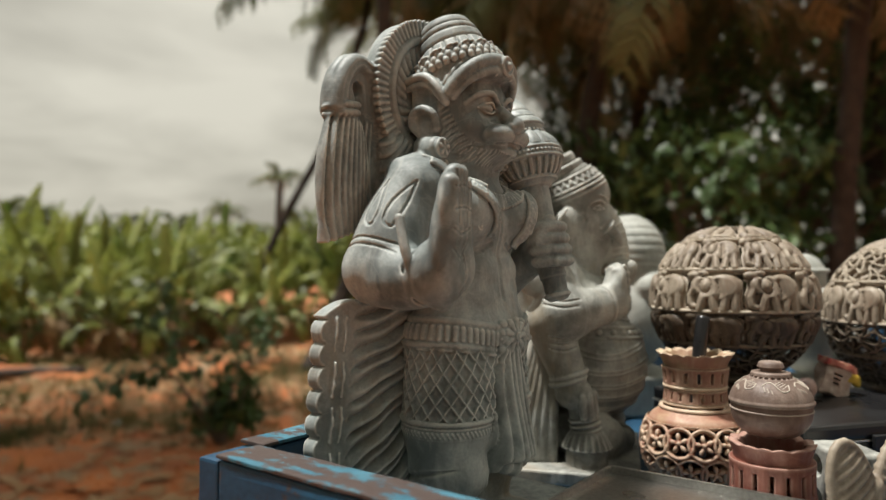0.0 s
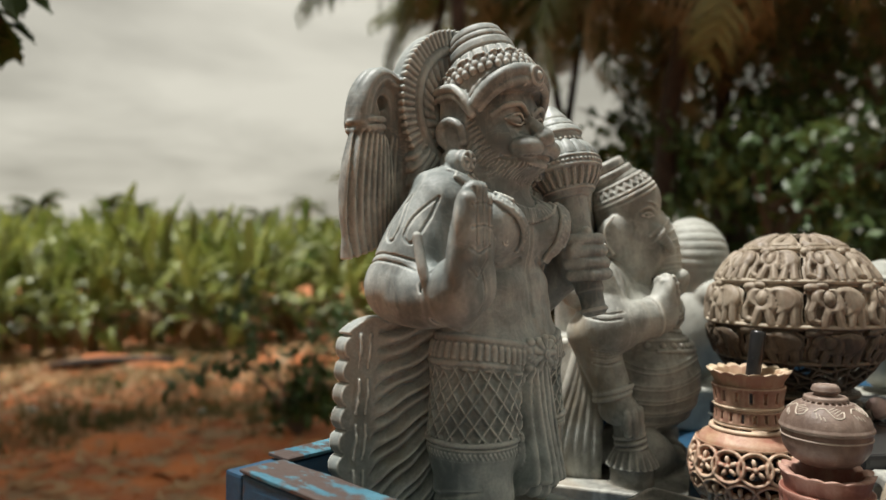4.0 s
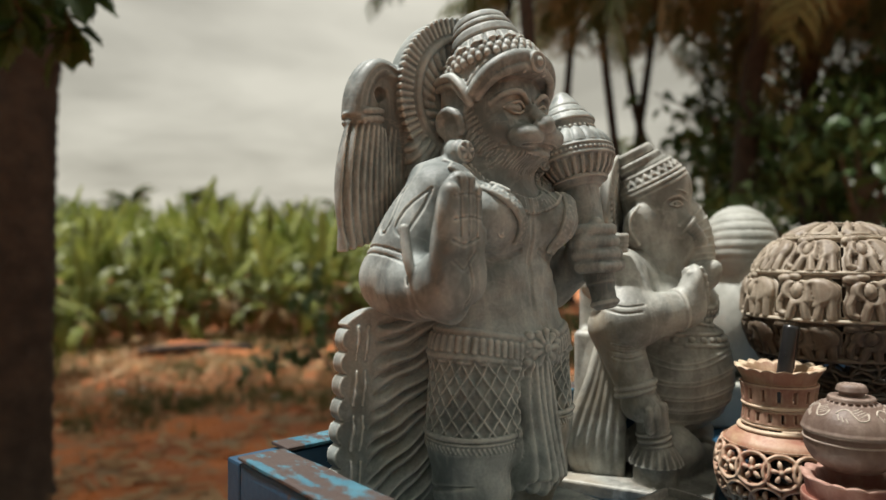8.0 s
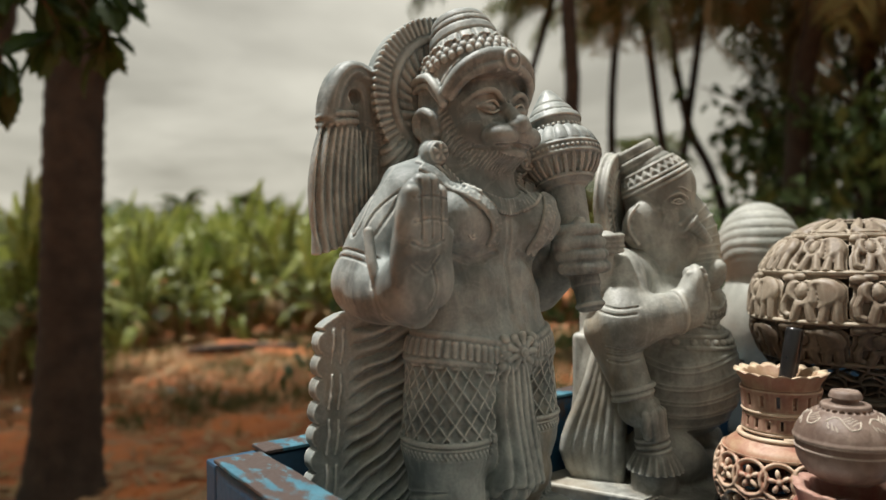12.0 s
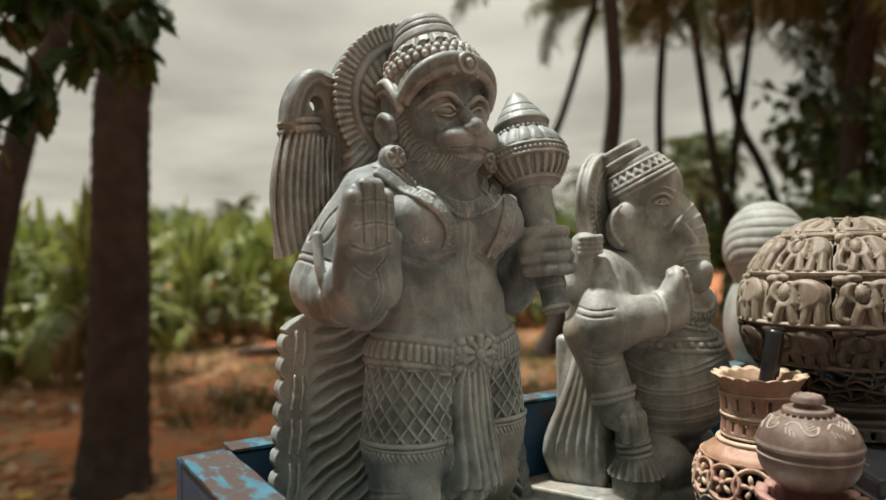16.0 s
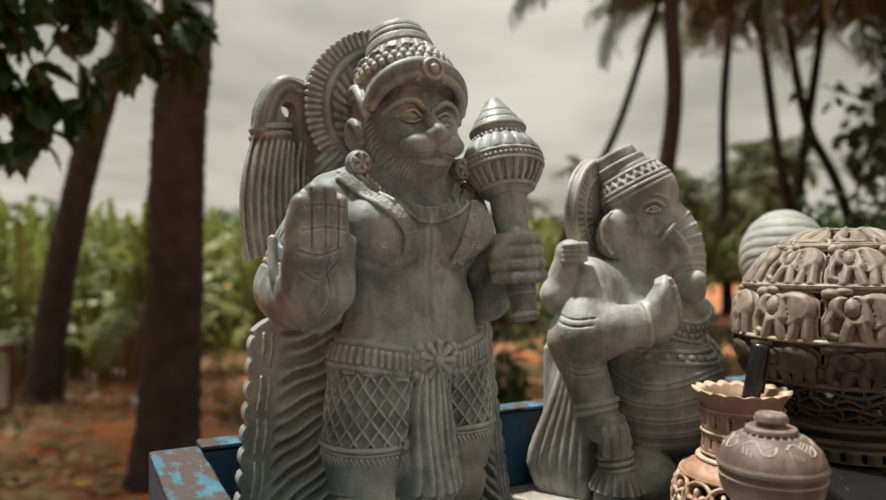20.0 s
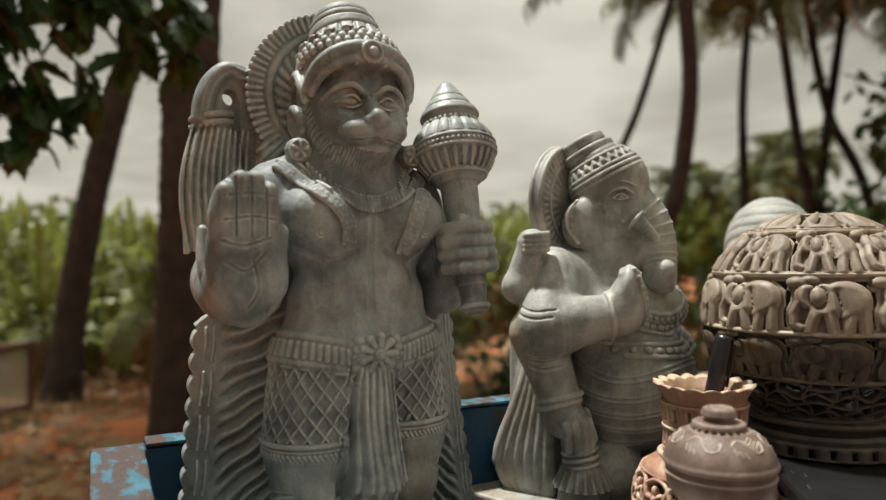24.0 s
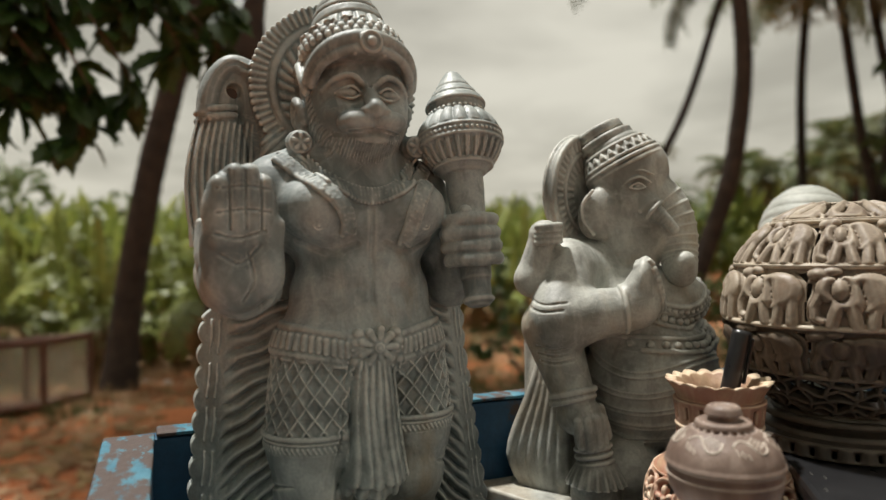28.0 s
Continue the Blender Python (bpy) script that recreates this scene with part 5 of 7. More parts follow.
        c.cord(spline([(2.9 * s, -2.0, 4.9), (3.1 * s, -3.1, 4.0), (2.9 * s, -4.1, 2.9)], 10), np.linspace(0.85, 0.45, 10), 0.05)
        c.cord(spline([(2.6 * s, -3.1, 5.4), (3.4 * s, -2.2, 5.5), (3.7 * s, -1.2, 4.6)], 8), 0.2, 0.2)
        # ear: a flap laid back against the neck
        c.ball(A((3.0 * s, 2.8, 4.4)), (0.8, 1.7, 2.3), 0.9, turn=(8, 0, 6 * s))
        c.cord(spline([(3.75 * s, 3.0, 6.6), (3.7 * s, 3.9, 5.4), (3.7 * s, 3.9, 4.0), (3.6 * s, 3.0, 2.6)], 14), 0.16, 0.3)
        c.cord(spline([(3.6 * s, 0.6, 5.4), (3.75 * s, 0.9, 4.2), (3.5 * s, 0.7, 2.8)], 8), 0.12, 0.3, cut=True)
    tr = spline([(0, -1.8, 6.6), (0, -3.3, 5.0), (-0.1, -4.2, 2.8), (-0.5, -4.5, 0.7), (-1.3, -4.6, -0.7), (-2.4, -4.7, -0.9), (-3.2, -4.9, 0.0)], 32)
    rad = np.interp(np.arange(32), [0, 8, 16, 24, 31], [2.3, 2.1, 1.65, 1.3, 0.95])
    c.cord(tr, rad, 0.2)
    for i in range(4, 26, 2):
        d = tr[i + 1] - tr[i - 1]
        d /= np.linalg.norm(d)
        c.ring(tr[i], d, rad[i] - 0.02, 0.13, 0.08)
    c.ball(A((-3.2, -4.9, 0.2)), (0.75, 0.8, 0.7), 0.2)
    # headband laid over the dome, higher at the front: rolls and a band of leaves
    tilt = A((0.0, 0.46, 0.89))
    tilt /= np.linalg.norm(tilt)
    k0 = A((0.0, 0.5, 9.2))
    up = lambda d: k0 + tilt * d
    fwd = A((0.0, -tilt[2], tilt[1]))
    for d, R, r in ((-0.5, 3.72, 0.2), (0.0, 3.7, 0.2), (0.5, 3.6, 0.16), (1.7, 2.95, 0.2)):
        c.ring(up(d), tilt, R, r, 0.08)
    c.cone(up(0.2), up(1.7), 3.6, 2.95, 0.4, 0.2)
    zig = [up(0.65 + 0.8 * (k % 2)) + (3.52 - 0.36 * (k % 2)) * (A((1, 0, 0)) * math.cos(t) + fwd * math.sin(t)) for k, t in enumerate(np.linspace(0, 2 * math.pi, 49))]
    c.cord(zig, 0.14, 0.08)
    for k in range(24):
        t = 2 * math.pi * (k + 0.5) / 24
        c.ball(up(1.1) + 3.3 * (A((1, 0, 0)) * math.cos(t) + fwd * math.sin(t)), 0.2, 0.06)
    # stepped cap, leaning far back
    back = A((0.1, 0.3, 0.0))
    c.cone(up(1.5), up(2.5), 2.9, 2.6, 0.35, 0.1)
    c.cone(up(2.2) + back, up(3.1) + back, 2.7, 2.65, 0.25, 0.05)
    c.cone(up(3.1) + back * 1.4, up(4.2) + back * 1.4, 2.35, 2.2, 0.3, 0.05)

    head, c = c, body
    # necklaces and the beaded cords across the chest
    c.front()
    for o in (0.0, 0.75, 1.9):
        c.trace([(-4.6 + 0.3 * o, 0.2 - o), (-2.6, -2.6 - o), (1.0, -4.2 - o), (4.6, -3.2 - o), (6.4, -0.6 - o)], 0.22, 0.08, lift=0.12)
    c.beads([(-4.4, -0.5), (-2.6, -3.0), (1.0, -4.6), (4.6, -3.6), (6.3, -1.0)], 0.3, 0.5, lift=0.1)
    c.beads([(-4.0, -1.4), (-2.6, -3.9), (1.0, -5.5), (4.6, -4.5), (6.2, -2.0)], 0.36, 0.62, lift=0.1)
    # beaded belt over the belly
    for o in (0.0, 1.1):
        c.trace([(-5.0, -6.4 - o), (-2.5, -6.7 - o), (1.5, -6.9 - o), (5.0, -6.6 - o), (7.6, -6.0 - o)], 0.24, 0.08, lift=0.12)
    c.beads([(-5.0, -6.95), (-2.5, -7.25), (1.5, -7.45), (5.0, -7.15), (7.6, -6.55)], 0.36, 0.6, lift=0.15)
    # creases round the near arm
    c.front(0)
    for z in (-7.0, -7.6, -8.2):
        c.trace([(-2.4, z), (-1.2, z - 0.3), (0.2, z - 0.1)], 0.1, 0.08, cut=True)
    for z in (-3.2, -3.8):
        c.trace([(-2.8, z), (-1.2, z - 0.2), (0.8, z + 0.1)], 0.1, 0.08, cut=True)
    rng = np.random.default_rng(8)
    for _ in range(160):
        p = A((rng.uniform(-11, 10), rng.uniform(-8, 7), rng.uniform(-21, 12)))
        r = rng.uniform(0.9, 2.2)
        a = rng.uniform(-0.1, 0.08)
        c.relief(lambda X, Y, Z: a * np.clip(1 - ((X - p[0]) ** 2 + (Y - p[1]) ** 2 + (Z - p[2]) ** 2) / r ** 2, 0, 1), p - r, p + r)
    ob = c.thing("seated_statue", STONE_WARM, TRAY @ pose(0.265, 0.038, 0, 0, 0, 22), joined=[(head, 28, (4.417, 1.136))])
    tagged(ob, "grey-brown carved soapstone seated statue with round belly", "statue")


def carve_far_statue():
    c = Carving((-8.5, -7.5, -21.4), (9.5, 7.5, 10.2), 0.16)
    A = np.array
    c.ball(A((0.6, 0, 3.0)), (6.4, 5.4, 6.4), 0.5)

    def ridges(X, Y, Z):
        r = np.sqrt((X + 5.0) ** 2 + (Z + 2.0) ** 2)
        m = np.clip((Z - 1.0) / 0.5, 0, 1)
        return m * (0.2 * np.abs(np.sin(np.pi * r / 1.3)) ** 0.5 - 0.13)
    c.relief(ridges, (-7.5, -7.0, 0.8), (8.5, 7.0, 10.0))
    c.ball(A((0, 0, -7.0)), (7.0, 5.6, 8.0), 0.9)
    c.ball(A((-4.6, -2.0, -2.0)), (3.0, 3.2, 2.6), 0.6)
    for k in range(6):
        c.cord(spline([(-7.4 + 0.4 * k, -2.6, -3.6 - 0.5 * k), (-5.4 + 0.5 * k, -4.7, -1.6 - 0.7 * k), (-2.6 + 0.5 * k, -5.0, -1.2 - 0.9 * k)], 8), 0.34, 0.15)
    c.slab((0.4, 0, -18.1), (7.2, 6.2, 3.1), 0.6, 0.6)
    ob = c.thing("far_statue", STONE_PALE, on_tray(58.2, 7.8, -1.0, 40))
    tagged(ob, "pale grey carved soapstone statue with a ridged crest", "statue")
    c = Carving((-6.5, -5.5, -22.4), (6.5, 5.5, 4.2), 0.2)
    c.ball(A((0, 0, -1.5)), (3.2, 3.0, 3.6), 0.5)
    c.ball(A((0, 0, -9.0)), (4.8, 4.0, 6.5), 1.0)
    c.ball(A((-3.6, -1, -6.0)), (1.8, 1.8, 3.2), 0.6)
    c.ball(A((3.6, -1, -6.0)), (1.8, 1.8, 3.2), 0.6)
    c.hoop((0, 0, -0.4), 3.1, 0.3, "z", 0.1)
    c.slab((0, 0, -19.0), (5.2, 4.6, 3.1), 0.5, 0.5)
    ob = c.thing("small_statue", STONE_PALE, on_tray(66.0, -15.5, 0, 30))
    tagged(ob, "small pale soapstone statue standing behind the carved globes", "statue")
    for x, y, turn, k in ((70.0, -9.0, 60, 0.8), (72.0, -21.0, 10, 0.72)):
        copy_thing(ob, on_tray(x, y, -22.2 + 22.2 * k, turn) @ Matrix.Scale(k, 4))


carve_seated()
carve_far_statue()

# ------------------------------------------------------------------ pierced vessels
class Meridian:
    """Wraps a flat sheet (u round the axis, v up the profile, w outwards) round a turned profile in centimetres."""

    def __init__(self, profile, around):
        p = spline(profile, 160)
        d = np.linalg.norm(np.diff(p, axis=0), axis=1)
        self.s = np.concatenate(([0], np.cumsum(d)))
        self.p, self.around, self.length = p, around, self.s[-1]
        t = np.gradient(p, self.s, axis=0)
        t /= np.linalg.norm(t, axis=1)[:, None]
        self.n = np.stack((t[:, 1], -t[:, 0]), 1)

    def __call__(self, q):
        a = 2 * math.pi * q[:, 0] / self.around
        f = lambda col: np.interp(q[:, 1], self.s, col)
        r = f(self.p[:, 0]) + q[:, 2] * f(self.n[:, 0])
        z = f(self.p[:, 1]) + q[:, 2] * f(self.n[:, 1])
        return np.stack((r * np.cos(a), r * np.sin(a), z), 1)


def pierced(name, mer, tiles, motif, h, mat, parent, label="", thick=0.34, proud=0.3, back=0.0):
    """A band of stone with a motif left standing and the rest cut through. motif(x, y, T, H) gives the distance to the motif."""
    c = Carving((-h * 2, -h * 2, -1.0), (mer.around + h * 2, mer.length + h * 2, 1.2), h)
    T, H = mer.around / tiles, mer.length
    sl, X, Y, Z = c.region((-9, -9, -9), (999, 999, 999))
    k = np.floor(X / T)
    x = X - (k + 0.5) * T
    m = motif(x, Y, T, H, k)
    frame_d = np.minimum(Y, H - Y) - 0.18
    m = np.minimum(m, frame_d)
    up = thick * 0.5 + proud * np.clip(-m * 2.2, 0, 1) ** 0.6
    d = np.maximum(np.maximum(m * 0.8, Z - up), -thick - Z)
    if back:
        # ground left standing behind the motif, cut through only where it is widest
        d = np.minimum(d, np.maximum(np.maximum((m - back) * 0.8, Z + thick * 0.35), -thick - Z))
    c.D[:] = np.maximum(d, np.maximum(np.maximum(-X, X - mer.around), np.maximum(-Y, Y - H)))
    return c.thing(name, mat, None, parent, label, wrap=mer)


def seg(x, y, ax, ay, bx, by):
    dx, dy = bx - ax, by - ay
    t = np.clip(((x - ax) * dx + (y - ay) * dy) / (dx * dx + dy * dy + 1e-9), 0, 1)
    return np.sqrt((x - ax - t * dx) ** 2 + (y - ay - t * dy) ** 2)


def oval(x, y, cx, cy, rx, ry):
    return (np.sqrt(((x - cx) / rx) ** 2 + ((y - cy) / ry) ** 2) - 1) * min(rx, ry)


def beast_tile(x, y, T, H, k):
    """A striding humped beast with a hanging snout, a leaf between it and the next."""
    s = H / 4.2
    w = T / 4.6
    x = x / w
    y = y / s
    body = np.minimum(oval(x, y, 0.75, 2.4, 1.35, 1.25), oval(x, y, -0.25, 2.35, 0.95, 1.1))
    head = oval(x, y, -1.2, 2.6, 0.62, 0.8)
    stub = np.minimum(np.minimum(seg(x, y, -0.75, 1.6, -1.05, 0.2), seg(x, y, -0.1, 1.5, 0.12, 0.2)), np.minimum(seg(x, y, 0.95, 1.4, 0.8, 0.2), seg(x, y, 1.6, 1.8, 1.65, 0.2))) - 0.3
    snout = np.minimum(np.minimum(seg(x, y, -1.5, 2.5, -1.85, 1.5), seg(x, y, -1.85, 1.5, -1.8, 0.7)), seg(x, y, -1.8, 0.7, -1.5, 0.5)) - 0.22
    leaf = np.minimum(oval(x, y, -1.75, 3.6, 0.55, 0.36), oval(x, y, -1.0, 3.8, 0.45, 0.26))
    d = np.minimum(np.minimum(body, head), np.minimum(stub, snout))
    ear = np.abs(oval(x, y, -0.62, 2.55, 0.46, 0.75))
    crease = np.minimum(seg(x, y, 0.3, 2.9, 0.55, 1.7), seg(x, y, 0.55, 1.7, 0.4, 1.2))
    d = np.maximum(d, np.maximum(0.05 - ear, 0.05 - crease))
    return np.minimum(d, leaf) * min(w, s) - 0.03


def leaf_tile(x, y, T, H, k):
    """Pointed leaves that spring from a rim, with a slit along each."""
    u = np.abs(x) / T
    t = y / H
    leaf = (u - 0.46 * np.sin(np.pi * np.clip(0.25 + 0.75 * t, 0, 1))) * T
    slit = seg(x, y, -0.1 * T, 0.25 * H, 0.1 * T, 0.7 * H) - 0.13
    web = np.minimum(np.abs(seg(x, y, -0.5 * T, 0.1 * H, 0.2 * T, 0.9 * H)) - 0.18, np.abs(seg(x, y, 0.5 * T, 0.1 * H, -0.2 * T, 0.9 * H)) - 0.18)
    return np.minimum(np.maximum(leaf, -slit), web)


def lotus_tile(x, y, T, H, k):
    """Interlaced rings with petals."""
    d = 9.0
    for row, shift in ((0.27, 0.0), (0.73, 0.5)):
        cy, R = H * row, T * 0.6
        q = (x / T - shift + 0.5) % 1.0 * T - 0.5 * T
        for o in (-1, 0, 1):
            d = np.minimum(d, np.abs(np.sqrt((q - o * T) ** 2 + (y - cy) ** 2) - R) - 0.17)
        d = np.minimum(d, oval(q, y, 0, cy, 0.26, 0.26))
        for a in range(5):
            ca, sa = math.cos(a * 2 * math.pi / 5 + 0.5), math.sin(a * 2 * math.pi / 5 + 0.5)
            d = np.minimum(d, oval(ca * q + sa * (y - cy), -sa * q + ca * (y - cy), 0.6, 0, 0.36, 0.2))
    return d


def vine_tile(x, y, T, H, k):
    """A tangle of tendrils."""
    d = 9.0
    for i in range(5):
        yy = H * (0.1 + 0.2 * i)
        d = np.minimum(d, np.abs(y - yy - 0.34 * np.sin(2 * math.pi * x / T * (1 + i % 2) + 1.3 * i)) - 0.13)
    for o in (-0.3, 0.05, 0.36):
        d = np.minimum(d, np.abs(x - o * T - 0.3 * np.sin(y * 2.1 + 7 * o)) - 0.13)
    return d


def bars_tile(x, y, T, H, k):
    """Narrow upright slots."""
    hole = np.maximum(np.abs(x) - T * 0.11, np.abs(y - H * 0.5) - H * 0.28)
    return -hole


def rim(R, r, z, mat, parent, name="rim", steps=72):
    prof = [(R + r * math.cos(a), z + r * 0.8 * math.sin(a)) for a in np.linspace(0, 2 * math.pi, 11)]
    bm = bmesh.new()
    rings = []
    for q, zz in prof[:-1]:
        rings.append([bm.verts.new((0.01 * q * math.cos(t), 0.01 * q * math.sin(t), 0.01 * zz)) for t in np.linspace(0, 2 * math.pi, steps, endpoint=False)])
    for i in range(len(rings)):
        a, b = rings[i], rings[(i + 1) % len(rings)]
        for k in range(steps):
            bm.faces.new((a[k], a[(k + 1) % steps], b[(k + 1) % steps], b[k]))
    bmesh.ops.recalc_face_normals(bm, faces=bm.faces[:])
    return part(name, bm, mat, parent, smooth=True)


def globe(m, R, mat, label, upper, middle, lower, n_tiles, turn):
    """A pierced stone globe in bands, on a pierced ring stand. Heights from its middle."""
    g = thing("carved_globe", m @ pose(0, 0, 0, 0, 0, turn), label, "lamp", "carved stone globes")
    at = lambda z: (math.sqrt(max(R * R - z * z, 0)), z)
    zs = (-0.86 * R, -0.05 * R, 0.45 * R, 0.83 * R)
    arc = lambda a, b: [at(z) for z in np.linspace(a, b, 9)]
    cut = -0.46 * R
    low = arc(zs[0], cut)
    # bands below the middle have their shade put into a darker stone colour
    pierced("base_band", Meridian(low, 2 * math.pi * low[-1][0]), n_tiles, vine_tile, 0.13, DEEP_SHADED_CREAM, g, "pierced brown underside with shade put into its colour", 0.4, 0.16)
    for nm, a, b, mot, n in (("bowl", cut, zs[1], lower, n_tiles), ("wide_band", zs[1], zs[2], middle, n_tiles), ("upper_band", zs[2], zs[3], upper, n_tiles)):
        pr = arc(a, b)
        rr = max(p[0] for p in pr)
        pierced(nm, Meridian(pr, 2 * math.pi * rr), n, mot, 0.11, SHADED_CREAM if b <= zs[1] else mat, g, "brown lower half with shade put into its colour" if b <= zs[1] else "", 0.4, 0.26 if b <= zs[1] else 0.34, 0.26 if mot is beast_tile else 0.0)
    top = arc(zs[3], 0.985 * R)
    pierced("crown", Meridian(top, 2 * math.pi * top[0][0]), 9, leaf_tile, 0.12, mat, g)
    part("finial", lathe([(0, 0.0098 * R), (0.0012 * R, 0.0099 * R), (0.0020 * R, 0.0098 * R), (0.0018 * R, 0.0094 * R), (0, 0.0093 * R)], 24), mat, g, smooth=True)
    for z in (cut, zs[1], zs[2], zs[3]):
        rim(at(z)[0] + 0.08, 0.26, z, SHADED_CREAM if z == cut else mat, g)
    rim(at(zs[0])[0] + 0.3, 0.45, zs[0] - 0.1, DEEP_SHADED_CREAM, g, "foot_ring")
    return g, zs[0] - 0.3


def stand(g, z0, zb):
    """A stepped ring stand with a low pierced band, from z0 down to zb."""
    h = z0 - zb
    # the dark colour imitates the shade under the globe
    part("stand", shell([(6.9, zb + 0.41 * h), (6.4, zb + 0.52 * h), (5.6, zb + 0.7 * h), (5.4, z0 - 0.1 * h), (5.9, z0 + 0.2)], 0.6), DEEP_SHADED_CREAM, g, "stepped brown stand, its colour darkened for shade", True)
    pierced("stand_band", Meridian([(7.0, zb), (6.9, zb + 0.19 * h), (6.8, zb + 0.41 * h)], 2 * math.pi * 6.9), 30, bars_tile, 0.12, DEEP_SHADED_CREAM, g)
    rim(6.95, 0.2, zb + 0.42 * h, DEEP_SHADED_CREAM, g, "stand_ring")
    rim(5.9, 0.35, z0, DEEP_SHADED_CREAM, g, "stand_ring")


def build_globes():
    m = on_tray(37.9, -12.5, -4.2)
    g, z0 = globe(m, 8.85, CREAM, "round pierced cream soapstone globe with carved bands", beast_tile, beast_tile, beast_tile, 9, 2)
    stand(g, z0, -10.35)
    m = on_tray(55.6, -29.2, -6.0)
    g, z0 = globe(m, 9.6, CREAM, "round pierced soapstone globe covered in carved tendrils", vine_tile, beast_tile, vine_tile, 12, 75)
    stand(g, z0, -16.2)


def scalloped(parent, R, z, mat, n, r=0.62, name="scallop"):
    """Rounded lobes round a rim, one mesh each."""
    me = None
    for k in range(n):
        a = 2 * math.pi * k / n
        if me is None:
            bm = bmesh.new()
            bmesh.ops.create_uvsphere(bm, u_segments=12, v_segments=8, radius=0.01 * r)
            for v in bm.verts:
                v.co = Vector((v.co.x * 1.25, v.co.y * 1.35, v.co.z * 0.62))
                v.co += noise.noise_vector(v.co * 300) * 0.0004
            ob = part(name, bm, mat, parent, smooth=True)
            me = ob.data
        else:
            ob = new(name, me)
            ob.parent = parent
        ob.matrix_basis = pose(0.01 * R * math.cos(a), 0.01 * R * math.sin(a), 0.01 * (z + 0.12 * math.sin(5 * a)), 0, 20, math.degrees(a))


def frill(parent, profile, n, mat, label, depth=0.55):
    """A flaring lip whose edge waves in and out and up and down."""
    bm = bmesh.new()
    steps, rings = 156, []
    prof = spline(profile, 12)
    z0, z1 = prof[0][1], prof[-1][1]
    both = [(r, z, 0.0) for r, z in prof] + [(r - 0.75, z - 0.1, 0.42) for r, z in prof[::-1]]
    for r, z, _ in both:
        t = max(0.0, min(1.0, (z - z0) / (z1 - z0)))
        ring = []
        for k in range(steps):
            a = 2 * math.pi * k / steps
            lobe = 0.62 * abs(math.cos(n * a / 2 + 0.5 * noise.noise((2 * math.cos(a), 2 * math.sin(a), n)))) ** 0.8 - 0.36
            uneven = 0.12 * noise.noise((3 * math.cos(a), 3 * math.sin(a), z))
            q = r + t * t * (depth * lobe + uneven)
            ring.append(bm.verts.new((0.01 * q * math.cos(a), 0.01 * q * math.sin(a), 0.01 * (z + t ** 3 * depth * lobe))))
        rings.append(ring)
    rings.append(rings[0])
    for a, b in zip(rings, rings[1:]):
        for k in range(steps):
            bm.faces.new((a[k], a[(k + 1) % steps], b[(k + 1) % steps], b[k]))
    bmesh.ops.recalc_face_normals(bm, faces=bm.faces[:])
    return part("lip", bm, mat, parent, label, True)


def shell(profile, wall, steps=64, wob=0.006):
    """An open turned vessel with a wall, from (radius, height) in centimetres."""
    out = [(0.01 * r, 0.01 * z) for r, z in spline(profile, 40)]
    inn = [(max(r - 0.01 * wall, 0.0005), z) for r, z in out][::-1]
    inn[-1] = (inn[-1][0], inn[-1][1] + 0.01 * wall)
    return lathe(out + inn, steps, wob)


def build_vase():
    v = thing("pen_vase", on_tray(25.2, -12.0, -21.35), "pink and cream carved soapstone vase holding a black pen", "vase")
    pierced("belly", Meridian([(4.1, 0.4), (4.9, 1.7), (5.25, 3.3), (5.1, 4.8), (4.55, 6.0)], 2 * math.pi * 5.1), 14, lotus_tile, 0.1, PINK, v, "pierced lattice belly")
    part("foot", shell([(3.9, -0.85), (4.25, -0.5), (4.35, 0.1), (4.15, 0.55)], 0.5), RED_STONE, v, "dark red stained foot", True)
    part("shoulder", shell([(4.6, 5.9), (4.35, 6.4), (3.7, 6.9), (3.2, 7.25)], 0.45), PINK, v, "", True)
    rim(3.3, 0.26, 7.25, PINK, v)
    rim(3.0, 0.18, 7.7, PINK, v)
    pierced("neck_band", Meridian([(2.95, 7.8), (2.85, 8.7), (2.85, 9.2)], 2 * math.pi * 2.85), 18, bars_tile, 0.09, NECK_PINK, v, "reddish slotted neck band", 0.3, 0.1)
    rim(2.95, 0.22, 9.4, PINK, v)
    pierced("neck_band", Meridian([(2.85, 9.5), (2.95, 10.6), (3.1, 11.4)], 2 * math.pi * 2.85), 15, bars_tile, 0.09, NECK_PINK, v, "reddish slotted neck band", 0.3, 0.1)
    frill(v, [(3.0, 11.3), (3.2, 11.9), (3.5, 12.4), (3.75, 12.75)], 17, LIP_CREAM, "flared wavy cream lip", 0.42)
    # the pen leans in the vase
    pen = thing("pen", on_tray(25.2, -12.0, -21.6), "thick black pen leaning in the vase", "pen")
    q = Vector((0.021, -0.003, 0.166)) - Vector((-0.0165, 0.005, 0.012))
    rot = q.to_track_quat("Z", "Y").to_matrix().to_4x4()
    pen.matrix_world = pen.matrix_world @ Matrix.Translation((-0.0165, 0.005, 0.012)) @ rot
    L = q.length
    part("barrel", lathe([(0, 0), (0.004, 0.0), (0.0052, 0.004), (0.0052, 0.02), (0.0055, L * 0.62), (0.0055, L * 0.63)], 28), BLACK, pen, "", True)
    part("cap", lathe([(0.0064, L * 0.63), (0.0068, L * 0.64), (0.0072, L * 0.975), (0.0068, L * 0.995), (0, L)], 28), BLACK, pen, "glossy black cap", True)
    part("clip", block((0.004, 0.0025, L * 0.22), (0, -0.0098, L * 0.86), 0.0008), BLACK, pen)


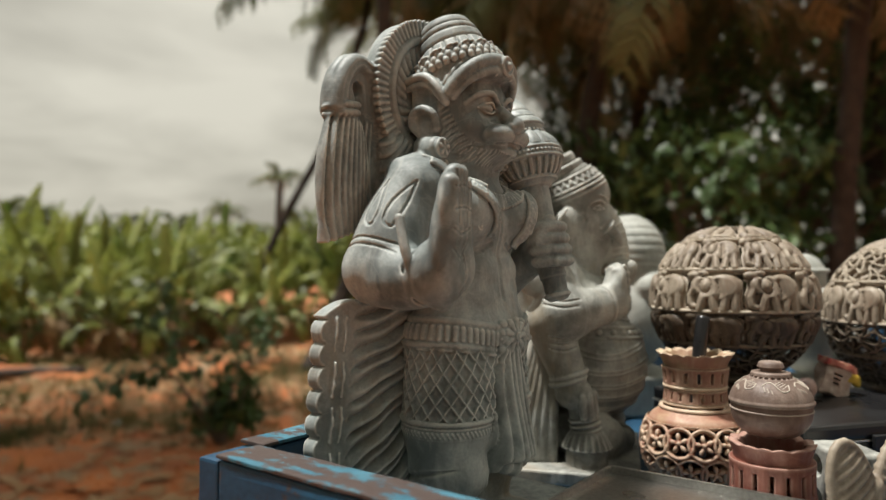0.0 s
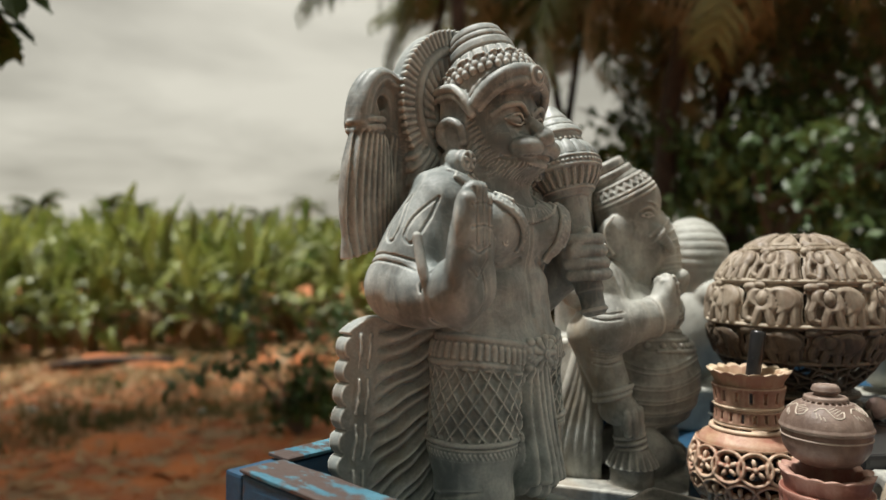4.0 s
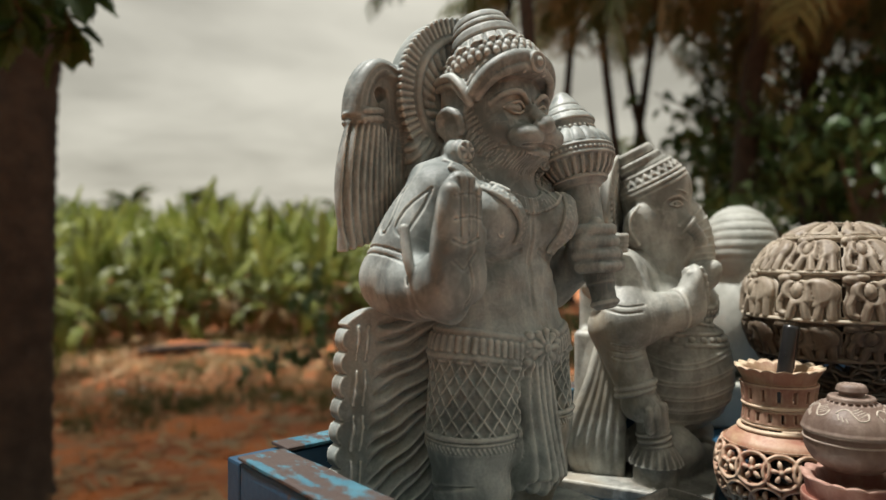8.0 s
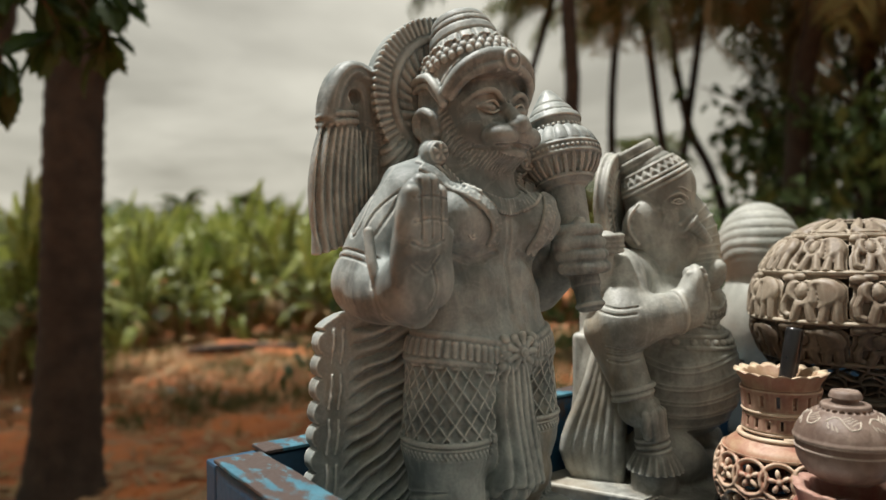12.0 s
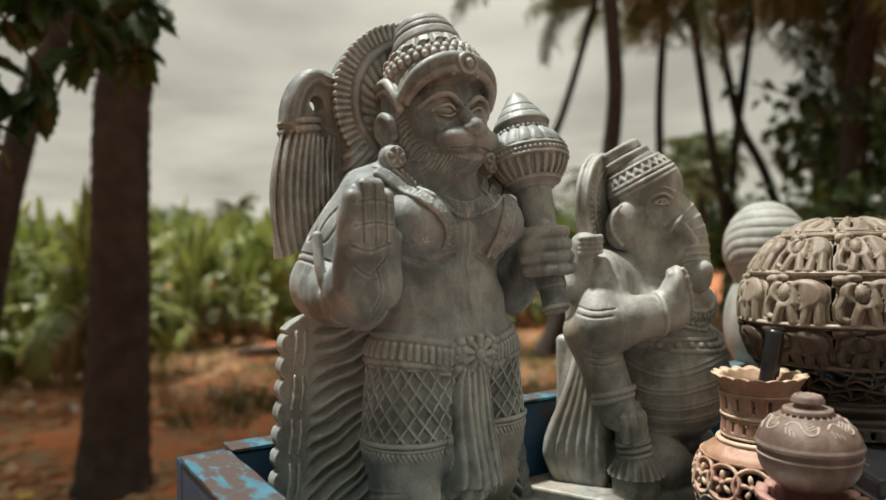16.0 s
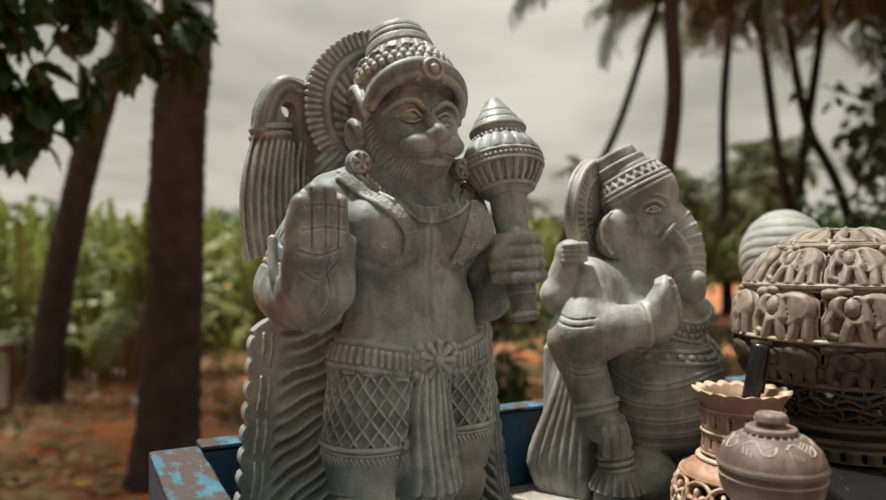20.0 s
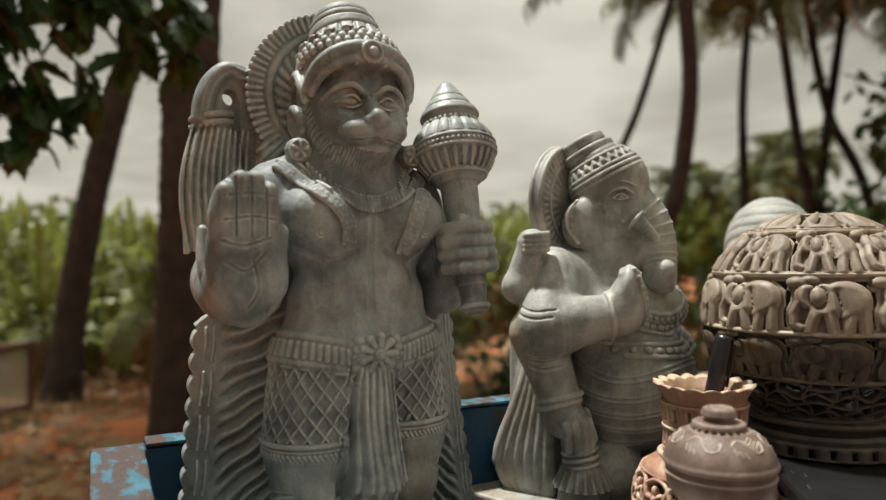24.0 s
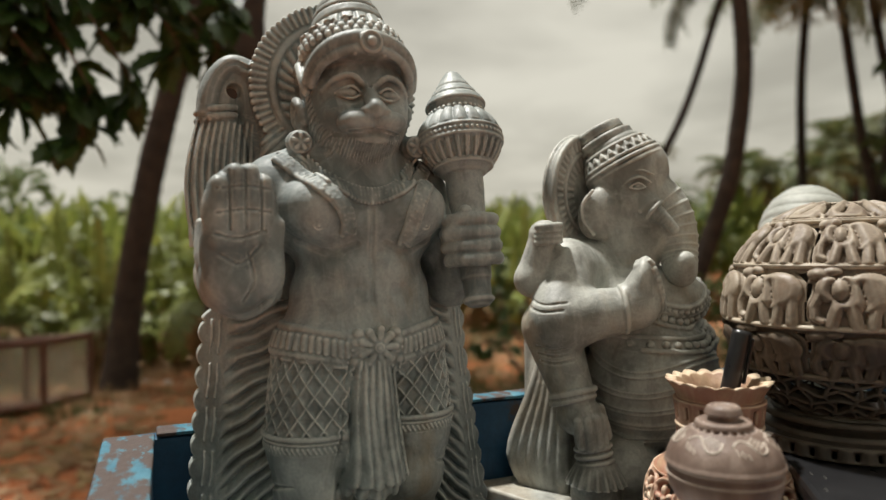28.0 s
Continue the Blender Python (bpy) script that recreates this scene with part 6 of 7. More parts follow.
def build_pot():
    p = thing("lidded_pot", on_tray(17.05, -20.8, -13.9) @ Matrix.Scale(0.86, 4), "dusky rose soapstone pot with a carved lid", "pot")
    part("bowl", shell([(2.2, -0.2), (3.0, 0.4), (3.6, 1.4), (3.72, 2.4), (3.7, 2.9)], 0.5, 72, 0.004), ROSE_BROWN, p, "red-brown bowl", True)
    rim(3.72, 0.1, 2.35, ROSE, p)
    # lid carved from a dome: stepped knob and cut leaf scrolls
    c = Carving((-4.3, -4.3, 2.7), (4.3, 4.3, 8.0), 0.065)
    A = np.array

    def dome(X, Y, Z):
        r = np.sqrt(X * X + Y * Y)
        q = np.sqrt((r / 3.85) ** 2 + ((Z - 2.95) / 2.95) ** 2) - 1
        return np.maximum(q * 2.95, 2.95 - Z)
    c.blend(dome, (-4, -4, 2.8), (4, 4, 6.2), 0.0)
    c.hoop((0, 0, 3.15), 3.72, 0.2, "z", 0.1)
    c.cone((0, 0, 5.3), (0, 0, 5.95), 1.95, 1.8, 0.16, 0.06)
    c.cone((0, 0, 5.9), (0, 0, 6.35), 0.95, 1.0, 0.1, 0.06)
    c.cone((0, 0, 6.3), (0, 0, 6.95), 1.3, 1.05, 0.2, 0.05)
    c.hoop((0, 0, 6.95), 0.72, 0.1, "z", 0.03, cut=True)
    c.hoop((0, 0, 6.95), 0.35, 0.08, "z", 0.03, cut=True)
    strokes = [([(2.95, -0.42), (2.6, -0.3), (2.55, -0.12), (2.95, 0.02), (3.3, 0.16), (3.2, 0.36), (2.75, 0.42)], 0.085)]
    strokes += [([(2.7 + 0.14 * j, -0.04 + 0.07 * j), (2.5 + 0.1 * j, 0.1 + 0.09 * j), (2.35 + 0.14 * j, 0.2 + 0.08 * j)], 0.06) for j in range(4)]
    strokes += [([(3.0 + 0.12 * j, -0.36 + 0.1 * j), (3.2 + 0.06 * j, -0.33 + 0.1 * j), (3.35 + 0.06 * j, -0.3 + 0.1 * j)], 0.06) for j in range(3)]
    for k in range(6):
        V, F = [], []
        for path, r in strokes:
            pts = [(q * math.cos(2 * math.pi * k / 6 + 0.35 + t), q * math.sin(2 * math.pi * k / 6 + 0.35 + t)) for q, t in path]
            line = spline([(x, y, 2.93 + 2.95 * math.sqrt(1 - (x * x + y * y) / 3.85 ** 2)) for x, y in pts], 14)
            v, f = pipe(np.array(line) * 0.01, np.full(14, 0.01 * r), 6, 0.0, k)
            F += [tuple(i + len(V) for i in q) for q in f]
            V += [tuple(q) for q in v]
        mesh_object("scroll", V, F, PALE_CUT, True, p)
    for t in np.linspace(0, 2 * math.pi, 22, endpoint=False):
        c.ball(A((1.95 * math.cos(t), 1.95 * math.sin(t), 5.45)), (0.2, 0.2, 0.12), 0.04, cut=True)
    c.thing("lid", ROSE, None, p, "carved lid with a stepped knob")
    # pierced holder below
    h = thing("pot_holder", on_tray(17.05, -20.8), "reddish pierced soapstone holder under the pot", "holder")
    part("foot", shell([(3.9, 0.0), (3.75, 0.8), (3.4, 1.2)], 0.5), RED_STONE, h, "", True)
    scalloped(h, 3.75, 0.7, RED_STONE, 22, 0.55, "twist")
    pierced("lower_band", Meridian([(3.4, 1.1), (3.3, 1.9), (3.2, 2.6)], 2 * math.pi * 3.3), 18, bars_tile, 0.1, RED_STONE, h, "", 0.3, 0.1)
    rim(3.3, 0.24, 2.8, RED_STONE, h)
    pierced("upper_band", Meridian([(3.2, 2.9), (3.1, 4.4), (3.15, 6.1)], 2 * math.pi * 3.2), 16, bars_tile, 0.1, RED_STONE, h, "", 0.3, 0.1)
    frill(h, [(3.0, 6.0), (3.1, 6.6), (3.25, 7.1), (3.4, 7.5)], 14, RED_STONE, "flared scalloped lip", 0.34)


def build_oddments():
    # black case under the near globe
    b = thing("black_case", on_tray(39.8, -19.35, -22.2, -36.87), "glossy black plastic case with a silver edge", "case")
    part("base", block((0.226, 0.24, 0.058), (0, 0, 0.0292), 0.004, 2), BLACK, b)
    part("lid", block((0.226, 0.24, 0.0155), (0, 0, 0.0682), 0.004, 2), BLACK, b)
    part("edge_strip", block((0.228, 0.242, 0.002), (0, 0, 0.0595), 0.0004), STEEL, b, "silver edge strip")
    part("latch", block((0.03, 0.004, 0.014), (-0.02, -0.1225, 0.058), 0.001), BLACK, b)
    for x, y in ((-0.104, -0.051), (-0.097, -0.058), (-0.103, -0.084)):
        part("mark", block((0.0012, 0.0055, 0.0006), (x, y, 0.0762), 0.0001), STEEL, b)
    # shallow steel tray in front of the statues
    t = thing("steel_tray", on_tray(1.0, -19.0), "shallow dull steel tray lying on the cart", "tray")
    part("pan", block((0.25, 0.22, 0.002), (0, 0, 0.034), 0.0006), STEEL, t)
    for nm, sx, sy, cx, cy in (("rim_side", 0.004, 0.222, 0.125, 0), ("rim_side", 0.004, 0.222, -0.125, 0), ("rim_end", 0.246, 0.004, 0, 0.111), ("rim_end", 0.246, 0.004, 0, -0.111)):
        part(nm, block((sx, sy, 0.041), (cx, cy, 0.021), 0.0015, 2), STEEL, t)
    # holed stone block and a fan-shaped carving
    c = Carving((-3.4, -2.6, -0.1), (3.4, 2.6, 7.2), 0.1)
    A = np.array
    c.slab((0, 0, 3.3), (2.7, 2.0, 3.3), 0.4, 0)
    for z in (1.7, 4.7):
        for x in (-1.25, 1.25):
            c.rod((x, -4, z), (x, 4, z), 0.95, 0.95, 0.12, cut=True)
        c.rod((-5, 0, z), (5, 0, z), 0.9, 0.9, 0.12, cut=True)
    ob = c.thing("pierced_block", STONE_WARM, on_tray(22.8, -25.6, -22.2, 38))
    tagged(ob, "brown soapstone block with round pierced holes", "incense holder")
    c = Carving((-5.2, -2.0, -0.1), (5.2, 2.0, 10.5), 0.1)
    for s in (-1, 1):
        c.ball(A((2.2 * s, 0, 5.4)), (2.3, 0.75, 4.3), 0.2, turn=(0, 18 * s, 0))

    def vein(X, Y, Z):
        return 0.2 * np.abs(np.sin(np.pi * (Z + 0.5 * np.abs(X)) / 0.8)) - 0.12 + 0 * Y
    c.relief(vein, (-5.2, -1.6, 1), (5.2, 1.6, 10.4))
    for s in (-1, 1):
        rim_pts = [(2.2 * s + 2.2 * math.cos(a) + 1.2 * s * math.sin(a) * 0.9, -0.1, 5.4 + 4.1 * math.sin(a)) for a in np.linspace(0, 2 * math.pi, 22)]
        c.cord(rim_pts, 0.32, 0.15)
    c.slab((0, 0, 0.5), (3.2, 1.7, 0.6), 0.2, 0.3)
    c.rod((0, 0, 0.5), (0, -0.2, 6.0), 0.8, 0.6, 0.3)
    ob = c.thing("fan_carving", CREAM, on_tray(14.2, -28.3, -22.2, -30))
    tagged(ob, "cream soapstone carving of two ridged fans", "carving")
    # crumpled packet behind the globes: pale face, red and orange folded edge, dark hollow
    pk = thing("snack_packet", on_tray(42.9, -21.4, -14.6, -40) @ Matrix.Scale(0.55, 4) @ Matrix.Translation((0, 0, -0.016)) @ pose(0, 0, 0, 0, 20, 0), "crumpled foil packet with a red and orange edge", "packet")

    def crumpled(size, centre, amount, seed):
        bm = block(size, centre, min(size) * 0.25, 2)
        bmesh.ops.subdivide_edges(bm, edges=bm.edges[:], cuts=3, use_grid_fill=True)
        for v in bm.verts:
            v.co += noise.noise_vector(v.co * 45 + Vector((seed, 0, 0))) * amount
            v.co.z = max(v.co.z, 0.016)
        return bm
    part("face", crumpled((0.075, 0.03, 0.062), (0, 0, 0.048), 0.006, 1), PACK_PALE, pk, "pale pink face with faded print")
    part("edge", crumpled((0.085, 0.036, 0.014), (0, 0, 0.084), 0.007, 2), RED_PACK, pk, "red folded edge")
    part("edge", crumpled((0.03, 0.034, 0.02), (0.036, 0, 0.066), 0.006, 3), YELLOW, pk, "orange printed corner")
    for k in range(3):
        part("printed_bar", block((0.022 - 0.004 * k, 0.002, 0.004), (-0.008, -0.0175, 0.062 - 0.009 * k), 0.0004), BLACK, pk)
    c = Carving((-2.6, -2.6, -0.2), (2.6, 2.6, 4.6), 0.12)
    c.ball(A((0, 0, 2.05)), (1.85, 1.85, 2.05), 0.1)
    ob = c.thing("stone_egg", EGG_PINK, on_tray(39.5, -19.9, -14.6) @ Matrix.Scale(0.58, 4))
    tagged(ob, "small polished pink soapstone egg on the black case", "egg")


build_globes()
build_vase()
build_pot()
build_oddments()

# ------------------------------------------------------------------ plants
def frond_mesh(name, mat, length=3.2, droop=1.0, seed=0, n=30, leaflet=0.62, ragged=0.25, width=0.026):
    """A palm frond from the origin along +x: a curved stalk with leaflets that hang from both sides."""
    rng = random.Random(seed)
    verts, faces = [], []
    pts = []
    for i in range(n + 1):
        t = i / n
        ang = 0.55 - droop * 1.55 * t ** 1.3
        if i == 0:
            p = Vector((0, 0, 0))
        else:
            p = pts[-1] + Vector((math.cos(ang), 0.05 * math.sin(3 * t), math.sin(ang))) * (length / n)
        pts.append(p)
    v, f = pipe([tuple(p) for p in pts], [0.035 * (1 - 0.9 * i / n) + 0.004 for i in range(n + 1)], 5)
    verts += [tuple(q) for q in v]
    faces += f
    for i in range(3, n + 1):
        t = i / n
        d = (pts[i] - pts[i - 1]).normalized()
        for s in (-1, 1):
            if rng.random() < ragged * 0.4:
                continue
            L = leaflet * (0.45 + 0.9 * math.sin(math.pi * min(1, 0.15 + t * 0.85))) * rng.uniform(0.75, 1.1)
            out = (Vector((0, s, 0)) * 0.75 + d * 0.45).normalized()
            w = width * rng.uniform(0.8, 1.2)
            a = pts[i]
            hang = rng.uniform(0.35, 0.75)
            b = a + out * L * 0.5 + Vector((0, 0, -hang * 0.22 * L))
            c = b + (out * 0.55 + Vector((0, 0, -hang * 1.1))).normalized() * L * 0.55
            k = len(verts)
            e = d * w
            verts += [tuple(a - e), tuple(a + e), tuple(b + e), tuple(b - e), tuple(c)]
            faces += [(k, k + 1, k + 2, k + 3), (k + 3, k + 2, k + 4)]
    me = bpy.data.meshes.new(name)
    me.from_pydata(verts, [], faces)
    me.materials.append(mat)
    return me


FRONDS = [frond_mesh("frond", PALM_LEAF, 3.2, 0.9 + 0.22 * i, 10 + i, width=0.04) for i in range(4)]
FAR_FRONDS = [frond_mesh("far_frond", PALM_LEAF, 3.0, 1.0 + 0.4 * i, 77 + i, 16, 0.8, 0.1, 0.085) for i in range(2)]
DRY_FRONDS = [frond_mesh("dry_frond", DRY_LEAF, 2.6, 1.75 + 0.2 * i, 30 + i, 24, 0.6, 0.7) for i in range(2)]


def ringed_trunk(points, r0, r1, seed):
    """A palm's stem with leaf scars as low rings."""
    n = 90
    c = spline(points, n)
    radii = []
    for i in range(n):
        t = i / (n - 1)
        r = r0 + (r1 - r0) * min(1, t * 1.15) + 0.35 * r0 * math.exp(-t * 16)
        radii.append(r * (1 + 0.055 * (i % 2) + 0.03 * noise.noise((i * 0.31, seed, 0))))
    return pipe([tuple(p) for p in c], radii, 18, 0.06, seed)


def coconut_palm(points, r0, r1, label, seed, fronds=18, dry=6, scale=1.0):
    rng = random.Random(seed)
    base = Vector(points[0])
    base.z = ground_height(base.x, base.y) - 0.03
    palm = thing("coconut_palm", Matrix.Translation(base), label, "palm tree", "coconut palms")
    loc = [tuple(Vector(p) - base) for p in points]
    loc[0] = (loc[0][0], loc[0][1], 0.0)
    v, f = ringed_trunk(loc, r0, r1, seed)
    mesh_object("trunk", v, f, PALM_BARK, True, palm)
    top = Vector(loc[-1])
    for k in range(fronds + dry):
        old = k >= fronds
        me = rng.choice(DRY_FRONDS if old else FRONDS)
        ob = new("dry_frond" if old else "frond", me)
        ob.parent = palm
        az = 360 * (k * 0.382) + rng.uniform(-12, 12)
        tilt = rng.uniform(5, 35) if old else rng.uniform(-48, 22)
        s = scale * rng.uniform(0.85, 1.15)
        ob.matrix_basis = Matrix.Translation(top + Vector((0, 0, rng.uniform(-0.15, 0.12)))) @ pose(0, 0, 0, rng.uniform(-20, 20), tilt, az) @ Matrix.Scale(s, 4)
    for k in range(5):
        a = rng.uniform(0, 6.28)
        bm = bmesh.new()
        bmesh.ops.create_icosphere(bm, subdivisions=2, radius=0.11 * scale)
        for q in bm.verts:
            q.co.z *= 1.25
            q.co += top + Vector((0.22 * math.cos(a), 0.22 * math.sin(a), -0.3 - 0.05 * k)) * scale
        part("coconut", bm, PALM_LEAF, palm, smooth=True)
    return palm


def leaf_shape(L, w, fold=0.25, seg=4):
    """Vertices and faces of one leaf along +x, folded on its midrib."""
    verts, faces = [], []
    for i in range(seg + 1):
        t = i / seg
        q = w * math.sin(math.pi * min(1.0, 0.08 + 0.92 * t) ** 0.8) * (1 if i < seg else 0.05)
        z = -0.25 * L * t * t
        verts += [(L * t, -q, z + fold * q), (L * t, 0, z), (L * t, q, z + fold * q)]
    for i in range(seg):
        a = 3 * i
        faces += [(a, a + 1, a + 4, a + 3), (a + 1, a + 2, a + 5, a + 4)]
    return np.array(verts), faces


def leaf_cloud(name, mat, parent, clumps, per, L, w, seed, seg=2, flat=0.5):
    """Many single leaves, gathered in clumps (x, y, z, radius)."""
    rng = np.random.default_rng(seed)
    lv, lf = leaf_shape(L, w, 0.25, seg)
    V, F = [], []
    n = 0
    for cx, cy, cz, cr in clumps:
        m = max(3, int(per * cr * cr))
        d = rng.normal(size=(m, 3))
        d /= np.linalg.norm(d, axis=1)[:, None]
        r = cr * rng.uniform(0.35, 1.0, m) ** 0.5
        p = np.array((cx, cy, cz)) + d * r[:, None] * np.array((1, 1, 0.75))
        for k in range(m):
            yaw, pitch, roll, s = rng.uniform(0, 6.28), rng.normal(0.4, 0.45), rng.normal(0, flat), rng.uniform(0.6, 1.25)
            R = np.array(Euler((roll, pitch, yaw)).to_matrix())
            V.append((lv * s) @ R.T + p[k])
            F += [tuple(i + n for i in f) for f in lf]
            n += len(lv)
    return mesh_object(name, np.concatenate(V).tolist(), F, mat, False, parent)


def broad_tree(base, height, spread, label, seed, mat=None, per=34, L=0.2, w=0.05, low=0.28, nclump=46):
    rng = random.Random(seed)
    x, y = base
    g = ground_height(x, y) - 0.03
    tree = thing("broadleaf_tree", Matrix.Translation((x, y, g)), label, "tree", "broadleaf trees")
    trunk = [(0, 0, 0), (0.08, 0.05, height * 0.2), (-0.05, 0.1, height * 0.42), (0.1, 0.0, height * 0.7)]
    v, f = pipe(spline(trunk, 16), np.linspace(0.16, 0.05, 16) * height / 5, 9, 0.2, seed)
    mesh_object("trunk", v, f, BARK, True, tree)
    clumps = []
    for k in range(nclump):
        a = rng.uniform(0, 6.28)
        t = rng.uniform(low, 1.0)
        wide = spread * (0.55 + 0.6 * math.sin(math.pi * min(1, max(0, (t - low) / (1 - low) * 0.85 + 0.12)))) * rng.uniform(0.25, 1.0) ** 0.6
        c = (wide * math.cos(a), wide * math.sin(a), height * t)
        clumps.append((*c, rng.uniform(0.35, 0.75) * spread / 2.2))
        if k % 3 == 0:
            s = spline([(0, 0, height * min(0.65, t * 0.6)), (c[0] * 0.5, c[1] * 0.5, height * t * 0.82), c], 8)
            v, f = pipe(s, np.linspace(0.05, 0.012, 8) * height / 5, 5)
            mesh_object("limb", v, f, BARK, True, tree)
    leaf_cloud("crown", mat or BROAD_LEAF, tree, clumps, per, L, w, seed)
    return tree


def banana_leaf_mesh(name, mat, seed, L=1.35, w=0.2, bend=2.0):
    """A long arching blade, split into strips along its sides."""
    rng = random.Random(seed)
    n = 16
    mid = []
    for i in range(n + 1):
        t = i / n
        ang = 1.2 - bend * t ** 1.4
        mid.append(Vector((0, 0, 0)) if i == 0 else mid[-1] + Vector((math.cos(ang), 0, math.sin(ang))) * (L / n))
    verts, faces = [], []
    for i in range(n):
        d = (mid[i + 1] - mid[i]).normalized()
        for s in (-1, 1):
            t0, t1 = i / n, (i + 1) / n
            if t0 < 0.14:
                continue
            q0 = w * math.sin(math.pi * (0.1 + 0.88 * t0)) ** 0.6
            q1 = w * math.sin(math.pi * (0.1 + 0.88 * t1)) ** 0.6
            sag = rng.uniform(-0.05, 0.9)
            tear = rng.uniform(0.45, 1.0)
            k = len(verts)
            o = Vector((0.35 * q0, s * q0, -sag * q0))
            o1 = Vector((0.35 * q1, s * q1, -sag * q1))
            verts += [tuple(mid[i]), tuple(mid[i] + (mid[i + 1] - mid[i]) * 1.0), tuple(mid[i] + (mid[i + 1] - mid[i]) * tear + o1), tuple(mid[i] + o)]
            faces.append((k, k + 1, k + 2, k + 3))
    v, f = pipe([tuple(p) for p in mid], [0.016 * (1 - 0.8 * i / n) for i in range(n + 1)], 4)
    k = len(verts)
    verts += [tuple(p) for p in v]
    faces += [tuple(q + k for q in g) for g in f]
    me = bpy.data.meshes.new(name)
    me.from_pydata(verts, [], faces)
    me.materials.append(mat)
    return me


BANANA = [banana_leaf_mesh("leaf", BANANA_LEAF, 50 + i, (1.5, 1.35, 1.4, 1.5)[i], (0.10, 0.13, 0.12, 0.15)[i], (0.4, 1.2, 2.0, 2.5)[i]) for i in range(4)]
BANANA_OLD = [banana_leaf_mesh("dry_leaf", BANANA_DRY, 60 + i, 1.0, 0.13) for i in range(2)]


def banana_plant(seed):
    """One plant at the origin: a thick stem of sheaths, arching leaves, dead leaves hanging down."""
    rng = random.Random(seed)
    plant = thing("banana_plant", Matrix(), "green banana plant with arching, wind-torn leaves", "banana plant", "banana plantation")
    h = rng.uniform(0.7, 1.0)
    v, f = pipe(spline([(0, 0, 0), (0.03, 0.01, h * 0.5), (0.01, 0.04, h)], 8), np.linspace(0.085, 0.045, 8), 8, 0.2, seed)
    mesh_object("stem", v, f, BANANA_DRY, True, plant)
    n = rng.randint(9, 12)
    for k in range(n):
        ob = new("leaf", BANANA[min(3, k // 3 + rng.randrange(2))])
        ob.parent = plant
        ob.matrix_basis = Matrix.Translation((0.01, 0.03, h - 0.03 * k)) @ pose(0, 0, 0, rng.uniform(-15, 15), -34 + 8.0 * k, 137.5 * k + rng.uniform(-20, 20)) @ Matrix.Scale(rng.uniform(0.8, 1.1), 4)
    for k in range(6):
        ob = new("dry_leaf", BANANA_OLD[k % 2])
        ob.parent = plant
        ob.matrix_basis = Matrix.Translation((0.01, 0.03, h * 0.86)) @ pose(0, 0, 0, 0, 70 + rng.uniform(-25, 20), 62 * k + rng.uniform(-40, 40)) @ Matrix.Scale(rng.uniform(0.6, 0.9), 4)
    return plant


def build_plantation():
    kinds = [banana_plant(70 + i) for i in range(5)]
    rng = random.Random(4)
    used = 0
    places = []
    # rows that run away from the cart
    for row in range(-2, 46):
        for col in range(60):
            d = 8.6 + row * 1.25 + rng.uniform(-0.4, 0.4)
            az = -78 + col * 1.72 * 9.5 / (d * 0.55 + 4.2) + rng.uniform(-1.2, 1.2)
            if az > -2 + max(0, (d - 14) * 0.5) or az > 26:
                continue
            if d < (9.6 + 1.6 * max(0.0, (az + 24) / 12) if az > -43 else 7.2):
                continue
            x, y = d * math.sin(radians(az)), d * math.cos(radians(az))
            places.append((d, x, y))
    places.sort()
    near = places[:135]
    far = places[135:925]
    for i, (d, x, y) in enumerate(near):
        m = Matrix.Translation((x, y, ground_height(x, y) - 0.02)) @ pose(0, 0, 0, rng.uniform(-6, 6), rng.uniform(-6, 6), rng.uniform(0, 360)) @ Matrix.Scale(rng.uniform(0.66, 0.98), 4)
        if i < 5:
            kinds[i].matrix_world = m
        else:
            copy_thing(kinds[i % 5], m)
    # the rest of the field, as one mass of leaves
    srcs = [(np.array([v.co[:] for v in me.vertices]), [tuple(p.vertices) for p in me.polygons if len(p.vertices) == 4]) for me in BANANA[:2]]
    V, F, n = [], [], 0
    for d, x, y in far:
        h = rng.uniform(0.5, 0.9)
        for k in range(7):
            v, f = srcs[k % 2]
            v = v[:4 * 28]
            f = [q for q in f if max(q) < len(v)]
            R = np.array(pose(0, 0, 0, rng.uniform(-20, 20), rng.uniform(-15, 35), 51 * k + rng.uniform(-25, 25)).to_3x3()) * rng.uniform(0.85, 1.25)
            V.append(v @ R.T + np.array((x, y, h)))
            F += [tuple(q + n for q in g) for g in f]
            n += len(v)
    ob = mesh_object("banana_field", np.concatenate(V).tolist(), F, BANANA_LEAF, False)
    tagged(ob, "rows of green banana plants reaching into the distance", "banana field", kind="stuff")


build_plantation()

# near trunks beside the cart; their unseen crowns are placed to shade the earth
coconut_palm([(-2.71, 2.85, 0), (-2.68, 2.88, 0.8), (-2.67, 2.89, 1.4), (-2.66, 2.9, 2.0), (-2.63, 2.93, 2.7), (-2.8, 3.1, 6.0), (-4.2, 3.6, 10.5)], 0.15, 0.13, "tall coconut palm with a thick brown ringed trunk", 1, 26, 8)
coconut_palm([(-5.23, 3.87, 0), (-5.17, 3.97, 0.95), (-5.06, 4.11, 1.95), (-4.95, 4.26, 2.73), (-4.83, 4.38, 3.5), (-5.0, 4.1, 6.2), (-5.6, 3.4, 9.0)], 0.125, 0.1, "leaning coconut palm with a dark brown trunk", 2, 28, 8)
